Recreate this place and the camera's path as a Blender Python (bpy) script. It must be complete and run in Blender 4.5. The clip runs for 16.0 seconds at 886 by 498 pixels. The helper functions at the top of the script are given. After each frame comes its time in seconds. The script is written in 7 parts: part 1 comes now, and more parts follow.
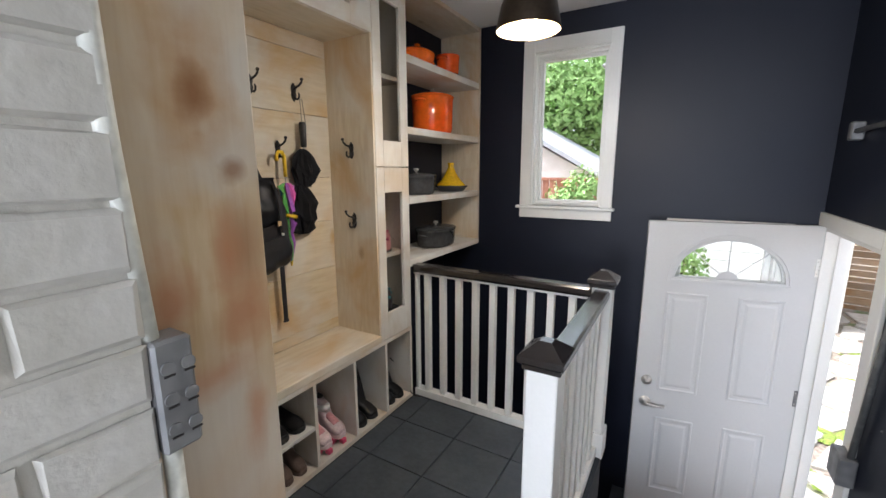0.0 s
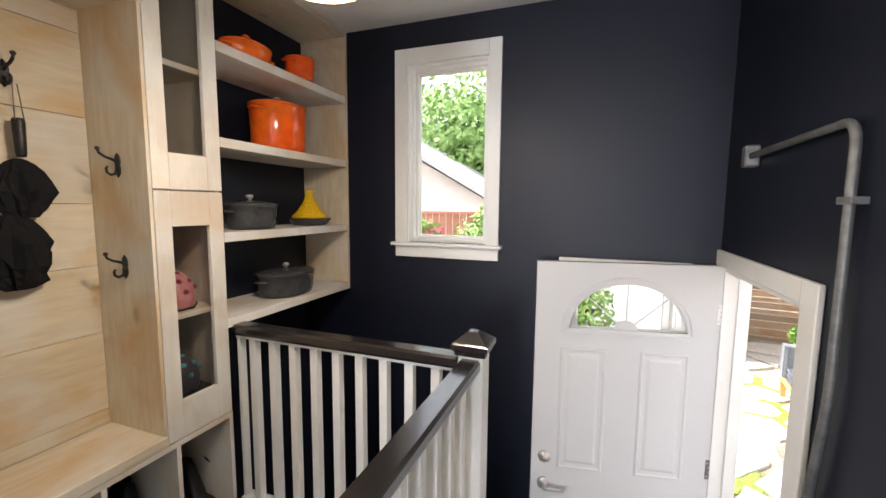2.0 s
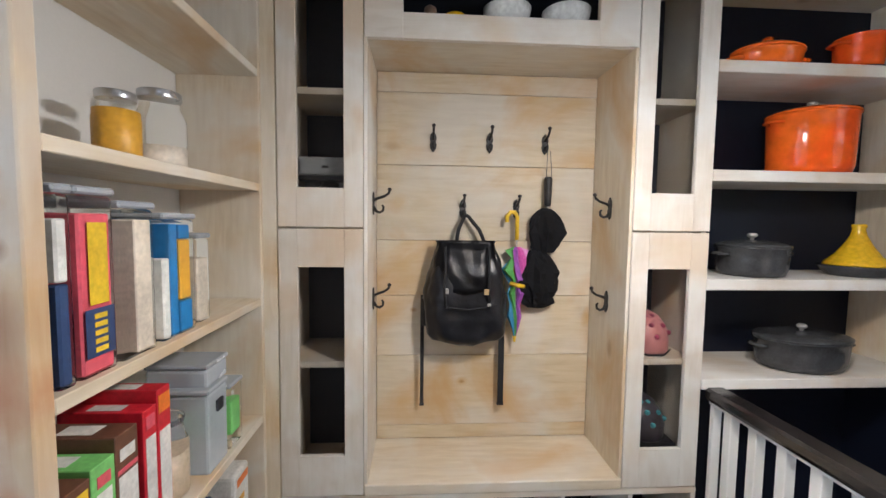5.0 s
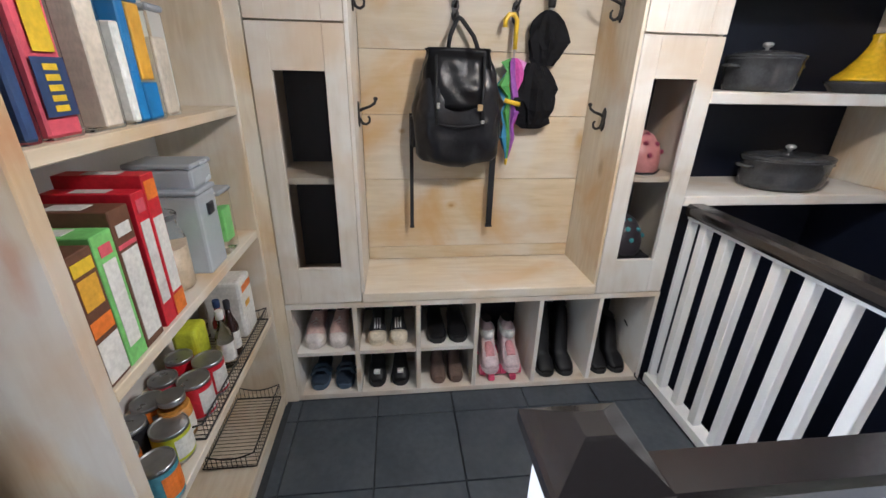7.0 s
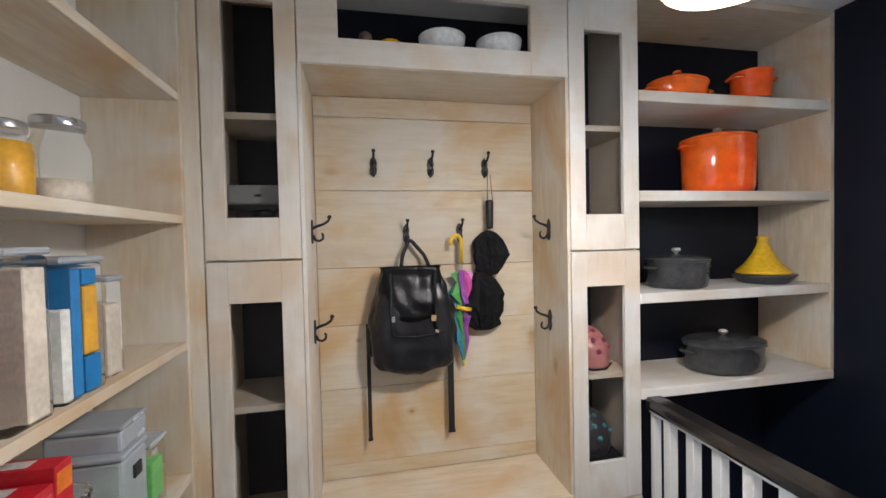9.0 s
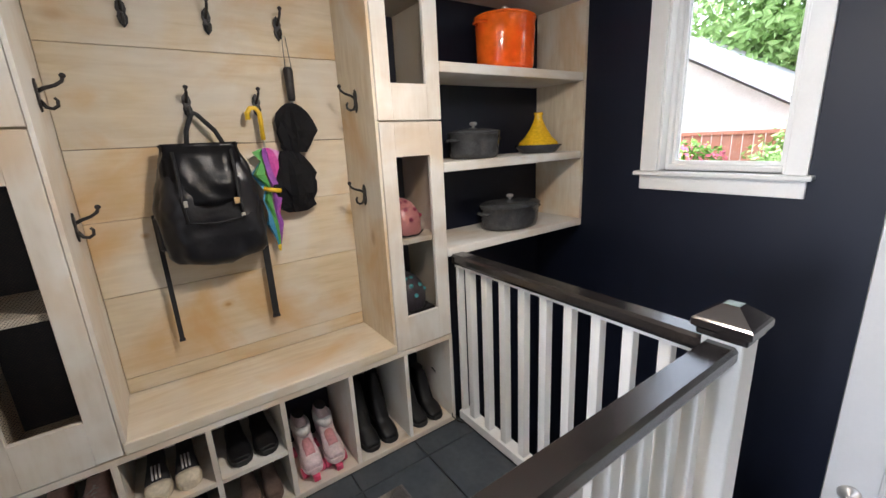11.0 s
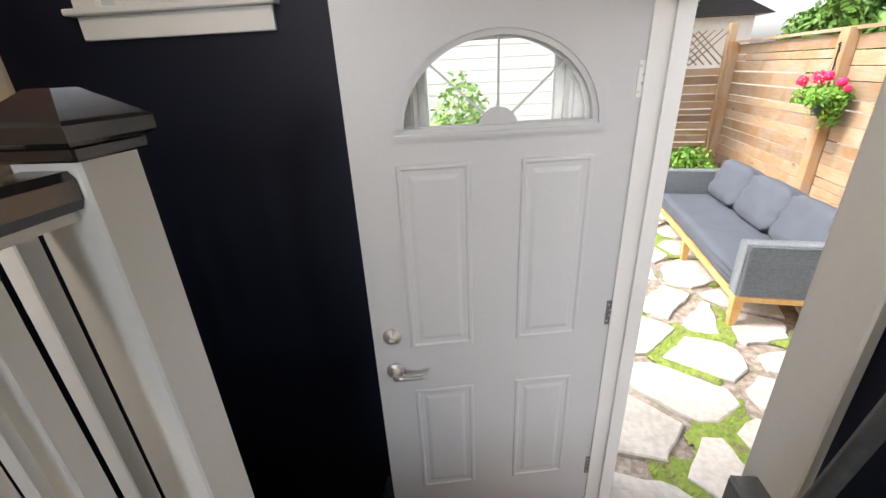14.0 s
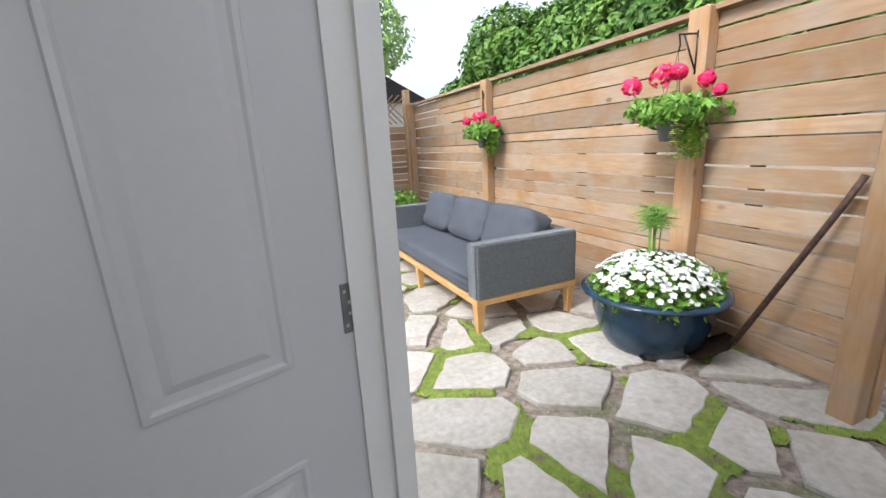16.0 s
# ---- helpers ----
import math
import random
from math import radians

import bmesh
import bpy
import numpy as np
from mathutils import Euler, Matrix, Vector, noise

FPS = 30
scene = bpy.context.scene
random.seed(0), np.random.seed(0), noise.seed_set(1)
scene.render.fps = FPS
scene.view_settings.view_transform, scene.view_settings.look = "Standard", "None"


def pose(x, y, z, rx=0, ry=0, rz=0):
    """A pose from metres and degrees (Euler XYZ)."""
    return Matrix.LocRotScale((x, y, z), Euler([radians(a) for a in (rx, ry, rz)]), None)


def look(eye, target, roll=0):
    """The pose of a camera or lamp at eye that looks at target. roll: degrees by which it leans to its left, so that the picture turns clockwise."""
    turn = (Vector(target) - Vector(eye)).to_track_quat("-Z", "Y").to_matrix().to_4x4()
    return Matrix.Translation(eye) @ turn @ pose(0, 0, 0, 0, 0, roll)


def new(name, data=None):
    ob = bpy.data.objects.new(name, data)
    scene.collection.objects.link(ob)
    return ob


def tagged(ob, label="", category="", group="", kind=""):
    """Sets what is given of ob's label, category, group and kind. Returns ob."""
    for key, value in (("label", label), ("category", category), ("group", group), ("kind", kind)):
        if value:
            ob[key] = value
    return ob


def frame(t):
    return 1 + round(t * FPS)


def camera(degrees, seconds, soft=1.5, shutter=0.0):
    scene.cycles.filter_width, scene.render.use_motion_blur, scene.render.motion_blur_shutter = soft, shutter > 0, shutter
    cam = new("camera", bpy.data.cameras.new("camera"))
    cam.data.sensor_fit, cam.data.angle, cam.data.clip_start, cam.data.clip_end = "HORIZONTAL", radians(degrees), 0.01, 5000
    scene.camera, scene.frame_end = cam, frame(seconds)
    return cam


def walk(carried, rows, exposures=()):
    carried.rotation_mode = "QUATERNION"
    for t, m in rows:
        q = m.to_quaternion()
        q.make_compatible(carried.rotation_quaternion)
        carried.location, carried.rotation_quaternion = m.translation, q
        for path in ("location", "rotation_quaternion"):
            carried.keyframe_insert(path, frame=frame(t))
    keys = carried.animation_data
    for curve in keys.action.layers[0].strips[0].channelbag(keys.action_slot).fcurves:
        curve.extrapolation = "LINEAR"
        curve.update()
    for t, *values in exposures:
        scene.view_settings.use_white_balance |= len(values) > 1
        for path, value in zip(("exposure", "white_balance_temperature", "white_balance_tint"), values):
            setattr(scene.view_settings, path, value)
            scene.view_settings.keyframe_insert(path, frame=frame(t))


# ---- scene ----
import itertools
cam = camera(94.6, 16.0)
PATH = [
    (0, (-0.075, 0.161, 1.457), (-1.072, 1.854, 1.08), -0.2),
    (0.2, (-0.07, 0.225, 1.42), (-0.902, 2.015, 1.097), -0.1),
    (0.5, (-0.027, 0.32, 1.421), (-0.709, 2.174, 1.112), -0.7),
    (1, (0.016, 0.498, 1.439), (-0.6, 2.384, 1.189), -0.5),
    (1.5, (0.023, 0.624, 1.447), (-0.603, 2.512, 1.239), 0.2),
    (2, (0.013, 0.845, 1.427), (-0.676, 2.71, 1.216), 0.5),
    (2.5, (0.051, 1.02, 1.425), (-0.819, 2.808, 1.217), 0.4),
    (3, (0.121, 1.171, 1.457), (-1.111, 2.736, 1.286), 0.6),
    (3.5, (0.087, 1.199, 1.493), (-1.516, 2.392, 1.413), 0.9),
    (4, (0.011, 1.157, 1.521), (-1.859, 1.865, 1.546), 0.7),
    (4.2, (-0.01, 1.13, 1.533), (-1.945, 1.632, 1.602), 0.6),
    (6.3, (-0.045, 1.078, 1.39), (-2.006, 0.918, 1.033), -1.2),
    (6.5, (-0.042, 1.069, 1.37), (-1.979, 1.032, 0.875), -0.9),
    (7, (-0.05, 1.057, 1.339), (-1.876, 1.271, 0.55), 1.3),
    (7.5, (-0.055, 1.079, 1.326), (-1.863, 1.384, 0.528), 1.4),
    (8, (-0.113, 1.07, 1.401), (-2.066, 1.211, 0.995), -1.2),
    (8.2, (-0.11, 1.07, 1.439), (-2.093, 1.197, 1.211), -1.6),
    (10.3, (0.006, 1.158, 1.571), (-1.759, 2.084, 1.405), -1.8),
    (10.5, (-0.052, 1.145, 1.484), (-1.75, 2.18, 1.265), -1.8),
    (11, (-0.02, 1.137, 1.397), (-1.611, 2.234, 0.881), -2.9),
    (11.5, (0.018, 1.145, 1.334), (-1.465, 2.285, 0.624), -4.0),
    (12, (0.044, 1.217, 1.323), (-1.288, 2.471, 0.513), -4.5),
    (12.5, (0.053, 1.355, 1.292), (-0.956, 2.851, 0.43), -3.6),
    (13, (0.033, 1.497, 1.255), (-0.531, 3.189, 0.35), -2.6),
    (13.5, (0.088, 1.614, 1.127), (-0.28, 3.382, 0.268), -2.4),
    (14, (0.143, 1.76, 0.973), (-0.06, 3.581, 0.173), -2.7),
    (14.5, (0.13, 1.929, 0.833), (0.043, 3.77, 0.056), -3.0),
    (15, (0.196, 2.09, 0.659), (0.293, 3.948, -0.077), -1.6),
    (15.5, (0.279, 2.217, 0.531), (0.941, 4.026, -0.009), -2.0),
    (16, (0.369, 2.343, 0.438), (1.374, 4.001, -0.051), -3.0),
]
EXPOSURES = ((0, 1.1, 5950, 12), (0.5, 1.3, 6150, 13), (1.5, 1.35, 6400, 14), (3, 1.28, 6450, 14), (4, 1.6, 5900, 13), (7, 1.68, 5450, 13), (8, 1.62, 5500, 13), (11, 1.48, 5850, 13), (12, 1.4, 6200, 14), (13.5, 0.88, 6400, 13), (14.5, 0.68, 6400, 12), (15.5, 0.3, 6150, 11), (16, 0.0, 6000, 11))
walk(cam, [(t, look(eye, target, roll)) for t, eye, target, roll in PATH], EXPOSURES)

# ---- world, sun, large lights ----
world = bpy.data.worlds.new("sky")
scene.world = world
world.use_nodes = True
wn = world.node_tree.nodes
sky = wn.new("ShaderNodeTexSky")
sky.sky_type = "NISHITA"
sky.sun_disc = False
SUN_EL, SUN_AZ = radians(50), radians(262)
sky.sun_elevation, sky.sun_rotation = SUN_EL, SUN_AZ
sky.dust_density = 4.0
sky.air_density = 1.2
hue = wn.new("ShaderNodeHueSaturation")
hue.inputs["Saturation"].default_value, hue.inputs["Value"].default_value = 0.28, 2.15
world.node_tree.links.new(sky.outputs[0], hue.inputs["Color"])
world.node_tree.links.new(hue.outputs[0], wn["Background"].inputs[0])
wn["Background"].inputs[1].default_value = 0.15


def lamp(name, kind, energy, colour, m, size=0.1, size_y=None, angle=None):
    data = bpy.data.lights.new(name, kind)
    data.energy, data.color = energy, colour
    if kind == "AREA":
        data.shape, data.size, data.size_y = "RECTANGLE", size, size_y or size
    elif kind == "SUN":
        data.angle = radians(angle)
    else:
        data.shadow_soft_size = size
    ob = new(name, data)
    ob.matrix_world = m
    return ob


sun_dir = Vector((math.sin(SUN_AZ) * math.cos(SUN_EL), math.cos(SUN_AZ) * math.cos(SUN_EL), math.sin(SUN_EL)))
lamp("sun", "SUN", 3.0, (1.0, 0.96, 0.9), look(sun_dir * 20, (0, 0, 0)), angle=12)
# Fill lamp added at the unseen kitchen end to brighten the room.
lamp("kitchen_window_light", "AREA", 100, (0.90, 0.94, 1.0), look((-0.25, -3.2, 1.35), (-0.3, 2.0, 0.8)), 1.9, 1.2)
lamp("pendant_bulb", "POINT", 21, (1.0, 0.89, 0.74), pose(-0.622, 1.706, 1.968), 0.08)


# ---- materials ----
def mat(name, c1, c2=None, rough=0.5, scale=8.0, stretch=(1, 1, 1), bump=0.1, metal=0.0, fine=60.0, detail=6.0,
        spread=(0.35, 0.65), grainy=0.14, spec=0.5, rvar=0.08, dirt=None, trans=0.0, ior=1.45, per=0.0):
    """Two-scale noise material: c1 to c2 over big blotches, fine grain in value and bump."""
    m = bpy.data.materials.new(name)
    m.use_nodes = True
    n, l = m.node_tree.nodes, m.node_tree.links
    b = n["Principled BSDF"]
    c2 = c2 or tuple(v * 0.85 for v in c1)
    co = n.new("ShaderNodeTexCoord")
    info = n.new("ShaderNodeObjectInfo")
    off = n.new("ShaderNodeVectorMath")
    off.operation = "MULTIPLY_ADD"
    off.inputs[1].default_value = (1, 1, 1)
    cmb = n.new("ShaderNodeMath")
    cmb.operation = "MULTIPLY"
    cmb.inputs[1].default_value = 17.0
    l.new(info.outputs["Random"], cmb.inputs[0])
    l.new(co.outputs["Object"], off.inputs[0])
    l.new(cmb.outputs[0], off.inputs[2])
    mp = n.new("ShaderNodeMapping")
    mp.inputs["Scale"].default_value = stretch
    l.new(off.outputs[0], mp.inputs[0])
    big = n.new("ShaderNodeTexNoise")
    big.inputs["Scale"].default_value, big.inputs["Detail"].default_value = scale, detail
    fin = n.new("ShaderNodeTexNoise")
    fin.inputs["Scale"].default_value, fin.inputs["Detail"].default_value = fine, 5
    l.new(mp.outputs[0], big.inputs[0])
    l.new(mp.outputs[0], fin.inputs[0])
    ramp = n.new("ShaderNodeValToRGB")
    ramp.color_ramp.elements[0].position, ramp.color_ramp.elements[1].position = spread
    ramp.color_ramp.elements[0].color, ramp.color_ramp.elements[1].color = (*c1, 1), (*c2, 1)
    l.new(big.outputs[0], ramp.inputs[0])
    grain = n.new("ShaderNodeMapRange")
    grain.inputs[3].default_value, grain.inputs[4].default_value = 1 - grainy, 1 + grainy
    grain.inputs[1].default_value, grain.inputs[2].default_value = 0.3, 0.7
    l.new(fin.outputs[0], grain.inputs[0])
    mul = n.new("ShaderNodeMix")
    mul.data_type, mul.blend_type = "RGBA", "MULTIPLY"
    mul.inputs[0].default_value = 1
    l.new(ramp.outputs[0], mul.inputs[6])
    l.new(grain.outputs[0], mul.inputs[7])
    out = mul.outputs[2]
    if dirt:
        colour, dscale, amount = dirt
        dn = n.new("ShaderNodeTexNoise")
        dn.inputs["Scale"].default_value, dn.inputs["Detail"].default_value = dscale, 8
        l.new(off.outputs[0], dn.inputs[0])
        dr = n.new("ShaderNodeMapRange")
        dr.inputs[1].default_value, dr.inputs[2].default_value = 0.55, 0.72
        dr.inputs[4].default_value = amount
        l.new(dn.outputs[0], dr.inputs[0])
        dm = n.new("ShaderNodeMix")
        dm.data_type = "RGBA"
        l.new(dr.outputs[0], dm.inputs[0])
        l.new(out, dm.inputs[6])
        dm.inputs[7].default_value = (*colour, 1)
        out = dm.outputs[2]
    if per:
        pv = n.new("ShaderNodeMapRange")
        pv.inputs[3].default_value, pv.inputs[4].default_value = 1 - per, 1 + per
        l.new(info.outputs["Random"], pv.inputs[0])
        pm = n.new("ShaderNodeMix")
        pm.data_type, pm.blend_type = "RGBA", "MULTIPLY"
        pm.inputs[0].default_value = 1
        l.new(out, pm.inputs[6])
        l.new(pv.outputs[0], pm.inputs[7])
        out = pm.outputs[2]
    l.new(out, b.inputs["Base Color"])
    rr = n.new("ShaderNodeMapRange")
    rr.inputs[3].default_value, rr.inputs[4].default_value = max(0.02, rough - rvar), min(1, rough + rvar)
    l.new(big.outputs[0], rr.inputs[0])
    l.new(rr.outputs[0], b.inputs["Roughness"])
    b.inputs["Metallic"].default_value = metal
    b.inputs["Specular IOR Level"].default_value = spec
    if trans:
        b.inputs["Transmission Weight"].default_value, b.inputs["IOR"].default_value = trans, ior
    if bump:
        bp = n.new("ShaderNodeBump")
        bp.inputs["Strength"].default_value, bp.inputs["Distance"].default_value = bump, 0.004
        l.new(fin.outputs[0], bp.inputs["Height"])
        l.new(bp.outputs[0], b.inputs["Normal"])
    return m


def wood(name, c1, c2, axis, knot=(0.33, 0.18, 0.07), rough=0.55, wash=0.5, per=0.06, knots=0.8, stain=0.5, kr=(0.035, 0.09), ks=3.4):
    """Sawn boards with grain along an axis, knots and an uneven pale wash."""
    m = bpy.data.materials.new(name)
    m.use_nodes = True
    n, l = m.node_tree.nodes, m.node_tree.links
    b = n["Principled BSDF"]
    co, info = n.new("ShaderNodeTexCoord"), n.new("ShaderNodeObjectInfo")
    k = n.new("ShaderNodeMath")
    k.operation, k.inputs[1].default_value = "MULTIPLY", 23.0
    l.new(info.outputs["Random"], k.inputs[0])
    off = n.new("ShaderNodeVectorMath")
    off.operation = "ADD"
    l.new(co.outputs["Object"], off.inputs[0])
    l.new(k.outputs[0], off.inputs[1])
    s = [1.0, 1.0, 1.0]
    s["xyz".index(axis)] = 0.12
    mp = n.new("ShaderNodeMapping")
    mp.inputs["Scale"].default_value = s
    l.new(off.outputs[0], mp.inputs[0])

    def noise_node(scale, vec, detail=6, dist=0.0):
        t = n.new("ShaderNodeTexNoise")
        t.inputs["Scale"].default_value, t.inputs["Detail"].default_value = scale, detail
        t.inputs["Distortion"].default_value = dist
        l.new(vec, t.inputs[0])
        return t.outputs[0]

    def ranged(v, a, z, lo=0.0, hi=1.0):
        t = n.new("ShaderNodeMapRange")
        t.inputs[1].default_value, t.inputs[2].default_value = a, z
        t.inputs[3].default_value, t.inputs[4].default_value = lo, hi
        l.new(v, t.inputs[0])
        return t.outputs[0]

    def mixed(f, a, z, mode="MIX"):
        t = n.new("ShaderNodeMix")
        t.data_type, t.blend_type = "RGBA", mode
        for slot, v in ((0, f), (6, a), (7, z)):
            if isinstance(v, (int, float)):
                t.inputs[slot].default_value = v
            elif isinstance(v, tuple):
                t.inputs[slot].default_value = (*v, 1)
            else:
                l.new(v, t.inputs[slot])
        return t.outputs[2]

    g = noise_node(45, mp.outputs[0], 8, 0.6)
    body = mixed(ranged(g, 0.3, 0.7), c1, c2)
    blot = noise_node(3.2, off.outputs[0], 7, 0.4)
    pale = tuple(min(0.9, v * 1.12 + 0.05) for v in c1)
    grey = (sum(pale) / 3 * 1.02, sum(pale) / 3, sum(pale) / 3 * 0.94)
    body = mixed(ranged(blot, 0.42, 0.62, 0, wash), body, grey)
    warm = noise_node(2.1, off.outputs[0], 5, 0.8)
    body = mixed(ranged(warm, 0.5, 0.68, 0, stain), body, tuple(v * f for v, f in zip(c2, (1.0, 0.78, 0.5))))
    vo = n.new("ShaderNodeTexVoronoi")
    vo.inputs["Scale"].default_value = ks
    mq = n.new("ShaderNodeMapping")
    t = [1.0, 1.0, 1.0]
    t["xyz".index(axis)] = 0.55
    mq.inputs["Scale"].default_value = t
    l.new(off.outputs[0], mq.inputs[0])
    l.new(mq.outputs[0], vo.inputs[0])
    body = mixed(ranged(vo.outputs["Distance"], kr[0], kr[1], knots, 0.0), body, knot)
    body = mixed(1.0, body, ranged(info.outputs["Random"], 0, 1, 1 - per, 1 + per), "MULTIPLY")
    l.new(body, b.inputs["Base Color"])
    l.new(ranged(blot, 0.3, 0.7, rough - 0.08, rough + 0.1), b.inputs["Roughness"])
    bp = n.new("ShaderNodeBump")
    bp.inputs["Strength"].default_value, bp.inputs["Distance"].default_value = 0.18, 0.003
    l.new(g, bp.inputs["Height"])
    l.new(bp.outputs[0], b.inputs["Normal"])
    return m


PINE = ((0.69, 0.60, 0.455), (0.57, 0.47, 0.33))
M_PINE = {a: wood("pine_" + a, *PINE, a, stain=0.8, knots=0.6) for a in "xyz"}
KNOTTY = wood("knotty_pine_z", (0.66, 0.52, 0.33), (0.54, 0.37, 0.20), "z", knot=(0.30, 0.13, 0.05), knots=0.85, wash=0.6, stain=0.45, kr=(0.06, 0.34), ks=7.0)


def stains(m, spots):
    """Brown knots and orange sap stains at their places on a board: y, z, half sizes, strength, colour."""
    n, l = m.node_tree.nodes, m.node_tree.links
    b = n["Principled BSDF"]
    col = b.inputs["Base Color"].links[0].from_socket
    co = n.new("ShaderNodeTexCoord")
    ns = n.new("ShaderNodeTexNoise")
    ns.inputs["Scale"].default_value, ns.inputs["Detail"].default_value = 16, 6
    l.new(co.outputs["Object"], ns.inputs[0])
    for y, z, ry, rz, k, c in spots:
        mp = n.new("ShaderNodeMapping")
        mp.inputs["Location"].default_value = (0, -y / ry, -z / rz)
        mp.inputs["Scale"].default_value = (0, 1 / ry, 1 / rz)
        l.new(co.outputs["Object"], mp.inputs[0])
        ln = n.new("ShaderNodeVectorMath")
        ln.operation = "LENGTH"
        l.new(mp.outputs[0], ln.inputs[0])
        ad = n.new("ShaderNodeMath")
        ad.operation, ad.inputs[1].default_value = "MULTIPLY_ADD", 1.6
        l.new(ns.outputs[0], ad.inputs[0])
        l.new(ln.outputs["Value"], ad.inputs[2])
        rg = n.new("ShaderNodeMapRange")
        rg.inputs[1].default_value, rg.inputs[2].default_value = 1.0, 2.0
        rg.inputs[3].default_value, rg.inputs[4].default_value = k, 0
        l.new(ad.outputs[0], rg.inputs[0])
        mx = n.new("ShaderNodeMix")
        mx.data_type = "RGBA"
        l.new(rg.outputs[0], mx.inputs[0])
        l.new(col, mx.inputs[6])
        mx.inputs[7].default_value = (*c, 1)
        col = mx.outputs[2]
    l.new(col, b.inputs["Base Color"])


BROWN, SAP = (0.24, 0.10, 0.035), (0.46, 0.20, 0.09)
stains(KNOTTY, ((0.05, 1.25, 0.05, 0.16, 0.8, SAP), (0.05, 0.95, 0.03, 0.08, 0.2, SAP), (0.181, 1.57, 0.055, 0.10, 0.9, (0.42, 0.23, 0.09)), (0.181, 1.56, 0.024, 0.045, 0.85, BROWN), (0.226, 1.46, 0.02, 0.018, 0.7, BROWN),
                (0.206, 1.34, 0.028, 0.06, 0.8, SAP), (0.121, 1.29, 0.035, 0.07, 0.8, SAP), (0.226, 1.25, 0.05, 0.06, 0.8, SAP), (0.176, 1.17, 0.06, 0.03, 0.6, SAP),
                (0.226, 1.08, 0.02, 0.07, 0.6, SAP), (0.136, 0.70, 0.03, 0.04, 0.3, SAP), (0.196, 0.42, 0.012, 0.010, 0.9, BROWN), (0.126, 1.90, 0.03, 0.05, 0.7, BROWN), (0.216, 2.2, 0.04, 0.06, 0.6, SAP)))
M_PLANK = wood("niche_plank_pine", *[tuple(c * k for c, k in zip(colour, (0.90, 0.87, 0.80))) for colour in PINE], "y", stain=0.9, knots=0.4)
KNOT_Y, SAP_Y = (0.36, 0.20, 0.07), (0.52, 0.33, 0.13)
stains(M_PLANK, ((0.393, 0.304, 0.030, 0.018, 0.8, SAP_Y), (0.393, 0.304, 0.012, 0.008, 0.9, KNOT_Y), (0.955, 0.598, 0.022, 0.045, 0.8, SAP_Y), (0.485, 0.422, 0.05, 0.012, 0.7, SAP_Y),
                 (0.198, 0.305, 0.03, 0.09, 0.55, SAP_Y), (0.174, 0.63, 0.016, 0.012, 0.8, KNOT_Y), (0.169, 0.772, 0.09, 0.10, 0.5, SAP_Y), (0.85, 0.20, 0.12, 0.05, 0.5, SAP_Y),
                 (0.75, 0.93, 0.05, 0.03, 0.5, SAP_Y), (0.10, 1.10, 0.05, 0.04, 0.5, SAP_Y), (0.62, 1.36, 0.10, 0.03, 0.35, SAP_Y)))
PALE = ((0.70, 0.64, 0.56), (0.61, 0.54, 0.45))
M_PALE = {a: wood("pale_pine_" + a, *PALE, a, wash=0.8, knots=0.5) for a in "xyz"}
M_NAVY = mat("navy_paint", (0.0031, 0.0049, 0.0135), (0.0043, 0.0067, 0.0175), 0.5, 1.5, bump=0.06, fine=220, rvar=0.06, spec=0.36, grainy=0.015)
M_WHITE = mat("white_paint", (0.80, 0.79, 0.76), (0.76, 0.75, 0.71), 0.35, 3, bump=0.04, fine=90, grainy=0.015)
M_CEIL = mat("ceiling_paint", (0.80, 0.79, 0.77), (0.78, 0.77, 0.75), 0.8, 2, bump=0.05, fine=180, grainy=0.015)
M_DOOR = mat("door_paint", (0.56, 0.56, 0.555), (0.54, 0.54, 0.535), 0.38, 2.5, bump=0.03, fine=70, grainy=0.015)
M_BLACKWOOD = mat("dark_rail_paint", (0.015, 0.013, 0.013), (0.022, 0.017, 0.016), 0.20, 3, bump=0.04, fine=120, grainy=0.04, spec=0.9)
M_SLATE = mat("slate", (0.046, 0.055, 0.066), (0.068, 0.079, 0.092), 0.45, 7, bump=0.35, fine=40, per=0.08, dirt=((0.075, 0.085, 0.095), 14, 0.3))
M_GROUT = mat("dark_grout", (0.040, 0.044, 0.050), rough=0.9, bump=0.2)
M_OAK = wood("oak_floor", (0.36, 0.22, 0.12), (0.26, 0.15, 0.08), "y", wash=0.1, rough=0.4)
M_WALLWHITE = mat("wall_paint", (0.74, 0.73, 0.70), (0.72, 0.71, 0.68), 0.7, 2, bump=0.05, fine=150, grainy=0.015)
M_BRICKWHITE = mat("painted_brick", (0.52, 0.50, 0.46), (0.45, 0.43, 0.38), 0.55, 9, bump=0.5, fine=45, grainy=0.05)
M_GROUT2 = mat("painted_mortar", (0.54, 0.52, 0.47), (0.50, 0.48, 0.43), 0.8, 12, bump=0.6, fine=60, grainy=0.05)
M_CONDUIT = mat("galvanised_conduit", (0.20, 0.20, 0.19), (0.14, 0.14, 0.14), 0.5, 20, metal=0.4, bump=0.08)
M_IRON = mat("black_iron", (0.015, 0.014, 0.014), (0.03, 0.026, 0.024), 0.45, 30, bump=0.25, metal=0.3)
M_STEEL = mat("satin_nickel", (0.62, 0.60, 0.57), (0.56, 0.54, 0.51), 0.36, 30, metal=0.7, bump=0.03)
M_ZINC = mat("zinc_hinge", (0.24, 0.24, 0.24), (0.15, 0.15, 0.155), 0.42, 30, metal=0.4, bump=0.08)
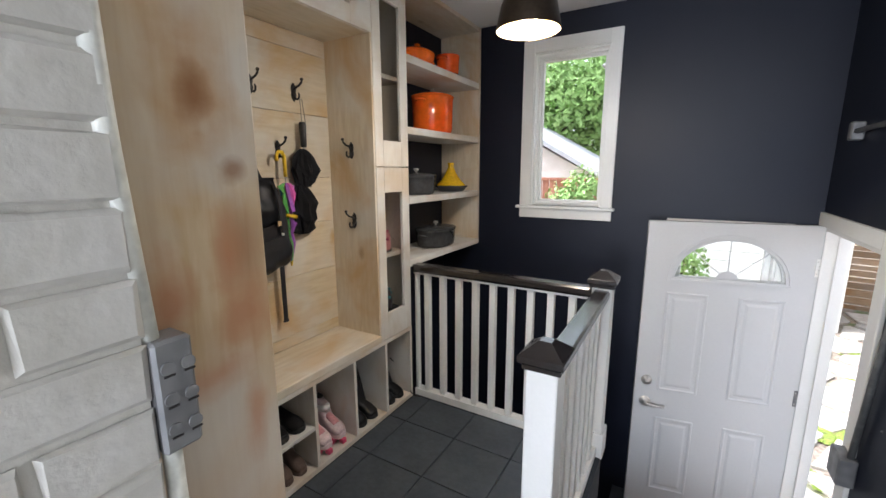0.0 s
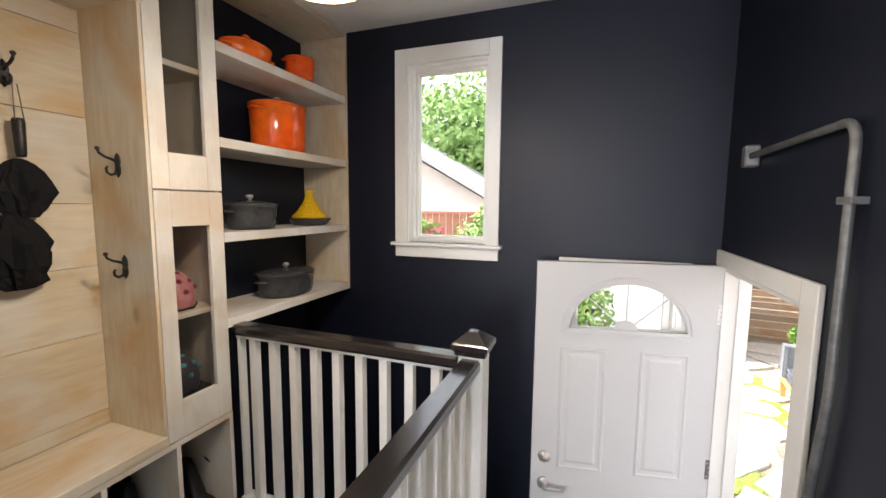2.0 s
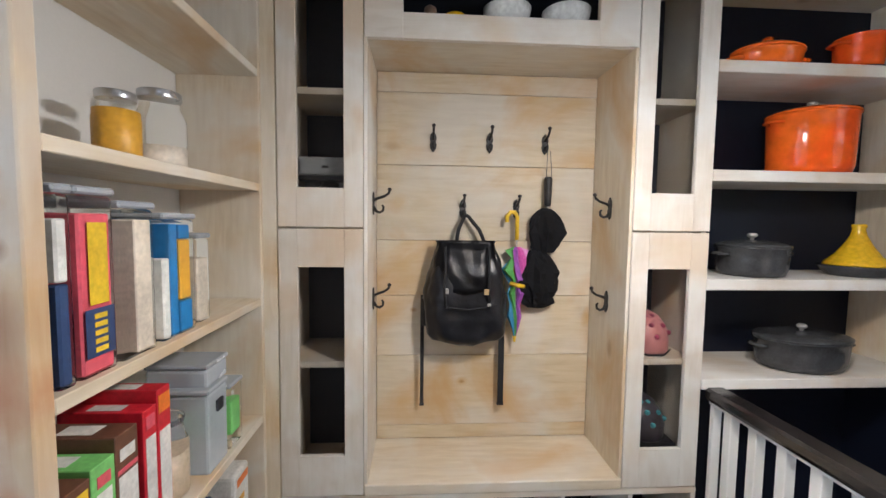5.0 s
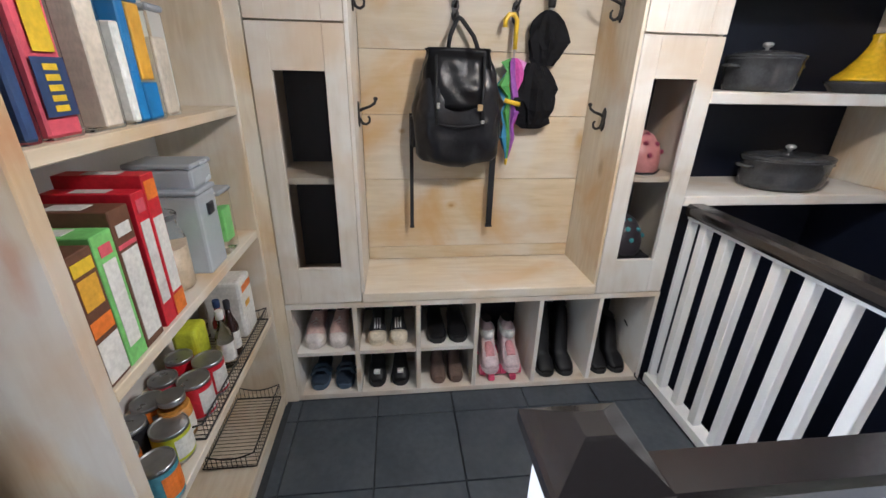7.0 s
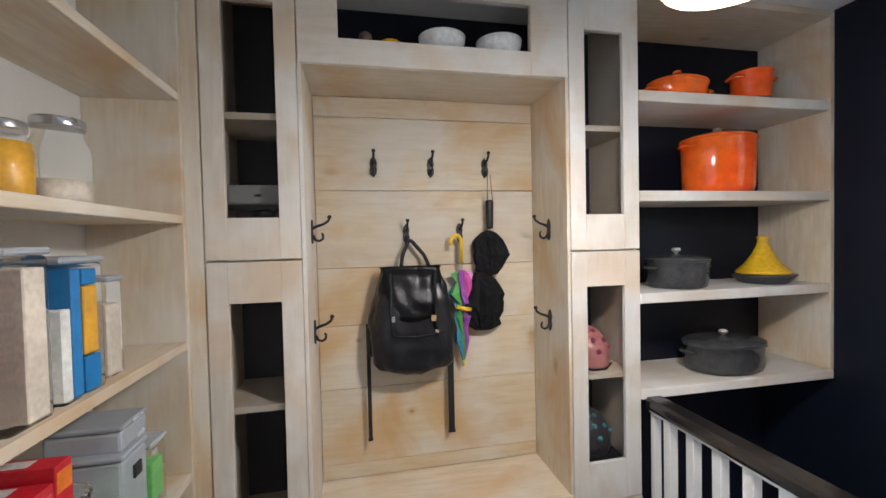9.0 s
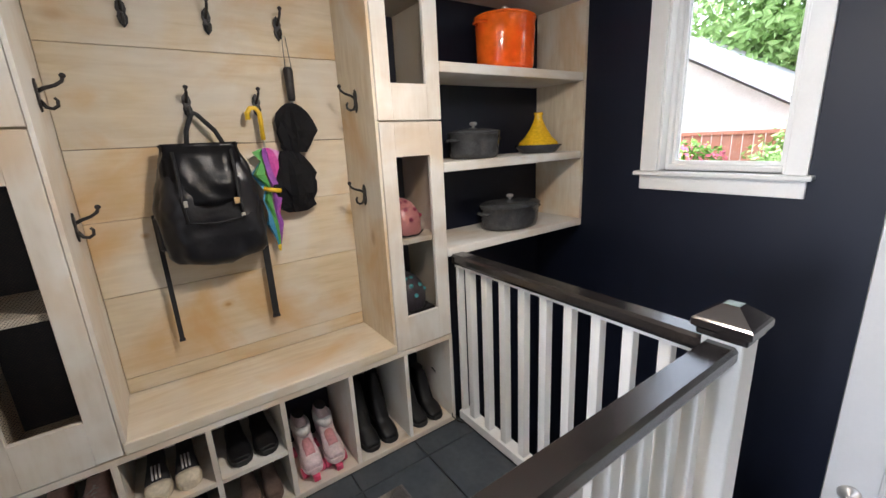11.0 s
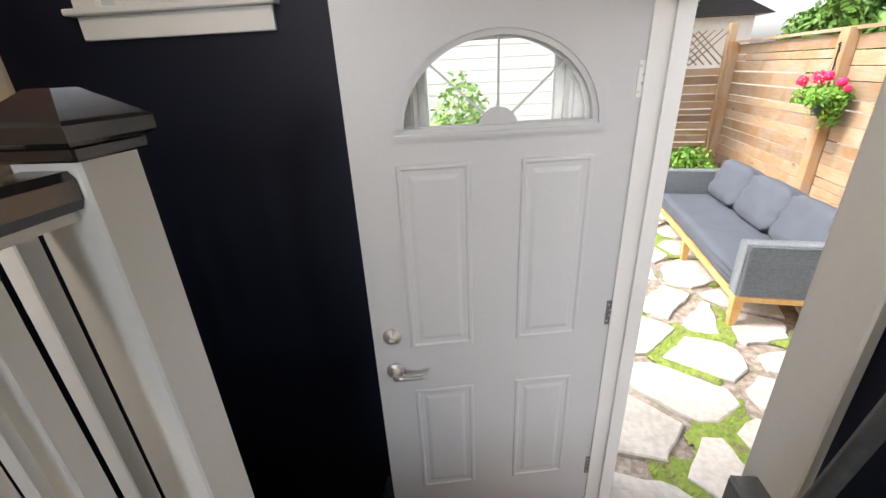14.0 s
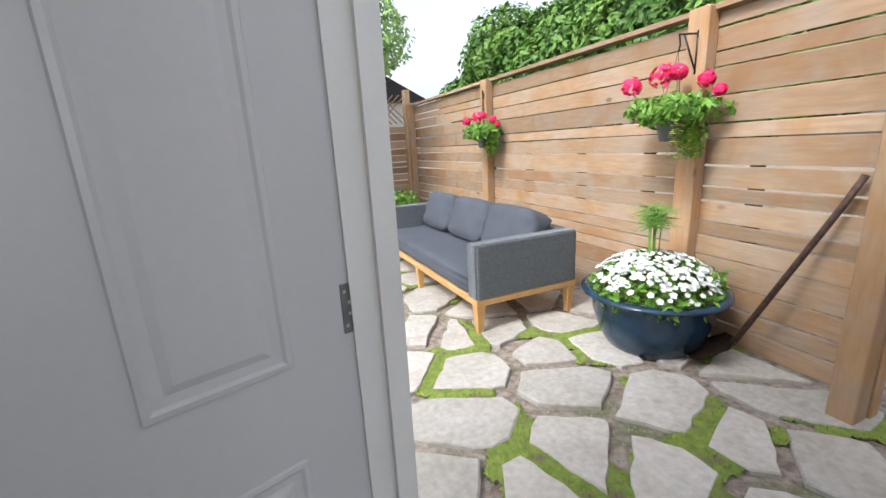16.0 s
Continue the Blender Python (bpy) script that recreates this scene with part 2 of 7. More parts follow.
M_CEDAR = wood("cedar_fence", (0.40, 0.265, 0.155), (0.30, 0.195, 0.11), "y", knot=(0.16, 0.08, 0.04), rough=0.7, wash=0.25, per=0.24, knots=0.9, stain=0.7)
M_CEDARZ = wood("cedar_post", (0.48, 0.30, 0.15), (0.38, 0.22, 0.10), "z", knot=(0.16, 0.08, 0.04), rough=0.7, wash=0.35, per=0.1)
M_STONE = mat("flagstone", (0.47, 0.44, 0.395), (0.41, 0.38, 0.325), 0.8, 5, bump=0.6, fine=28, per=0.14, dirt=((0.30, 0.24, 0.17), 9, 0.4))
M_SOIL = mat("soil_gravel", (0.17, 0.13, 0.10), (0.34, 0.29, 0.24), 0.95, 22, bump=1.0, fine=90, dirt=((0.075, 0.12, 0.02), 3.0, 0.85))


def clear_glass(name, tint=(1, 1, 1), rough=0.0, ior=1.45):
    m = bpy.data.materials.new(name)
    m.use_nodes = True
    b = m.node_tree.nodes["Principled BSDF"]
    b.inputs["Base Color"].default_value = (*tint, 1)
    b.inputs["Roughness"].default_value, b.inputs["IOR"].default_value = rough, ior
    b.inputs["Transmission Weight"].default_value = 1
    return m


M_GLASS = clear_glass("window_glass", (0.97, 0.99, 0.98), 0.0, 1.1)


# ---- building blocks ----
def box(bm, x0, x1, y0, y1, z0, z1, bevel=0.0, seg=1):
    vs = [bm.verts.new(p) for p in itertools.product((x0, x1), (y0, y1), (z0, z1))]
    fs = [bm.faces.new([vs[i] for i in f]) for f in ((0, 1, 3, 2), (4, 6, 7, 5), (0, 4, 5, 1), (2, 3, 7, 6), (0, 2, 6, 4), (1, 5, 7, 3))]
    if bevel:
        es = list({e for f in fs for e in f.edges})
        bmesh.ops.bevel(bm, geom=es, offset=bevel, segments=seg, affect="EDGES", profile=0.5)
    return vs


def lathe(bm, profile, centre=(0, 0, 0), seg=24, sx=1.0, sy=1.0, cap=True):
    """A turned body: profile is rows of radius, height."""
    rings = []
    for r, z in profile:
        rings.append([bm.verts.new((centre[0] + sx * r * math.cos(2 * math.pi * i / seg), centre[1] + sy * r * math.sin(2 * math.pi * i / seg), centre[2] + z)) for i in range(seg)])
    for a, b in zip(rings, rings[1:]):
        for i in range(seg):
            f = bm.faces.new((a[i], a[(i + 1) % seg], b[(i + 1) % seg], b[i]))
            f.smooth = True
    if cap:
        bm.faces.new(rings[0][::-1])
        bm.faces.new(rings[-1])


def tube(bm, points, r, seg=8, closed=False):
    """A round bar along points."""
    pts = [Vector(p) for p in points]
    rings = []
    up = None
    for i, p in enumerate(pts):
        a, b = pts[max(0, i - 1)], pts[min(len(pts) - 1, i + 1)]
        d = (b - a).normalized()
        if up is None:
            up = d.orthogonal().normalized()
        up = (up - d * up.dot(d)).normalized()
        s = d.cross(up)
        rr = r[i] if isinstance(r, (list, tuple)) else r
        rings.append([bm.verts.new(p + (up * math.cos(2 * math.pi * j / seg) + s * math.sin(2 * math.pi * j / seg)) * rr) for j in range(seg)])
    for a, b in zip(rings, rings[1:]):
        for j in range(seg):
            f = bm.faces.new((a[j], a[(j + 1) % seg], b[(j + 1) % seg], b[j]))
            f.smooth = True
    bm.faces.new(rings[0][::-1])
    bm.faces.new(rings[-1])


def prism(bm, outline, z0, z1, axis="z", bevel=0.0):
    """A flat outline pulled along an axis."""
    def at(u, v, w):
        return {"z": (u, v, w), "x": (w, u, v), "y": (u, w, v)}[axis]
    a = [bm.verts.new(at(u, v, z0)) for u, v in outline]
    b = [bm.verts.new(at(u, v, z1)) for u, v in outline]
    fs = [bm.faces.new(a[::-1]), bm.faces.new(b)]
    for i in range(len(a)):
        fs.append(bm.faces.new((a[i], a[(i + 1) % len(a)], b[(i + 1) % len(b)], b[i])))
    bmesh.ops.recalc_face_normals(bm, faces=fs)
    if bevel:
        bmesh.ops.bevel(bm, geom=list(fs[1].edges), offset=bevel, segments=2, affect="EDGES", profile=0.5)


def finish(name, bm, material):
    me = bpy.data.meshes.new(name)
    bmesh.ops.recalc_face_normals(bm, faces=bm.faces[:])
    bm.to_mesh(me)
    bm.free()
    for m in material if isinstance(material, (list, tuple)) else (material,):
        me.materials.append(m)
    return me


def part(name, bm, material, parent, label="", kind="", world_at=True):
    """One mesh under a thing or a part; given in world places unless world_at is False."""
    root = parent
    while root.parent:
        root = root.parent
    me = finish(name, bm, material)
    if world_at:
        me.transform(Matrix.Translation(-root.location))
    ob = new(name, me)
    ob.parent = parent
    return tagged(ob, label, kind=kind)


def thing(name, place, label, category, group=""):
    ob = new(name)
    ob.empty_display_size = 0.05
    ob.location = place
    return tagged(ob, label, category, group)


def structure(name, bm, material, label=""):
    return tagged(new(name, finish(name, bm, material)), label, kind="structure")


def bx(*a, **k):
    bm = bmesh.new()
    box(bm, *a, **k)
    return bm

# ---- structure ----
WX, EX, NY, SY, CZ = -1.84, 0.595, 3.16, -3.3, 2.50   # room faces: west, east, north, south, ceiling
LZ, GZ, BZ = -0.90, -0.97, -2.6                      # landing, garden ground, cellar floor
DY0, DY1, DZ = 2.285, 3.085, 1.155                    # doorway in the east wall
WIN = (-1.075, -0.572, 1.20, 2.26)                   # stair window opening x0 x1 z0 z1
T = 0.105


def wall_with_hole(name, axis, face, outer, a0, a1, z0, z1, hole, material, label=""):
    """A thick wall in a plane of constant x or y, with one opening."""
    h0, h1, hz0, hz1 = hole
    bm = bmesh.new()
    for b0, b1, c0, c1 in ((a0, h0, z0, z1), (h1, a1, z0, z1), (h0, h1, z0, hz0), (h0, h1, hz1, z1)):
        if b1 - b0 > 1e-4 and c1 - c0 > 1e-4:
            if axis == "x":
                box(bm, min(face, outer), max(face, outer), b0, b1, c0, c1)
            else:
                box(bm, b0, b1, min(face, outer), max(face, outer), c0, c1)
    bmesh.ops.remove_doubles(bm, verts=bm.verts[:], dist=1e-5)
    return structure(name, bm, material, label)


WIN2 = (-0.10, 0.42, 0.10, 1.105)                       # low window behind the open door
bm = bmesh.new()
for a0, a1, c0, c1 in ((WX - T, WIN[0], BZ, CZ), (WIN[1], WIN2[0], BZ, CZ), (WIN2[1], EX + T, BZ, CZ), (WIN[0], WIN[1], BZ, WIN[2]), (WIN[0], WIN[1], WIN[3], CZ),
                       (WIN2[0], WIN2[1], BZ, WIN2[2]), (WIN2[0], WIN2[1], WIN2[3], CZ)):
    box(bm, a0, a1, NY, NY + T, c0, c1)
structure("wall_north", bm, M_NAVY, "near-black navy painted plaster wall with two windows")
wall_with_hole("wall_east", "x", EX, EX + T, 1.10, NY, BZ, CZ, (DY0, DY1, LZ, DZ), M_NAVY, "near-black navy painted plaster wall with the garden doorway")
# Unseen kitchen walls, made white because navy would swallow the bounce light.
structure("wall_kitchen_east", bx(0.445, EX + T, SY, 1.10, -0.3, CZ), M_WALLWHITE, "unseen plain kitchen wall, made white to bounce light")
structure("wall_kitchen_west", bx(WX - T, WX, SY, 0.276, -0.3, CZ), M_WALLWHITE, "unseen plain kitchen wall, made white to bounce light")
structure("wall_west", bx(WX - T, WX, 0.277, NY, BZ, CZ), M_NAVY, "near-black navy painted wall behind the built-in cabinets")
# Unseen end wall; its opening is made up to admit daylight.
wall_with_hole("wall_south", "y", SY, SY - T, WX - T, EX + T, BZ, CZ, (-1.15, 0.15, 0.9, 2.1), M_WALLWHITE, "unseen plain white wall with a made-up wide opening")
structure("ceiling", bx(WX - T, EX + T, SY - T, NY + T, CZ, CZ + 0.15), M_CEIL, "flat white painted ceiling")
bm = bmesh.new()
box(bm, WX, -0.33, SY, 2.215, -0.25, -0.012)
box(bm, -0.33, EX, SY, 1.18, -0.25, -0.012)
structure("floor", bm, M_GROUT, "dark slate tile floor bed")
structure("floor_landing", bx(-0.35, EX, 2.18, NY, LZ - 0.2, LZ), M_SLATE, "dark slate tiled entry landing")
structure("floor_cellar", bx(WX, EX, 1.0, NY, BZ - 0.1, BZ), M_GROUT, "dark cellar floor")
structure("wall_stair_side", bx(-0.42, -0.35, 1.18, 2.215, BZ, -0.25), M_NAVY, "dark painted wall under the stair edge")
structure("wall_stair_end", bx(WX, -0.35, 2.17, 2.215, BZ, -0.252), M_NAVY, "dark painted wall under the floor edge")
bm = bx(WX, -0.574, -1.4, 0.280, 0, CZ)
box(bm, -0.604, -0.574, 0.2801, 0.356, 0, CZ)
CHIM = structure("wall_chimney", bm, M_GROUT2, "white painted brick chimney breast beside the pantry")
for i in range(4):
    s = structure("stair_step", bx(-0.348, EX, 1.18 + 0.25 * i, 2.18 if i == 3 else 1.43 + 0.25 * i + 0.02, -1.0, -0.184 * (i + 1)), M_SLATE, "slate covered stair step down to the landing")
for i in range(6):
    structure("cellar_step", bx(-0.6 - 0.25 * i, -0.35 - 0.25 * i, 2.22, NY, -2.6, LZ - 0.2 * (i + 1)), M_BLACKWOOD, "dark painted cellar stair step")

mat_ob = thing("doormat", (0.15, 2.86, LZ), "worn orange brown coir doormat under the open door", "doormat")
M_COIR = mat("coir", (0.42, 0.20, 0.07), (0.30, 0.14, 0.05), 0.95, 20, bump=1.0, fine=200)
part("coir_mat", bx(-0.17, 0.50, 2.62, 3.08, LZ + 0.001, LZ + 0.014, bevel=0.004), M_COIR, mat_ob)

# doorway casing and jambs
bm = bmesh.new()
box(bm, EX - 0.018, EX, DY0 - 0.095, DY0, LZ, DZ + 0.072, bevel=0.003)
box(bm, EX - 0.018, EX, DY0, NY - 0.002, DZ, DZ + 0.072, bevel=0.003)
box(bm, EX - 0.016, EX, DY1, NY - 0.002, LZ, DZ, bevel=0.003)
box(bm, EX - 0.029, EX - 0.0165, DY1 - 0.010, DY1 + 0.03, LZ, DZ)
structure("trim_doorway", bm, M_WHITE, "white painted door casing")
bm = bmesh.new()
box(bm, EX, EX + T + 0.003, DY0, DY0 + 0.022, LZ, DZ)
box(bm, EX, EX + T + 0.003, DY1 - 0.022, DY1, LZ, DZ)
box(bm, EX, EX + T + 0.003, DY0 + 0.022, DY1 - 0.022, DZ - 0.022, DZ)
box(bm, EX + 0.055, EX + 0.07, DY0 + 0.022, DY0 + 0.036, LZ, DZ - 0.022)
box(bm, EX + 0.055, EX + 0.07, DY1 - 0.036, DY1 - 0.022, LZ, DZ - 0.022)
structure("door_jamb", bm, M_WHITE, "white painted door jamb with stop")
structure("door_sill", bx(EX - 0.02, EX + T + 0.06, DY0 + 0.022, DY1 - 0.022, LZ, LZ + 0.02, bevel=0.004), M_OAK, "worn golden oak threshold under the open door")


def stair_window():
    x0, x1, z0, z1 = WIN
    w = thing("window_1", (x0, NY, z0), "white framed fixed window above the stairwell, green trees outside", "window")
    tagged(w, kind="structure")
    bm = bmesh.new()
    y = NY - 0.02
    box(bm, x0 - 0.08, x0, y, NY, z0 - 0.0, z1 + 0.088, bevel=0.003)
    box(bm, x1, x1 + 0.072, y, NY, z0 - 0.0, z1 + 0.088, bevel=0.003)
    box(bm, x0, x1, y, NY, z1, z1 + 0.088, bevel=0.003)
    box(bm, x0 - 0.08, x1 + 0.072, y + 0.002, NY, z0 - 0.09, z0 - 0.02, bevel=0.003)
    part("window_casing", bm, M_WHITE, w)
    bm = bmesh.new()
    box(bm, x0 + 0.0005, x0 + 0.010, NY - 0.004, NY + 0.0495, z0 + 0.001, z1 - 0.001)
    box(bm, x1 - 0.010, x1 - 0.0005, NY - 0.004, NY + 0.0495, z0 + 0.001, z1 - 0.001)
    box(bm, x0 + 0.010, x1 - 0.010, NY - 0.004, NY + 0.0495, z1 - 0.010, z1 - 0.0005)
    part("window_reveal", bm, M_WHITE, w)
    part("window_sill", bx(x0 - 0.103, x1 + 0.092, NY - 0.045, NY + 0.10, z0 - 0.02, z0, bevel=0.004), M_WHITE, w)
    bm = bmesh.new()
    for a, b, c, d in ((x0, x0 + 0.027, z0, z1), (x1 - 0.027, x1, z0, z1), (x0 + 0.027, x1 - 0.027, z1 - 0.027, z1), (x0 + 0.027, x1 - 0.027, z0, z0 + 0.027)):
        box(bm, a, b, NY + 0.05, NY + 0.12, c, d, bevel=0.003)
    for a, b, c, d in ((x0 + 0.027, x0 + 0.043, z0 + 0.027, z1 - 0.027), (x1 - 0.043, x1 - 0.027, z0 + 0.027, z1 - 0.027),
                       (x0 + 0.043, x1 - 0.043, z1 - 0.043, z1 - 0.027), (x0 + 0.043, x1 - 0.043, z0 + 0.027, z0 + 0.043)):
        box(bm, a, b, NY + 0.075, NY + 0.115, c, d, bevel=0.002)
    f = part("window_frame", bm, M_WHITE, w)
    p = part("pane", bx(x0 + 0.043, x1 - 0.043, NY + 0.092, NY + 0.098, z0 + 0.043, z1 - 0.043), M_GLASS, w)
    p.visible_shadow = False


stair_window()


def low_window():
    x0, x1, z0, z1 = WIN2
    w = tagged(thing("window_2", (x0, NY, z0), "narrow white framed window hidden behind the open garden door", "window"), kind="structure")
    bm = bmesh.new()
    for a, b, c, d in ((x0 - 0.06, x0, z0 - 0.06, z1 + 0.048), (x1, x1 + 0.06, z0 - 0.06, z1 + 0.048), (x0, x1, z1, z1 + 0.048), (x0, x1, z0 - 0.06, z0)):
        box(bm, a, b, NY - 0.012, NY, c, d, bevel=0.002)
    part("window_casing", bm, M_WHITE, w)
    bm = bmesh.new()
    for a, b, c, d in ((x0, x0 + 0.012, z0, z1), (x1 - 0.012, x1, z0, z1), (x0 + 0.012, x1 - 0.012, z1 - 0.012, z1), (x0 + 0.012, x1 - 0.012, z0, z0 + 0.012)):
        box(bm, a, b, NY + 0.001, NY + T, c, d)
    for a, b, c, d in ((x0 + 0.012, x0 + 0.045, z0 + 0.012, z1 - 0.012), (x1 - 0.045, x1 - 0.012, z0 + 0.012, z1 - 0.012),
                       (x0 + 0.045, x1 - 0.045, z1 - 0.045, z1 - 0.012), (x0 + 0.045, x1 - 0.045, z0 + 0.012, z0 + 0.045)):
        box(bm, a, b, NY + 0.09, NY + 0.13, c, d, bevel=0.003)
    part("window_frame", bm, M_WHITE, w)
    p = part("pane", bx(x0 + 0.045, x1 - 0.045, NY + 0.107, NY + 0.112, z0 + 0.045, z1 - 0.045), M_GLASS, w)
    p.visible_shadow = False


low_window()


# ---- the built-in cabinets ----
FX = -1.50                      # cabinet fronts
CY = (0.605, 0.905, 1.885, 2.185)   # tall cabinet edges
BENCH = 0.485


def tall_cabinet(y0, y1):
    c = thing("tall_cabinet", (WX, y0, BENCH + 0.005), "whitewashed pine tall cabinet with two mesh-fronted doors", "cabinet", "cabinets flanking the bench")
    z0, z1 = BENCH + 0.005, CZ - 0.004
    bm = bmesh.new()
    xb = FX - 0.022
    box(bm, WX + 0.012, xb, y0, y0 + 0.02, z0, z1)
    box(bm, WX + 0.012, xb, y1 - 0.02, y1, z0, z1)
    box(bm, WX + 0.012, xb, y0 + 0.02, y1 - 0.02, z0, z0 + 0.02)
    box(bm, WX + 0.012, xb, y0 + 0.02, y1 - 0.02, z1 - 0.02, z1)
    part("body", bm, M_PINE["z"], c)
    part("back_panel", bx(WX + 0.002, WX + 0.012, y0, y1, z0, z1), M_NAVY, c, "dark back panel")
    for z in (0.965, 1.47, 1.945):
        part("shelf", bx(WX + 0.013, xb - 0.004, y0 + 0.021, y1 - 0.021, z, z + 0.022), M_PINE["y"], c)
    for dz0, dz1, oz0, oz1 in ((z0, 1.474, 0.640, 1.338), (1.480, z1 - 0.012, 1.618, 2.322)):
        oy0, oy1 = y0 + 0.068, y1 - 0.070
        bm = bmesh.new()
        box(bm, xb + 0.002, FX, y0 + 0.002, oy0, dz0, dz1, bevel=0.002)
        box(bm, xb + 0.002, FX, oy1, y1 - 0.002, dz0, dz1, bevel=0.002)
        box(bm, xb + 0.002, FX - 0.0005, oy0, oy1, dz0, oz0)
        box(bm, xb + 0.002, FX - 0.0005, oy0, oy1, oz1, dz1)
        d = part("door", bm, M_PALE["z"], c)
        bm = bmesh.new()
        step = 0.009
        n = int((oy1 - oy0 + oz1 - oz0) / step)
        for k in range(1, n):
            u = k * step
            for flip in (0, 1):
                a = (min(u, oy1 - oy0), max(0, u - (oy1 - oy0)))
                b = (max(0, u - (oz1 - oz0)), min(u, oz1 - oz0))
                ya, yb = (oy0 + a[0], oy0 + b[0]) if not flip else (oy1 - a[0], oy1 - b[0])
                za, zb = oz0 + a[1], oz0 + b[1]
                x = xb + (0.0032 if flip else 0.0045)
                w = 0.00055
                v = [bm.verts.new(p) for p in ((x, ya, za - w), (x, ya, za + w), (x, yb, zb + w), (x, yb, zb - w))]
                bm.faces.new(v)
        part("mesh_screen", bm, M_IRON, d, "fine black wire mesh screen", kind="stuff")
    return c


CABINETS = [tall_cabinet(CY[0], CY[1]), tall_cabinet(CY[2], CY[3])]


def niche():
    c = thing("coat_niche", (WX, CY[1], BENCH), "whitewashed pine plank coat niche lining", "cabinet")
    y0, y1 = CY[1], CY[2]
    top = 2.135
    part("side_panel", bx(WX + 0.002, FX - 0.003, y0 + 0.0005, y0 + 0.012, BENCH + 0.045, top), M_PALE["z"], c)
    part("side_panel", bx(WX + 0.002, FX - 0.003, y1 - 0.012, y1 - 0.0005, BENCH + 0.045, top), M_PINE["z"], c)
    seams = (0.531, 0.593, 0.912, 1.180, 1.422, 1.745, 2.050, 2.134)
    for a, b in zip(seams, seams[1:]):
        part("plank", bx(WX + 0.002, WX + 0.022, y0 + 0.014, y1 - 0.014, a + 0.0009, b - 0.0009, bevel=0.0016), M_PLANK, c)
    # bridge cabinet over the niche
    z1 = CZ - 0.004
    b = thing("bridge_cabinet", (WX, y0, top), "whitewashed pine bridge cabinet with mesh door above the bench", "cabinet")
    bm = bmesh.new()
    box(bm, WX + 0.012, FX - 0.024, y0 + 0.001, y1 - 0.001, top, top + 0.065)
    box(bm, WX + 0.012, FX - 0.024, y0 + 0.001, y0 + 0.02, top + 0.065, z1)
    box(bm, WX + 0.012, FX - 0.024, y1 - 0.02, y1 - 0.001, top + 0.065, z1)
    part("body", bm, M_PINE["y"], b)
    part("back_panel", bx(WX + 0.002, WX + 0.012, y0 + 0.001, y1 - 0.001, top, z1), M_NAVY, b, "dark back panel")
    oy0, oy1, oz0, oz1 = 1.04, 1.735, 2.222, 2.392
    bm = bmesh.new()
    xb = FX - 0.022
    box(bm, xb, FX, y0 + 0.002, oy0, top, z1, bevel=0.002)
    box(bm, xb, FX, oy1, y1 - 0.002, top, z1, bevel=0.002)
    box(bm, xb, FX - 0.0005, oy0, oy1, top, oz0)
    box(bm, xb, FX - 0.0005, oy0, oy1, oz1, z1)
    part("door", bm, M_PALE["y"], b)


niche()


def cubby_bench():
    c = thing("shoe_bench", (WX, CY[0], 0), "whitewashed pine bench with open shoe cubbies below", "bench")
    part("top_board", bx(WX + 0.002, FX, CY[0], CY[3], BENCH - 0.022, BENCH), M_PALE["y"], c)
    part("seat", bx(WX + 0.002, FX + 0.004, CY[1] + 0.001, CY[2] - 0.001, BENCH + 0.001, BENCH + 0.044, bevel=0.004), M_PINE["y"], c)
    part("base", bx(WX + 0.002, FX, CY[0], CY[3], 0, 0.028, bevel=0.002), M_PALE["y"], c)
    part("back_panel", bx(WX + 0.002, WX + 0.01, CY[0], CY[3], 0.029, BENCH - 0.023), M_NAVY, c, "dark back panel")
    for y in (0.605, 0.862, 1.122, 1.372, 1.648, 1.915, 2.167):
        part("divider", bx(WX + 0.011, FX - 0.001, y, y + 0.018, 0.029, BENCH - 0.023), M_PALE["z"], c)
    for y0, y1 in ((0.624, 0.861), (0.881, 1.121), (1.141, 1.371)):
        part("shelf", bx(WX + 0.011, FX - 0.002, y0, y1, 0.232, 0.250), M_PALE["y"], c)


cubby_bench()


def open_shelves():
    c = thing("open_shelf_unit", (WX, CY[3], 0.875), "pale wood open shelf unit over the stairwell with cookware", "shelf")
    y0, y1 = CY[3] + 0.001, NY - 0.002
    part("side_panel", bx(WX + 0.002, FX, y1 - 0.022, y1, 0.915, CZ - 0.004, bevel=0.002), M_PINE["z"], c)
    part("top_board", bx(WX + 0.002, FX, y0, y1 - 0.023, CZ - 0.03, CZ - 0.004), M_PINE["y"], c)
    for z, w in ((0.873, 0.04), (1.258, 0.042), (1.668, 0.042), (2.063, 0.044)):
        e = y1 if z < 1 else y1 - 0.023
        part("shelf", bx(WX + 0.002, FX - (0.0 if z < 1 else 0.002), y0, e, z, z + w, bevel=0.003), M_PALE["y"], c)


open_shelves()


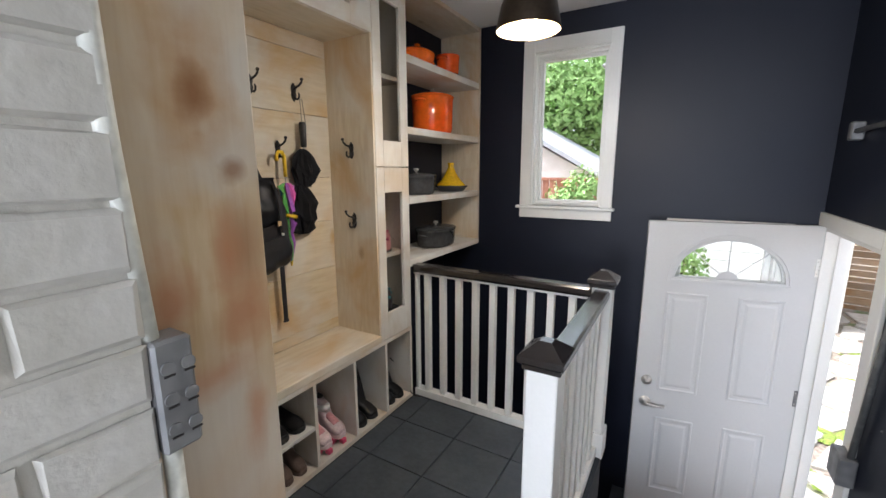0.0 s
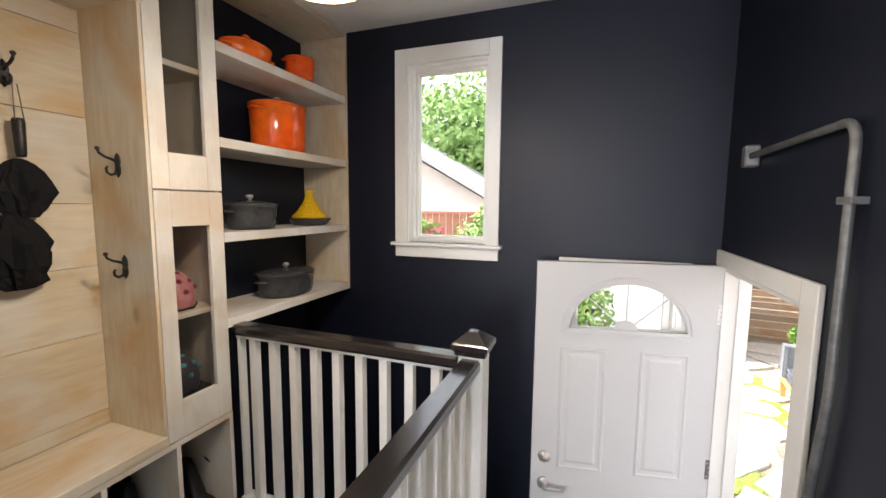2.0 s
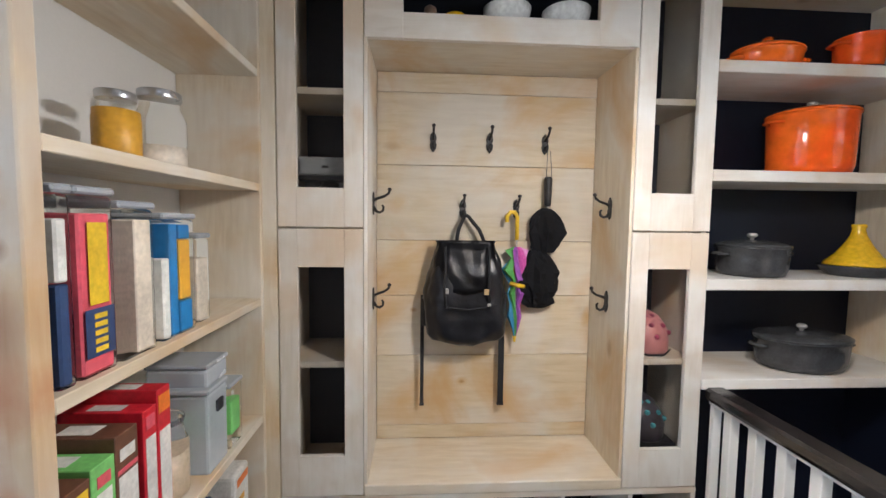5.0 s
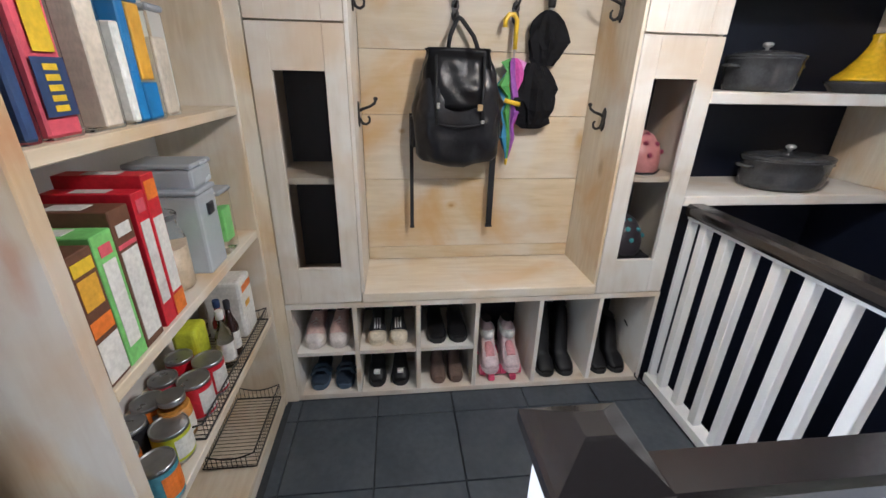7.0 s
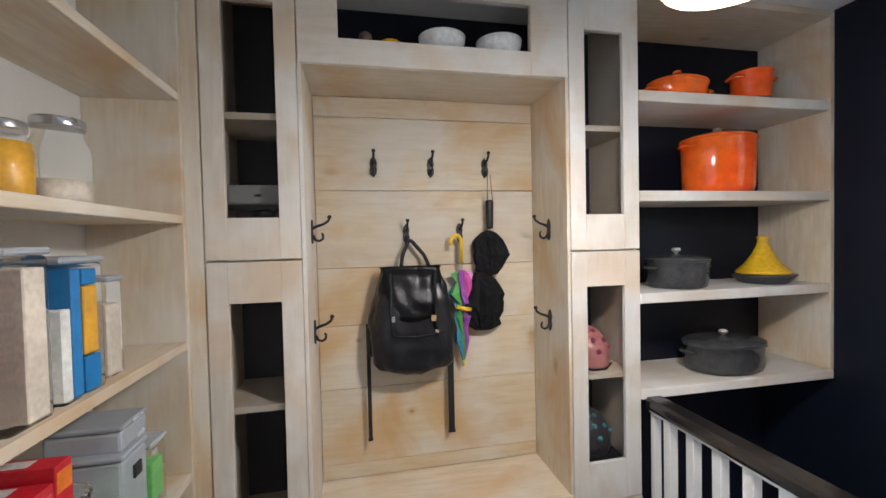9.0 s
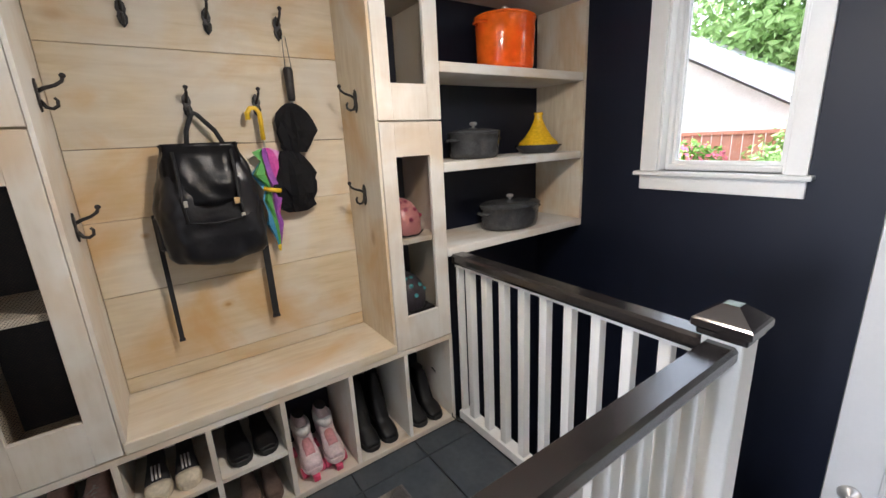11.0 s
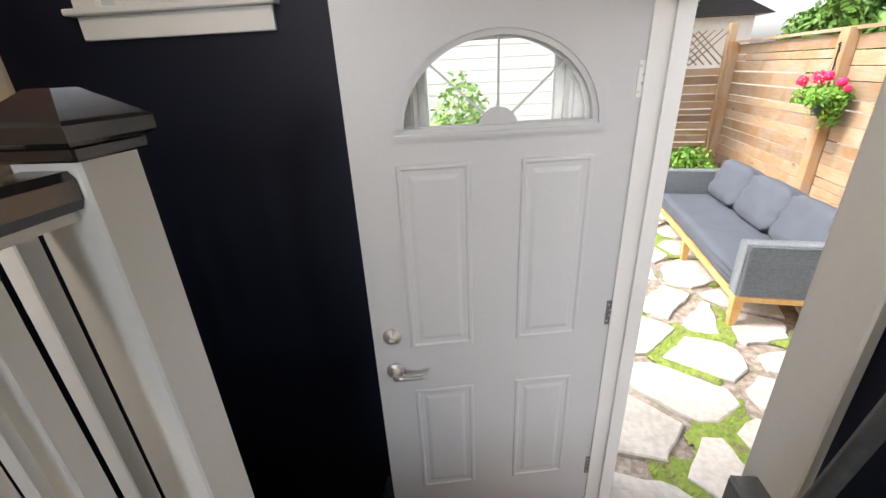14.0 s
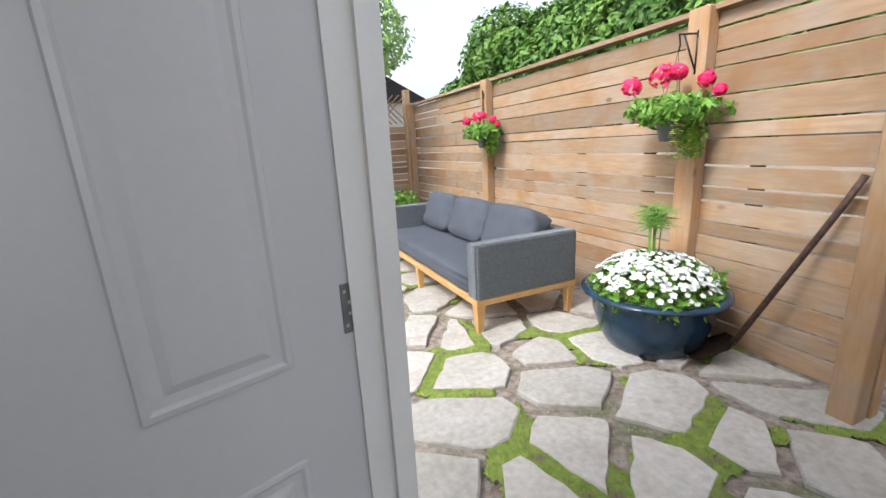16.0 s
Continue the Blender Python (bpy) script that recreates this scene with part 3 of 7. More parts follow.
def pantry():
    x0, x1, y0, y1 = -1.495, -0.628, 0.291, 0.558
    c = thing("pantry_shelf", (x0, y0, 0), "whitewashed pine pantry shelf unit filled with food", "shelf")
    part("side_panel", bx(x1 - 0.038, x1, y0, y1, 0, CZ - 0.004, bevel=0.003), KNOTTY, c, "knotty end panel")
    part("side_panel", bx(x0, x0 + 0.02, y0, y1, 0, CZ - 0.004, bevel=0.002), M_PINE["z"], c)
    part("back_panel", bx(x0, x1 - 0.04, y0 - 0.009, y0 - 0.001, 0, CZ - 0.004), M_WALLWHITE, c, "white back panel")
    for z in (0.05, 0.428, 0.788, 1.205, 1.60, 1.98):
        part("shelf", bx(x0 + 0.021, x1 - 0.039, y0, y1 - 0.002, z, z + 0.026, bevel=0.002), M_PINE["x"], c)
    part("kickboard", bx(x0 + 0.021, x1 - 0.039, y1 - 0.03, y1 - 0.006, 0, 0.049), M_PINE["x"], c)


pantry()

# filler between pantry and west wall
structure("wall_filler", bx(WX, -1.496, 0.281, CY[0] - 0.002, 0, CZ), M_PINE["z"], "pine filler strip beside the pantry")


# ---- railings ----
def newel(x, y, z0, top=0.897):
    n = thing("newel_post", (x, y, z0), "square white newel post with a dark pyramid cap", "newel post", "newel posts")
    h = 0.047
    part("post", bx(x - h, x + h, y - h, y + h, z0, top, bevel=0.004), M_WHITE, n)
    part("base_block", bx(x - h - 0.012, x + h + 0.012, y - h - 0.012, y + h + 0.012, z0, z0 + 0.14, bevel=0.004), M_WHITE, n)
    bm = bmesh.new()
    box(bm, x - h - 0.010, x + h + 0.010, y - h - 0.010, y + h + 0.010, top - 0.004, top + 0.014, bevel=0.003)
    rows = ((0.060, 0.014), (0.067, 0.020), (0.067, 0.038), (0.062, 0.043), (0.022, 0.074), (0.018, 0.077))
    rings = []
    for r, z in rows:
        rings.append([bm.verts.new((x + sx * r, y + sy * r, top + z)) for sx, sy in ((-1, -1), (1, -1), (1, 1), (-1, 1))])
    for a, b in zip(rings, rings[1:]):
        for i in range(4):
            bm.faces.new((a[i], a[(i + 1) % 4], b[(i + 1) % 4], b[i]))
    bm.faces.new(rings[-1])
    bm.faces.new(rings[0][::-1])
    part("cap", bm, M_BLACKWOOD, n, "dark painted pyramid cap")
    return n


RX = -0.381
newel(RX, 2.247, -0.02)
newel(RX, 1.275, -0.0)


def railing(name, a, b, z_top, balusters, first, pitch=0.114, wall_end=False):
    """A straight guard rail between two points, a dark handrail over square white balusters."""
    a, b = Vector((*a, 0)), Vector((*b, 0))
    r = thing(name, (a.x, a.y, 0), "white baluster guard railing with a dark handrail by the stairwell", "railing", "stair railings")
    d = (b - a).normalized()
    s = Vector((-d.y, d.x, 0))
    prof = ((-0.032, -0.047), (0.032, -0.047), (0.038, -0.034), (0.038, -0.010), (0.030, 0), (-0.030, 0), (-0.038, -0.010), (-0.038, -0.034))
    bm = bmesh.new()
    ends = [[bm.verts.new(p + s * u + Vector((0, 0, z_top + v))) for u, v in prof] for p in (a, b)]
    for i in range(8):
        bm.faces.new((ends[0][i], ends[0][(i + 1) % 8], ends[1][(i + 1) % 8], ends[1][i]))
    bm.faces.new(ends[0][::-1])
    bm.faces.new(ends[1])
    part("handrail", bm, M_BLACKWOOD, r, "satin dark brown handrail")

    def bar(z0, z1, w, name):
        q = [(p + s * u) for p, u in ((a, -w), (b, -w), (b, w), (a, w))]
        bm = bmesh.new()
        prism(bm, [(v.x, v.y) for v in q], z0, z1)
        part(name, bm, M_WHITE, r)
    bar(z_top - 0.062, z_top - 0.0455, 0.022, "top_fillet")
    bar(0.0, 0.045, 0.03, "bottom_rail")
    if wall_end:
        part("baluster", bx(a.x + 0.001, a.x + 0.020, a.y - 0.018, a.y + 0.018, 0.0455, z_top - 0.0625, bevel=0.0025), M_WHITE, r)
    for i in range(balusters):
        c = a + d * (first + pitch * i)
        part("baluster", bx(c.x - 0.018, c.x + 0.018, c.y - 0.018, c.y + 0.018, 0.0455, z_top - 0.0625, bevel=0.0025), M_WHITE, r)


railing("railing", (-1.499, 2.240), (RX - 0.048, 2.240), 0.883, 9, 0.089, 0.1108, True)
railing("railing", (RX, 1.323), (RX, 2.199), 0.883, 7, 0.072)

# ---- the garden door ----
def garden_door():
    w, h, t = 0.862, 2.03, 0.044
    m = pose(0.602, 3.072, LZ + 0.026, 0, 0, 180 + 10.8)
    d = thing("door_1", (0, 0, 0), "white panelled steel door with a fanlight, standing open against the navy wall", "door")
    tagged(d, kind="structure")
    cx, fz, fr, fk = 0.424, 1.690, 0.250, 1.15
    bm = bmesh.new()
    n = 20
    arc = [(cx + fk * fr * math.cos(math.pi * i / n), fz + fr * math.sin(math.pi * i / n)) for i in range(n + 1)]
    # leaf around the half-round opening, in strips
    def slab(poly):
        prism(bm, poly, -t, 0, axis="y")
    slab([(0, 0), (w, 0), (w, fz), (0, fz)])
    slab([(cx + fk * fr, fz), (w, fz), (w, h), (cx + fk * fr, h)])
    slab([(0, fz), (cx - fk * fr, fz), (cx - fk * fr, h), (0, h)])
    for (xa, za), (xb, zb) in zip(arc, arc[1:]):
        slab([(xa, za), (xa, h), (xb, h), (xb, zb)])
    bmesh.ops.remove_doubles(bm, verts=bm.verts[:], dist=1e-5)
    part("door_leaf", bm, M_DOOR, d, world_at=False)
    # fanlight moulding on both faces, glass, sunburst
    for side in (0.0, -t):
        sgn = 1 if side == 0 else -1
        bm = bmesh.new()
        for r0, r1, p in ((fr - 0.012, fr + 0.022, 0.008), (fr + 0.004, fr + 0.014, 0.014)):
            for i in range(n):
                a0, a1 = math.pi * i / n, math.pi * (i + 1) / n
                q = [(cx + (r + 0.0375) * math.cos(a), fz + r * math.sin(a)) for r, a in ((r0, a0), (r1, a0), (r1, a1), (r0, a1))]
                prism(bm, q, side, side + sgn * p, axis="y")
            box(bm, cx - r1 - 0.0375, cx + r1 + 0.0375, min(side, side + sgn * p), max(side, side + sgn * p), fz - (r1 - fr) - 0.004, fz - (r1 - fr) + (r1 - r0) - 0.004)
        part("fanlight_moulding", bm, M_DOOR, d, world_at=False)
    bm = bmesh.new()
    prism(bm, list(reversed(arc)), -t / 2 - 0.002, -t / 2 + 0.002, axis="y")
    g = part("pane", bm, M_GLASS, d, "clear fanlight glass", world_at=False)
    g.visible_shadow = False
    bm = bmesh.new()
    hub = [(cx + 0.058 * math.cos(math.pi * i / 12), fz + 0.055 * math.sin(math.pi * i / 12)) for i in range(13)]
    prism(bm, hub, -t / 2 + 0.003, -t / 2 + 0.009, axis="y")
    for a in (42, 90, 138):
        c, s = math.cos(radians(a)), math.sin(radians(a))
        q = [(cx + r * c - k * s, fz + r * s + k * c) for r, k in ((0.05, -0.0035), (fr + 0.010, -0.0025), (fr + 0.010, 0.0025), (0.05, 0.0035))]
        prism(bm, q, -t / 2 + 0.003, -t / 2 + 0.008, axis="y")
    part("sunburst_grille", bm, M_DOOR, d, world_at=False)
    # raised panels: two tall, two short
    for x0, x1, z0, z1 in ((0.130, 0.355, 0.945, 1.597), (0.510, 0.733, 0.945, 1.597), (0.130, 0.350, 0.225, 0.755), (0.512, 0.733, 0.225, 0.755)):
        bm = bmesh.new()
        rings = []
        for k, p in ((0.0, 0.0006), (0.003, 0.0055), (0.012, 0.0062), (0.018, 0.0018), (0.034, 0.0008), (0.048, 0.0052), (0.056, 0.0055)):
            rings.append([bm.verts.new(v) for v in ((x0 + k, p, z0 + k), (x1 - k, p, z0 + k), (x1 - k, p, z1 - k), (x0 + k, p, z1 - k))])
        for ra, rb in zip(rings, rings[1:]):
            for i in range(4):
                bm.faces.new((ra[i], ra[(i + 1) % 4], rb[(i + 1) % 4], rb[i]))
        bm.faces.new(rings[-1])
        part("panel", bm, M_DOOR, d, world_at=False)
    bm = bmesh.new()
    hx = w - 0.066
    lathe(bm, ((0.0325, 0), (0.0325, 0.006), (0.028, 0.010), (0.026, 0.016), (0.010, 0.018), (0.010, 0.024)), seg=24)
    box(bm, -0.011, 0.011, -0.004, 0.004, 0.018, 0.034, bevel=0.002)
    bmesh.ops.rotate(bm, verts=bm.verts[:], matrix=Matrix.Rotation(radians(-90), 3, "X"))
    bmesh.ops.translate(bm, verts=bm.verts[:], vec=(hx, 0, 1.003))
    part("deadbolt", bm, M_STEEL, d, "satin nickel deadbolt", world_at=False)
    bm = bmesh.new()
    lathe(bm, ((0.033, 0), (0.033, 0.006), (0.027, 0.011), (0.012, 0.014), (0.011, 0.045), (0.012, 0.052)), seg=24)
    bmesh.ops.rotate(bm, verts=bm.verts[:], matrix=Matrix.Rotation(radians(-90), 3, "X"))
    tube(bm, [(0, 0.047, 0), (-0.02, 0.049, 0.001), (-0.055, 0.047, -0.006), (-0.09, 0.044, -0.008), (-0.112, 0.042, -0.002)], [0.010, 0.010, 0.008, 0.0075, 0.006], 10)
    bmesh.ops.translate(bm, verts=bm.verts[:], vec=(hx, 0, 0.855))
    part("lever_handle", bm, M_STEEL, d, "satin nickel lever handle", world_at=False)
    for z in (0.24, 1.02, 1.80):
        bm = bmesh.new()
        box(bm, 0.003, 0.026, 0.0, 0.0025, z - 0.05, z + 0.05, bevel=0.001)
        hg = part("hinge", bm, M_WHITE if z > 1.5 else M_ZINC, d, "butt hinge leaf painted white" if z > 1.5 else "zinc butt hinge leaf", world_at=False)
        bm = bmesh.new()
        tube(bm, [(-0.004, 0.004, z - 0.052), (-0.004, 0.004, z + 0.052)], 0.0055, 10)
        part("hinge_pin", bm, M_ZINC, hg, world_at=False)
        for k in (-0.034, -0.011, 0.011, 0.034):
            bm = bmesh.new()
            tube(bm, [(0.0145 + (0.004 if abs(k) > 0.02 else -0.004), 0.0026, z + k), (0.0145 + (0.004 if abs(k) > 0.02 else -0.004), 0.0042, z + k)], [0.0042, 0.003], 8)
            part("screw", bm, M_STEEL, hg, world_at=False)
    d.matrix_world = m
    return d


garden_door()

# ---- shoes ----
def loft(bm, rows, seg=14, power=2.4):
    """Rings across x: rows of x, centre y, half width, bottom z, top z."""
    rings = []
    for x, yc, hw, zb, zt in rows:
        ring = []
        for i in range(seg):
            a = 2 * math.pi * i / seg
            c, s = math.cos(a), math.sin(a)
            u = math.copysign(abs(c) ** (2 / power), c)
            v = math.copysign(abs(s) ** (2 / power), s)
            ring.append(bm.verts.new((x, yc + hw * u, (zb + zt) / 2 + (zt - zb) / 2 * v)))
        rings.append(ring)
    for a, b in zip(rings, rings[1:]):
        for i in range(seg):
            f = bm.faces.new((a[i], a[(i + 1) % seg], b[(i + 1) % seg], b[i]))
            f.smooth = True
    bm.faces.new(rings[0][::-1])
    bm.faces.new(rings[-1])


def paint(name, c, rough=0.5, spec=0.5, fine=90, bump=0.12, metal=0.0, c2=None, scale=12):
    return mat(name, c, c2 or tuple(v * 0.8 for v in c), rough, scale, bump=bump, fine=fine, metal=metal, spec=spec)


M_SHOE = {
    "blush": paint("blush_canvas", (0.62, 0.44, 0.40), 0.8), "blush_sole": paint("pale_rubber", (0.68, 0.62, 0.58), 0.6),
    "black": paint("black_canvas", (0.012, 0.012, 0.014), 0.7), "leather": paint("black_leather", (0.005, 0.005, 0.006), 0.46, spec=0.35, bump=0.2),
    "cream": paint("cream_rubber", (0.66, 0.58, 0.44), 0.55), "navy": paint("navy_strap", (0.02, 0.035, 0.06), 0.7),
    "brown": paint("brown_suede", (0.13, 0.085, 0.065), 0.85), "fur": paint("grey_fur", (0.28, 0.24, 0.21), 0.95, bump=0.8),
    "silver": paint("silver_pink_leather", (0.66, 0.52, 0.53), 0.35), "pink": paint("pink_plastic", (0.75, 0.09, 0.19), 0.35),
    "white": paint("white_patch", (0.75, 0.74, 0.72), 0.6), "lining": paint("dark_lining", (0.03, 0.028, 0.028), 0.9),
    "rose": paint("rose_leather", (0.62, 0.28, 0.30), 0.5), "blackrubber": paint("black_rubber", (0.014, 0.014, 0.014), 0.6),
    "steelblue": paint("slate_blue_strap", (0.06, 0.10, 0.15), 0.6),
}


def shoe(kind, y, z, size=1.0, yaw=0.0):
    """One shoe, heel at the back and toe towards the room."""
    S = M_SHOE
    L, toe = 0.25 * size, -1.525
    w = 0.044 * size
    spec = {
        "sneaker": ("blush", "blush_sole", 0.085, 0.105, "pale pink canvas lace-up sneaker"),
        "stripe": ("black", "cream", 0.07, 0.085, "black three-striped sneaker with cream toe"),
        "slip": ("navy", "steelblue", 0.045, 0.05, "navy blue banded slipper"),
        "flat": ("leather", "blackrubber", 0.055, 0.075, "glossy black leather shoe"),
        "fur": ("leather", "blackrubber", 0.08, 0.13, "black fur-cuffed winter bootee"),
        "suede": ("brown", "brown", 0.075, 0.15, "brown suede ankle bootee"),
        "skate": ("silver", "silver", 0.09, 0.19, "silver and pink roller skate boot"),
        "tall": ("leather", "blackrubber", 0.075, 0.30, "tall black leather boot"),
        "ankle": ("leather", "blackrubber", 0.07, 0.22, "black leather ankle boot"),
    }[kind]
    up, so, hf, hh, label = spec
    t = thing("shoe" if kind in ("sneaker", "stripe", "slip", "flat") else "roller_skate" if kind == "skate" else "boot",
              (toe - L / 2, y, z), label + " in a bench cubby", "shoe" if kind in ("sneaker", "stripe", "slip", "flat") else "boot", "footwear in the bench cubbies")
    b = z + (0.035 if kind == "skate" else 0)
    hs = 0.022 if kind in ("tall", "ankle", "suede", "flat") else 0.026
    outline = ((0, 0.45), (0.04, 0.72), (0.12, 0.92), (0.25, 1.0), (0.45, 0.86), (0.62, 0.74), (0.85, 0.72), (0.97, 0.6), (1.0, 0.35))
    bm = bmesh.new()
    loft(bm, [(toe - L * f, y, w * k * 1.06, b, b + hs) for f, k in outline], power=4)
    part("sole", bm, S[so], t, "" if so == up else "contrasting rubber sole")
    bm = bmesh.new()
    rows = []
    for f, k in ((0.02, 0.5), (0.06, 0.78), (0.14, 0.93), (0.26, 0.96), (0.40, 0.84), (0.52, 0.74), (0.60, 0.70), (0.75, 0.70), (0.90, 0.68), (0.98, 0.42)):
        top = 0.45 * hf + 0.62 * hf * min(1, f / 0.35) if f < 0.45 else None
        if top is None:
            top = hf + (hh - hf) * min(1, (f - 0.42) / 0.14)
            top *= 1.0 if f < 0.95 else 0.9
        rows.append((toe - L * f, y, w * k, b + hs * 0.6, b + max(hs + 0.014, top)))
    loft(bm, rows, power=2.8)
    upper = part("upper", bm, S[up], t)
    bm = bmesh.new()
    lathe(bm, ((0.5, 0.0), (0.8, 0.003), (0.82, 0.004)), centre=(toe - L * 0.75, y, b + hh - 0.003), sx=L * 0.21, sy=w * 0.72, seg=14)
    part("opening", bm, S["fur"] if kind == "fur" else S["lining"], upper, "shoe opening and lining")
    if kind in ("sneaker", "skate"):
        bm = bmesh.new()
        for i in range(5):
            f = 0.24 + 0.055 * i
            zz = b + 0.45 * hf + 0.62 * hf * min(1, f / 0.35) - 0.004
            tube(bm, [(toe - L * f, y - w * 0.5, zz - 0.006), (toe - L * f - 0.006, y, zz + 0.006), (toe - L * f - 0.01, y + w * 0.5, zz - 0.006)], 0.0026, 5)
        part("laces", bm, S["white"], t, "white laces")
    if kind in ("stripe", "sneaker"):
        bm = bmesh.new()
        loft(bm, [(toe - L * f + 0.003, y, w * k, b + hs * 0.7, b + hs + hf * h) for f, k, h in ((0.0, 0.45, 0.12), (0.05, 0.78, 0.25), (0.13, 0.97, 0.38), (0.2, 0.99, 0.42))], power=2.6)
        part("toe_cap", bm, S["cream" if kind == "stripe" else "blush_sole"], t, "pale rubber toe cap")
    if kind == "stripe":
        for k in (-1, 0, 1):
            bm = bmesh.new()
            x0 = toe - L * 0.34
            tube(bm, [(toe - L * 0.22, y + 0.011 * k, b + 0.058), (toe - L * 0.33, y + 0.011 * k, b + 0.073), (toe - L * 0.44, y + 0.011 * k, b + 0.079)], 0.003, 6)
            part("stripe", bm, S["white"], t, "white stripe")
    if kind == "fur":
        bm = bmesh.new()
        lathe(bm, ((0.85, 0), (1.12, 0.008), (1.12, 0.028), (0.85, 0.036)), centre=(toe - L * 0.74, y, b + hh - 0.022), sx=L * 0.26, sy=w * 0.78, seg=14)
        part("cuff", bm, S["fur"], t, "grey fur cuff")
        part("patch", bx(toe - 0.045, toe - 0.022, y - 0.014, y + 0.014, b + 0.052, b + 0.066, bevel=0.002), S["white"], t, "white label patch")
    if kind == "slip":
        for f in (0.28, 0.42):
            bm = bmesh.new()
            tube(bm, [(toe - L * f, y - w, b + 0.03), (toe - L * f, y - w * 0.5, b + 0.062), (toe - L * f, y + w * 0.5, b + 0.062), (toe - L * f, y + w, b + 0.03)], 0.009, 8)
            part("strap", bm, S["steelblue"], t, "wide slate blue strap")
    if kind == "skate":
        part("plate", bx(toe - L * 0.92, toe - L * 0.08, y - 0.02, y + 0.02, b - 0.012, b - 0.001), S["pink"], t, "pink skate plate")
        for f in (0.2, 0.82):
            for s in (-1, 1):
                bm = bmesh.new()
                tube(bm, [(toe - L * f, y + s * 0.022, z + 0.024), (toe - L * f, y + s * 0.048, z + 0.024)], 0.0235, 16)
                part("wheel", bm, S["pink"], t, "pink skate wheel")
        part("toe_stop", bx(toe - 0.02, toe + 0.012, y - 0.014, y + 0.014, z + 0.004, b - 0.002, bevel=0.004), S["pink"], t, "pink toe stop")
        bm = bmesh.new()
        lathe(bm, ((0.95, 0), (1.15, 0.006), (1.15, 0.03), (0.95, 0.036)), centre=(toe - L * 0.7, y, b + hh - 0.07), sx=L * 0.27, sy=w * 0.8, seg=14)
        part("ankle_strap", bm, S["white"], t, "white ankle strap")
        bm = bmesh.new()
        loft(bm, [(toe - L * f, y, w * k, b + 0.055, b + h) for f, k, h in ((0.18, 0.5, 0.075), (0.3, 0.55, 0.095), (0.42, 0.5, 0.112))], power=2.4)
        part("tongue", bm, S["rose"], t, "rose pink tongue")
    return t


F0, F1 = 0.0285, 0.2505
for kind, ys, z, size in (("sneaker", (0.690, 0.790), F1, 0.95), ("slip", (0.690, 0.800), F0, 0.95), ("stripe", (0.955, 1.045), F1, 0.92),
                          ("fur", (0.945, 1.050), F0, 0.92), ("flat", (1.215, 1.310), F1, 1.0), ("suede", (1.225, 1.305), F0, 0.8),
                          ("skate", (1.470, 1.570), F0, 0.98), ("tall", (1.740, 1.835), F0, 1.0), ("ankle", (2.005, 2.095), F0, 0.98)):
    for y in ys:
        shoe(kind, y, z, size)


# ---- hooks and what hangs from them ----
def coat_hook(at, normal):
    """A cast double hook: its plate at a place on a board that faces normal."""
    x, y, z = at
    t = thing("coat_hook", at, "cast black iron double coat hook screwed to the pine planks", "hook", "coat hooks in the niche")
    bm = bmesh.new()
    prism(bm, [(0, 0.045), (0.012, 0.03), (0.015, 0.012), (0.011, 0), (0.015, -0.012), (0.012, -0.03), (0, -0.045), (-0.012, -0.03), (-0.015, -0.012), (-0.011, 0), (-0.015, 0.012), (-0.012, 0.03)], 0.0, 0.006, axis="x", bevel=0.0015)
    up, low = bmesh.new(), bmesh.new()
    tube(up, [(0.004, 0, 0.012), (0.02, 0, 0.020), (0.045, 0, 0.028), (0.062, 0, 0.040), (0.066, 0, 0.052)], [0.006, 0.0055, 0.005, 0.005, 0.0045], 8)
    lathe(up, ((0.004, 0.048), (0.008, 0.052), (0.008, 0.058), (0.003, 0.062)), centre=(0.066, 0, 0), seg=10)
    tube(low, [(0.004, 0, -0.014), (0.014, 0, -0.032), (0.028, 0, -0.036), (0.040, 0, -0.028), (0.042, 0, -0.014), (0.036, 0, -0.006)], [0.006, 0.0055, 0.005, 0.005, 0.0045, 0.004], 8)
    rot = Matrix.Rotation(math.atan2(normal[1], normal[0]), 3, "Z")
    for b in (bm, up, low):
        bmesh.ops.rotate(b, verts=b.verts[:], matrix=rot)
        bmesh.ops.translate(b, verts=b.verts[:], vec=at)
    part("plate", bm, M_IRON, t)
    part("upper_prong", up, M_IRON, t)
    part("lower_prong", low, M_IRON, t)
    return t


BX = WX + 0.0225
for y in (1.158, 1.402, 1.645):
    coat_hook((BX, y, 1.845), (1, 0))
for y in (1.290, 1.525):
    coat_hook((BX, y, 1.560), (1, 0))
for z in (1.565, 1.185):
    coat_hook((-1.655, CY[2] - 0.0125, z), (0, -1))
    coat_hook((-1.672, CY[1] + 0.0125, z + 0.008), (0, 1))

M_BAG = mat("black_coated_fabric", (0.005, 0.005, 0.007), (0.009, 0.009, 0.012), 0.34, 8, bump=1.0, fine=14, spec=0.5)
M_NYLON = mat("black_nylon", (0.005, 0.005, 0.006), (0.008, 0.008, 0.010), 0.8, 18, bump=0.8, fine=40, spec=0.2)
M_WEB = mat("black_webbing", (0.012, 0.012, 0.014), rough=0.8, bump=0.4, fine=200)
M_LABEL = paint("tan_leather_patch", (0.45, 0.30, 0.14), 0.5)


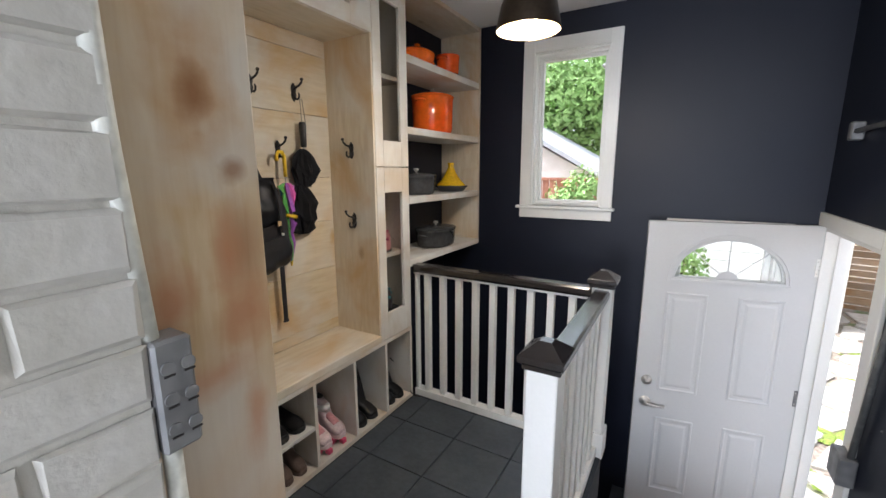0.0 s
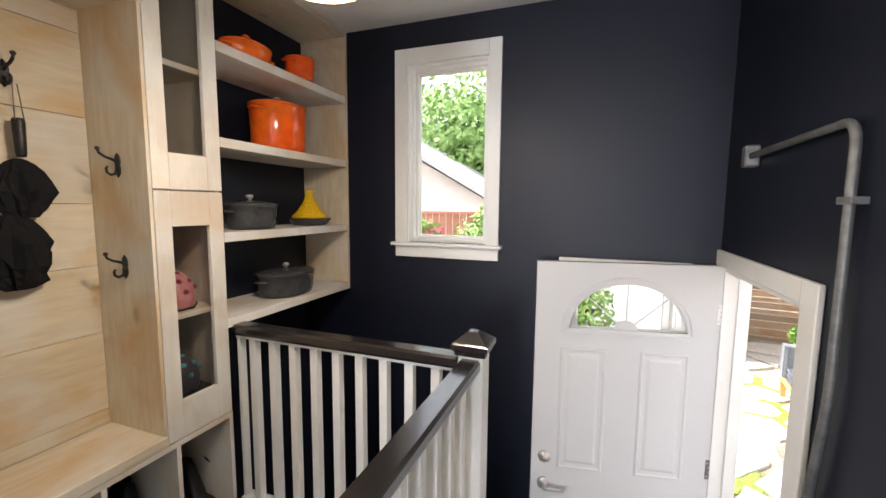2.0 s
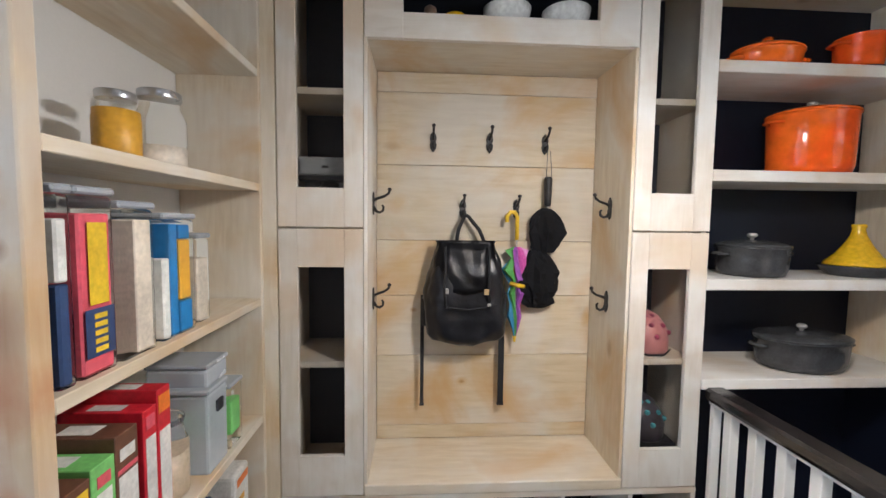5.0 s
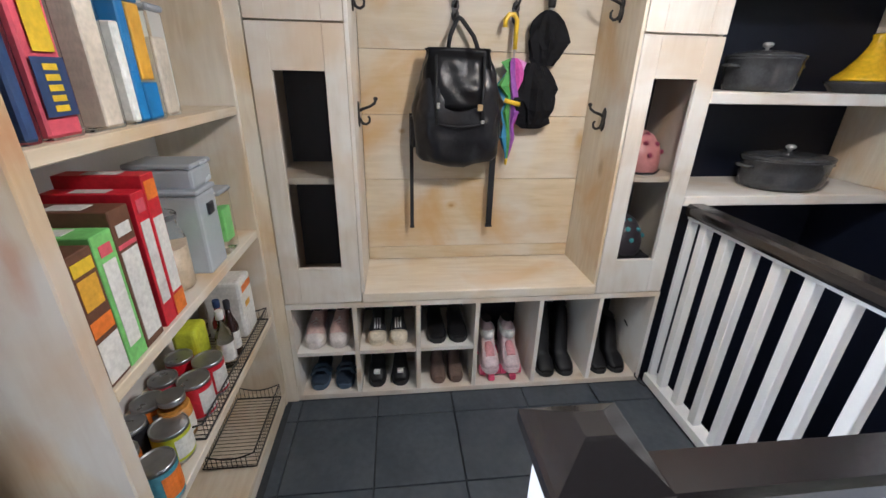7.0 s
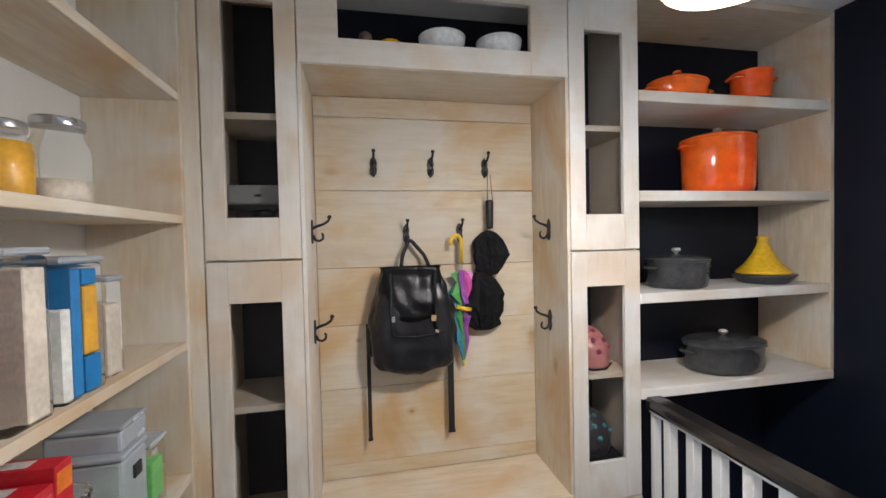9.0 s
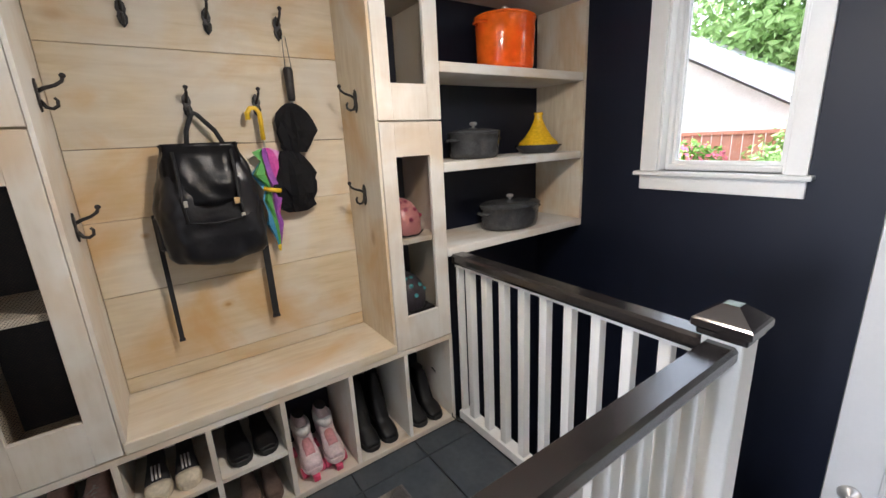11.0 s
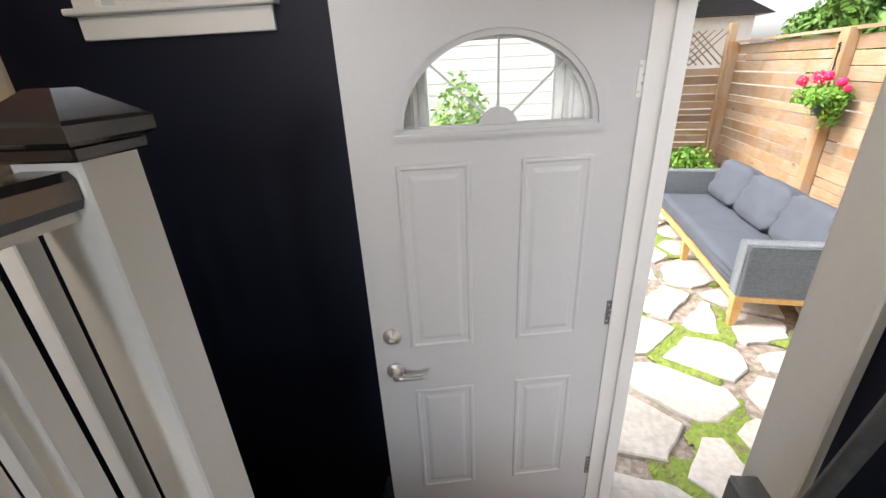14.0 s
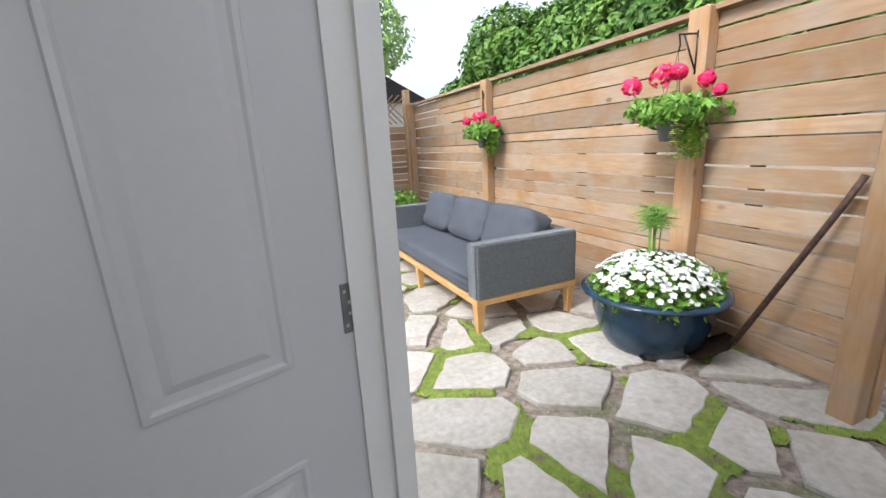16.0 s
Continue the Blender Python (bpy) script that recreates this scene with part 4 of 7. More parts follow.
def backpack():
    t = thing("backpack", (-1.735, 1.285, 0.985), "floppy glossy black nylon backpack with hanging straps on a hook", "backpack")
    prof = ((1.005, 0.095, 0.040), (1.012, 0.140, 0.060), (1.035, 0.160, 0.072), (1.10, 0.168, 0.080), (1.20, 0.170, 0.076), (1.28, 0.157, 0.066), (1.35, 0.136, 0.050), (1.39, 0.120, 0.036), (1.415, 0.117, 0.020), (1.425, 0.124, 0.013))

    def shape(z):
        for p, q in zip(prof, prof[1:]):
            if z <= q[0]:
                f = (z - p[0]) / (q[0] - p[0])
                return p[1] + (q[1] - p[1]) * f, p[2] + (q[2] - p[2]) * f
        return prof[-1][1:]
    bm = bmesh.new()
    rings = []
    N = 56
    for k in range(37):
        z = 1.005 + 0.42 * (k / 36)
        hw, hd = shape(z)
        ring = []
        for i in range(N):
            a = 2 * math.pi * i / N
            c, s = math.cos(a), math.sin(a)
            u, v = math.copysign(abs(c) ** 0.6, c), math.copysign(abs(s) ** 0.6, s)
            crease = noise.noise(Vector((u * 2.0 + z * 5, v * 2, z * 7))) + 0.6 * abs(noise.noise(Vector((u * 5 - z * 9, v * 3, z * 16))))
            side = 0.018 * crease
            sag = -0.016 * (1 - u * u) * max(0, 1 - (z - 1.005) / 0.05)
            ring.append(bm.verts.new((-1.742 + hd * v + 1.3 * side * max(0, v), 1.285 + hw * u + 0.6 * side * u, z + sag)))
        rings.append(ring)
    for a, b in zip(rings, rings[1:]):
        for i in range(N):
            bm.faces.new((a[i], a[(i + 1) % N], b[(i + 1) % N], b[i])).smooth = True
    bm.faces.new(rings[0][::-1])
    bm.faces.new(rings[-1])
    part("body", bm, M_BAG, t)
    bm = bmesh.new()
    grid = []
    for i in range(17):
        z = 1.428 - 0.205 * i / 16
        hw, hd = shape(z)
        w = min(hw * 0.96, 0.118 + 0.012 * i / 16)
        row = []
        for j in range(15):
            u = j / 7 - 1
            x = -1.742 + hd * (1 - abs(u) ** 3 * 0.45) + 0.016 + 0.010 * noise.noise(Vector((u * 2.4, i * 0.22, 7)))
            row.append(bm.verts.new((x, 1.283 + u * w, z - (0.010 * math.cos(u * 3) if i == 16 else 0))))
        grid.append(row)
    for a, b in zip(grid, grid[1:]):
        for j in range(14):
            bm.faces.new((a[j], a[j + 1], b[j + 1], b[j])).smooth = True
    bmesh.ops.solidify(bm, geom=bm.faces[:], thickness=0.005)
    part("top_flap", bm, M_BAG, t)
    bm = bmesh.new()
    tube(bm, [(-1.668, 1.165, 1.168), (-1.650, 1.22, 1.158), (-1.647, 1.29, 1.152), (-1.650, 1.35, 1.158), (-1.668, 1.405, 1.170)], 0.004, 6)
    part("pocket_zip", bm, M_WEB, t)
    for y in (1.196, 1.374):
        bm = bmesh.new()
        tube(bm, [(-1.690, y, 1.40), (-1.664, y, 1.33), (-1.652, y - 0.004, 1.24), (-1.650, y + 0.003, 1.16)], 0.006, 6)
        part("front_strap", bm, M_WEB, t)
    bm = bmesh.new()
    tube(bm, [(-1.76, 1.245, 1.40), (-1.765, 1.255, 1.47), (-1.775, 1.280, 1.525), (-1.775, 1.290, 1.532), (-1.775, 1.300, 1.525), (-1.765, 1.345, 1.47), (-1.76, 1.370, 1.41)], 0.008, 8)
    part("grab_handle", bm, M_WEB, t)
    for y, z0, z1, w in ((1.106, 0.715, 1.19, 0.008), (1.452, 0.712, 1.20, 0.013)):
        part("strap", bx(-1.775, -1.771, y - w, y + w, z0, z1, bevel=0.001), M_WEB, t)
        part("strap_end", bx(-1.779, -1.767, y - w - 0.002, y + w + 0.002, z0 - 0.012, z0 - 0.001, bevel=0.002), M_WEB, t)
    part("side_pocket", bx(-1.79, -1.74, 1.102, 1.128, 1.06, 1.185, bevel=0.008), M_BAG, t)
    part("buckle", bx(-1.642, -1.636, 1.196, 1.208, 1.218, 1.240, bevel=0.002), M_STEEL, t, "silver metal buckle")
    part("buckle", bx(-1.648, -1.642, 1.366, 1.380, 1.165, 1.178, bevel=0.002), M_STEEL, t, "silver metal buckle")
    part("label_patch", bx(-1.652, -1.646, 1.352, 1.372, 1.212, 1.235, bevel=0.001), M_LABEL, t, "small tan label patch")


backpack()
bpy.data.objects["backpack"].location.y += 0.012
M_YELLOW = paint("yellow_plastic", (0.80, 0.52, 0.02), 0.35)


def folded_canopy(bm, x, y, rows, ribs=8, depth=0.18, seed=0, squash=0.7):
    rings = []
    for k, (z, r) in enumerate(rows):
        ring = []
        for i in range(ribs * 3):
            a = 2 * math.pi * i / (ribs * 3)
            f = 1 - depth * (0.5 + 0.5 * math.cos(ribs * a + 0.7 * k)) + 0.42 * noise.noise(Vector((math.cos(a) * 1.5, math.sin(a) * 1.5, z * 14 + seed)))
            ring.append(bm.verts.new((x + squash * r * f * math.cos(a), y + r * f * math.sin(a), z)))
        rings.append(ring)
    for a, b in zip(rings, rings[1:]):
        for i in range(len(a)):
            bm.faces.new((a[i], a[(i + 1) % len(a)], b[(i + 1) % len(a)], b[i]))
    bm.faces.new(rings[0][::-1])
    bm.faces.new(rings[-1])


def kids_umbrella():
    x, y = -1.768, 1.520
    t = thing("umbrella", (x, y, 1.0), "folded rainbow child's umbrella with a yellow handle on a hook", "umbrella", "umbrellas in the niche")
    bm = bmesh.new()
    tube(bm, [(x, y - 0.044, 1.505), (x, y - 0.044, 1.530), (x, y - 0.030, 1.548), (x, y - 0.012, 1.548), (x, y, 1.530), (x, y, 1.43)], 0.009, 10)
    part("handle", bm, M_YELLOW, t, "yellow crook handle")
    bm = bmesh.new()
    tube(bm, [(x, y, 1.44), (x, y, 0.99)], 0.004, 6)
    part("shaft", bm, M_STEEL, t, "metal shaft")
    bm = bmesh.new()
    tube(bm, [(x, y, 1.012), (x, y, 0.985)], [0.008, 0.005], 8)
    part("tip", bm, M_YELLOW, t, "yellow tip")
    cols = ((0.65, 0.10, 0.40), (0.70, 0.30, 0.60), (0.80, 0.45, 0.03), (0.05, 0.25, 0.45), (0.10, 0.35, 0.08), (0.30, 0.08, 0.40))
    mats = [paint("umbrella_panel", c, 0.5) for c in cols]
    for k, m in enumerate(mats):
        bm = bmesh.new()
        rows = ((1.40, 0.014), (1.385, 0.042), (1.35, 0.034), (1.30, 0.048), (1.26, 0.036), (1.235, 0.026), (1.20, 0.038), (1.15, 0.026), (1.10, 0.028), (1.04, 0.014), (1.01, 0.008))
        a0 = 2 * math.pi * k / 6
        prev = None
        for z, r in rows:
            tw = (1.40 - z) * 5.0 + 0.5 * noise.noise(Vector((k * 3.1, z * 20, 0)))
            r = r * (1 + 0.7 * noise.noise(Vector((k * 2.7, z * 25, 5))))
            ring = [bm.verts.new((x + r * rr * math.cos(a0 + a + tw) * 0.7, y + r * rr * math.sin(a0 + a + tw), z)) for a, rr in ((0, 0.55), (0.25, 1.0), (0.75, 1.12), (1.1, 0.55), (0.5, 0.3))]
            if prev:
                for i in range(5):
                    bm.faces.new((prev[i], prev[(i + 1) % 5], ring[(i + 1) % 5], ring[i]))
            prev = ring
        part("canopy_panel", bm, m, t, ("magenta", "lilac", "yellow", "blue", "green", "purple")[k] + " canopy panel")
    bm = bmesh.new()
    tube(bm, [(x + 0.024, y - 0.032, 1.246), (x + 0.034, y, 1.238), (x + 0.024, y + 0.030, 1.232)], 0.009, 8)
    part("tie_band", bm, M_YELLOW, t, "yellow tie band")


kids_umbrella()


def black_umbrella():
    x, y = -1.775, 1.652
    t = thing("umbrella", (x, y, 1.12), "crumpled black compact umbrella hanging from a cord loop", "umbrella", "umbrellas in the niche")
    bm = bmesh.new()
    tube(bm, [(x + 0.01, y - 0.012, 1.69), (x, y - 0.006, 1.81), (x, y + 0.006, 1.81), (x + 0.01, y + 0.012, 1.69)], 0.0018, 5)
    part("cord_loop", bm, M_CONDUIT, t, "thin grey cord loop")
    bm = bmesh.new()
    lathe(bm, ((0.012, 1.575), (0.015, 1.585), (0.018, 1.69), (0.014, 1.70)), centre=(x, y, 0), seg=14)
    part("handle", bm, M_IRON, t)
    bm = bmesh.new()
    lathe(bm, ((0.008, 1.555), (0.008, 1.576)), centre=(x, y, 0), seg=10)
    part("shaft", bm, M_STEEL, t, "steel shaft")
    bm = bmesh.new()
    folded_canopy(bm, x, y - 0.008, ((1.568, 0.018), (1.555, 0.040), (1.53, 0.060), (1.50, 0.068), (1.46, 0.080), (1.43, 0.066), (1.40, 0.060), (1.375, 0.040)), 6, 0.42, 2, 0.5)
    folded_canopy(bm, x, y - 0.040, ((1.385, 0.034), (1.36, 0.062), (1.33, 0.085), (1.29, 0.100), (1.25, 0.098), (1.21, 0.104), (1.18, 0.085), (1.155, 0.072), (1.135, 0.035)), 7, 0.42, 7, 0.5)
    part("canopy", bm, M_NYLON, t)


black_umbrella()

# ---- cookware ----
M_ORANGE = mat("orange_enamel", (0.92, 0.155, 0.012), (0.90, 0.105, 0.010), 0.12, 4, bump=0.0, fine=20, spread=(0.45, 0.6))
M_ORANGE_LID = mat("orange_enamel_lid", (0.92, 0.18, 0.015), (0.90, 0.14, 0.012), 0.14, 4, bump=0.0, fine=20)
M_CASTIRON = mat("graphite_enamel", (0.040, 0.041, 0.043), (0.060, 0.061, 0.064), 0.24, 20, bump=0.06, fine=140, spec=0.4)
M_TAGINE = mat("yellow_glaze", (0.78, 0.48, 0.01), (0.72, 0.42, 0.01), 0.2, 6, bump=0.03)


def dutch_oven(x, y, z, rx, ry, h, m, m_lid, label, knob_metal=True, lid=True, lid_h=0.025):
    t = thing("dutch_oven" if lid else "saucepan", (x, y, z), label, "cooking pot", "cookware on the open shelves")
    bm = bmesh.new()
    lathe(bm, ((0.80, 0), (0.90, 0.006), (0.96, 0.03), (0.985, h * 0.6), (1.0, h - 0.008), (1.03, h - 0.006), (1.03, h)), (x, y, z), 36, rx, ry)
    part("body", bm, m, t)
    for s in (-1, 1):
        bm = bmesh.new()
        ye = y + s * ry
        tube(bm, [(x - 0.035, ye - s * 0.006, z + h - 0.03), (x - 0.028, ye + s * 0.022, z + h - 0.028), (x, ye + s * 0.030, z + h - 0.027), (x + 0.028, ye + s * 0.022, z + h - 0.028), (x + 0.035, ye - s * 0.006, z + h - 0.03)], 0.007, 8)
        part("handle", bm, m, t)
    if lid:
        bm = bmesh.new()
        lathe(bm, ((1.04, 0.0), (1.04, 0.006), (0.97, 0.012), (0.75, lid_h * 0.75), (0.4, lid_h), (0.1, lid_h + 0.002)), (x, y, z + h + 0.001), 36, rx, ry)
        l = part("lid", bm, m_lid, t)
        bm = bmesh.new()
        lathe(bm, ((0.008, 0), (0.006, 0.010), (0.017, 0.016), (0.019, 0.024), (0.012, 0.030)), (x, y, z + h + lid_h), 18)
        part("knob", bm, M_STEEL if knob_metal else m_lid, l, "steel lid knob" if knob_metal else "")
    return t


dutch_oven(-1.605, 2.452, 2.1075, 0.095, 0.128, 0.066, M_ORANGE_LID, M_ORANGE_LID, "low oval orange enamel casserole with its lid on the top shelf", False, lid_h=0.032)
t = dutch_oven(-1.600, 2.828, 2.1195, 0.080, 0.080, 0.124, M_ORANGE, M_ORANGE, "small orange enamel pot on a dark base", lid=False)
bm = bmesh.new()
lathe(bm, ((0.070, 0), (0.080, 0.011)), (-1.600, 2.828, 2.1075), 24)
part("base", bm, M_CASTIRON, t, "dark pot base")
dutch_oven(-1.650, 2.700, 1.7105, 0.138, 0.155, 0.240, M_ORANGE, M_ORANGE_LID, "tall round orange enamel stock pot with lid", True, lid_h=0.03)
dutch_oven(-1.640, 2.470, 1.3005, 0.128, 0.128, 0.118, M_CASTIRON, M_CASTIRON, "round graphite enamel cocotte with lid")
dutch_oven(-1.640, 2.715, 0.9135, 0.128, 0.185, 0.125, M_CASTIRON, M_CASTIRON, "oval graphite enamel cocotte with lid on the lowest shelf")


def tagine():
    x, y, z = -1.630, 2.925, 1.3005
    t = thing("tagine", (x, y, z), "tagine with a black base and a yellow cone lid", "cooking pot", "cookware on the open shelves")
    bm = bmesh.new()
    lathe(bm, ((0.09, 0), (0.10, 0.006), (0.118, 0.030), (0.128, 0.040), (0.125, 0.044)), (x, y, z), 32)
    part("base", bm, M_CASTIRON, t, "black cast iron base")
    bm = bmesh.new()
    lathe(bm, ((0.108, 0.0), (0.104, 0.012), (0.075, 0.040), (0.045, 0.085), (0.026, 0.125), (0.021, 0.150), (0.026, 0.165), (0.020, 0.170)), (x, y, z + 0.045), 32)
    part("lid", bm, M_TAGINE, t, "glossy yellow cone lid")


tagine()

# ---- helmets and crockery behind the mesh ----
M_PINKH = paint("pink_helmet_shell", (0.75, 0.30, 0.29), 0.3)
M_DOT = paint("dark_pink_dot", (0.35, 0.05, 0.10), 0.4)
M_GREYH = paint("charcoal_helmet_shell", (0.06, 0.05, 0.06), 0.4)
M_TEAL = paint("teal_patch", (0.10, 0.42, 0.45), 0.5)


def helmet(x, y, z, shell, dots, dot_label, label):
    t = thing("helmet", (x, y, z), label, "helmet", "helmets in the tall cabinet")
    bm = bmesh.new()
    lathe(bm, ((0.088, 0.0), (0.096, 0.010), (0.098, 0.055), (0.086, 0.105), (0.060, 0.142), (0.028, 0.160), (0.004, 0.164)), (x, y, z), 24, 1.15, 0.95)
    part("shell", bm, shell, t)
    for az, el in ((-40, 30), (0, 12), (-25, 60), (30, 35), (10, 62), (55, 15), (-65, 10), (-10, 38)):
        r = Vector((0.112 * math.cos(radians(az)) * math.cos(radians(el)), 0.093 * math.sin(radians(az)) * math.cos(radians(el)), 0.055 + 0.105 * math.sin(radians(el))))
        bm = bmesh.new()
        bmesh.ops.create_icosphere(bm, subdivisions=2, radius=0.011)
        bmesh.ops.translate(bm, verts=bm.verts[:], vec=Vector((x, y, z)) + r * 0.99)
        part("dot", bm, dots, t, dot_label)
    bm = bmesh.new()
    tube(bm, [(x + 0.06, y - 0.085, z + 0.01), (x + 0.11, y - 0.03, z + 0.004), (x + 0.11, y + 0.03, z + 0.004), (x + 0.06, y + 0.085, z + 0.01)], 0.004, 6)
    part("chin_strap", bm, M_WEB, t, "dark webbing chin strap")


helmet(-1.665, 2.035, 0.9875, M_PINKH, M_DOT, "dark pink dot", "pink child's helmet with dark dots on a cabinet shelf")
helmet(-1.665, 2.035, 0.5105 + 0.12, M_GREYH, M_TEAL, "teal spot", "charcoal child's helmet with teal spots in the cabinet")
t = thing("storage_box", (-1.67, 2.035, 0.5105), "dark fabric storage box under the helmet", "box")
part("box", bx(-1.78, -1.56, 1.93, 2.14, 0.5105, 0.6295, bevel=0.006), M_BAG, t)
M_CERAMIC = mat("white_ceramic", (0.78, 0.80, 0.78), (0.74, 0.76, 0.75), 0.15, 5, bump=0.0)
for y in (1.42, 1.645):
    t = thing("bowl", (-1.60, y, 2.2005), "small white ceramic bowl standing in the bridge cabinet", "bowl", "bowls in the bridge cabinet")
    bm = bmesh.new()
    lathe(bm, ((0.034, 0), (0.038, 0.010), (0.036, 0.014), (0.066, 0.034), (0.085, 0.066), (0.090, 0.092), (0.086, 0.094), (0.080, 0.068), (0.060, 0.038), (0.002, 0.030)), (-1.60, y, 2.2005), 28, cap=False)
    part("bowl_body", bm, M_CERAMIC, t)
t = thing("dish", (-1.60, 1.225, 2.2005), "small yellow ramekin in the bridge cabinet", "bowl")
bm = bmesh.new()
lathe(bm, ((0.026, 0), (0.034, 0.006), (0.038, 0.062), (0.034, 0.064), (0.030, 0.012), (0.001, 0.010)), (-1.60, 1.225, 2.2005), 20, cap=False)
part("dish_body", bm, M_TAGINE, t)
t = thing("pepper_mill", (-1.60, 1.135, 2.2005), "small brown wooden mill in the bridge cabinet", "kitchen tool")
bm = bmesh.new()
lathe(bm, ((0.024, 0), (0.026, 0.010), (0.018, 0.045), (0.024, 0.070), (0.022, 0.086), (0.008, 0.096)), (-1.60, 1.135, 2.2005), 16)
part("mill_body", bm, paint("brown_mill_wood", (0.20, 0.13, 0.09), 0.5), t)
M_BOX = paint("grey_machine_casing", (0.34, 0.34, 0.33), 0.45)
M_DARKP = paint("black_machine_plastic", (0.012, 0.012, 0.013), 0.35)
t = thing("coffee_machine", (-1.68, 0.755, 1.4925), "grey coffee machine with a dark brewing bay in the tall cabinet", "coffee machine")
bm = bmesh.new()
box(bm, -1.78, -1.66, 0.655, 0.855, 1.4925, 1.650, bevel=0.006)
box(bm, -1.78, -1.57, 0.655, 0.855, 1.668, 1.735, bevel=0.008, seg=2)
box(bm, -1.66, -1.565, 0.660, 0.850, 1.4925, 1.512, bevel=0.004)
part("body", bm, M_BOX, t)
part("dark_band", bx(-1.78, -1.575, 0.657, 0.853, 1.6505, 1.6675, bevel=0.002), M_DARKP, t, "black band under the top")
bm = bmesh.new()
lathe(bm, ((0.030, 0), (0.034, 0.006), (0.034, 0.032), (0.024, 0.040)), (-1.615, 0.765, 1.6095), 20)
tube(bm, [(-1.60, 0.765, 1.622), (-1.575, 0.750, 1.620), (-1.555, 0.735, 1.616)], [0.008, 0.009, 0.010], 10)
part("filter_holder", bm, M_DARKP, t, "black filter holder")
part("badge", bx(-1.5698, -1.5675, 0.745, 0.768, 1.694, 1.703), M_DARKP, t, "small dark badge")
t = thing("mug", (-1.60, 0.815, 1.513), "small cream mug standing on the coffee machine's tray", "mug")
bm = bmesh.new()
lathe(bm, ((0.019, 0), (0.023, 0.004), (0.025, 0.058), (0.022, 0.058), (0.020, 0.008), (0.001, 0.006)), (-1.60, 0.815, 1.5125), 18, cap=False)
part("mug_body", bm, paint("cream_glaze", (0.55, 0.47, 0.33), 0.3), t)

# ---- pendant lamp ----
def pendant():
    x, y, z = -0.622, 1.706, 1.955
    t = thing("pendant_lamp", (x, y, z), "dark bronze dome pendant lamp with a glowing bulb", "pendant lamp")
    m_in = paint("cream_lamp_lining", (0.34, 0.22, 0.09), 0.7)
    prof = ((0.117, 0.0), (0.117, 0.006), (0.112, 0.03), (0.100, 0.085), (0.078, 0.135), (0.040, 0.168), (0.030, 0.175))
    bm = bmesh.new()
    lathe(bm, prof, (x, y, z), 40, cap=False)
    lathe(bm, ((0.030, 0.175), (0.030, 0.215), (0.012, 0.230)), (x, y, z), 24, cap=False)
    part("shade", bm, M_BRONZE, t)
    bm = bmesh.new()
    lathe(bm, [(r - 0.003, h) for r, h in prof[:-1]] + [(0.005, 0.170)], (x, y, z), 40, cap=False)
    part("shade_lining", bm, m_in, t, "pale shade lining")
    bm = bmesh.new()
    tube(bm, [(x, y, z + 0.228), (x, y, CZ - 0.02)], 0.005, 8)
    part("rod", bm, M_BRONZE, t)
    bm = bmesh.new()
    lathe(bm, ((0.055, -0.022), (0.060, -0.016), (0.060, -0.001)), (x, y, CZ), 28)
    part("canopy", bm, M_BRONZE, t)
    bm = bmesh.new()
    lathe(bm, ((0.014, 0.10), (0.032, 0.065), (0.036, 0.040), (0.030, 0.012), (0.008, 0.0)), (x, y, z), 24)
    e = bpy.data.materials.new("bulb_glow")
    e.use_nodes = True
    b = e.node_tree.nodes["Principled BSDF"]
    b.inputs["Emission Color"].default_value = (1.0, 0.80, 0.55, 1)
    b.inputs["Emission Strength"].default_value = 12
    o = part("bulb", bm, e, t, "glowing frosted bulb")
    o.visible_shadow = False


M_BRONZE = mat("dark_bronze", (0.045, 0.032, 0.022), (0.065, 0.046, 0.03), 0.35, 6, metal=0.7, bump=0.04)
pendant()


# ---- conduits and boxes ----
M_CONDUITW = mat("painted_conduit", (0.62, 0.62, 0.56), (0.52, 0.52, 0.47), 0.5, 12, bump=0.2, fine=60)


def conduit(points, label, boxes=(), r=0.0115, pipe=None):
    t = thing("conduit", points[-1], label, "conduit", "electrical conduits on the walls")
    pts = [Vector(p) for p in points]
    path = [pts[0]]
    for a, b, c in zip(pts, pts[1:], pts[2:]):
        for k in range(7):
            f = k / 6
            p0, p2 = b + (a - b).normalized() * 0.06, b + (c - b).normalized() * 0.06
            path.append(p0 * (1 - f) ** 2 + b * 2 * f * (1 - f) + p2 * f * f)
    path.append(pts[-1])
    bm = bmesh.new()
    tube(bm, path, r, 12)
    part("pipe", bm, pipe or M_CONDUIT, t)
    for bxx in boxes:
        part("junction_box", bx(*bxx, bevel=0.006), M_ZINC, t, "galvanised junction box")
    return t


CX = EX - 0.022
t = conduit([(EX - 0.03, 2.755, 1.626), (CX, 2.085, 1.635), (CX, 2.080, 0.95), (CX, 2.175, 0.34)], "grey steel conduit bent down the navy wall by the doorway",
            [(EX - 0.05, EX - 0.001, 2.745, 2.795, 1.585, 1.668), (EX - 0.060, EX - 0.001, 2.150, 2.262, 0.235, 0.355)])
part("clamp", bx(EX - 0.036, EX - 0.001, 2.048, 2.112, 1.438, 1.456, bevel=0.002), M_ZINC, t, "pipe clamp")
t = conduit([(CX, 1.672, CZ - 0.001), (CX, 1.672, 0.10)], "straight grey conduit running up the navy wall", r=0.0092)
part("clamp", bx(EX - 0.033, EX - 0.001, 1.640, 1.686, 0.745, 0.763, bevel=0.002), M_ZINC, t, "pipe clamp")
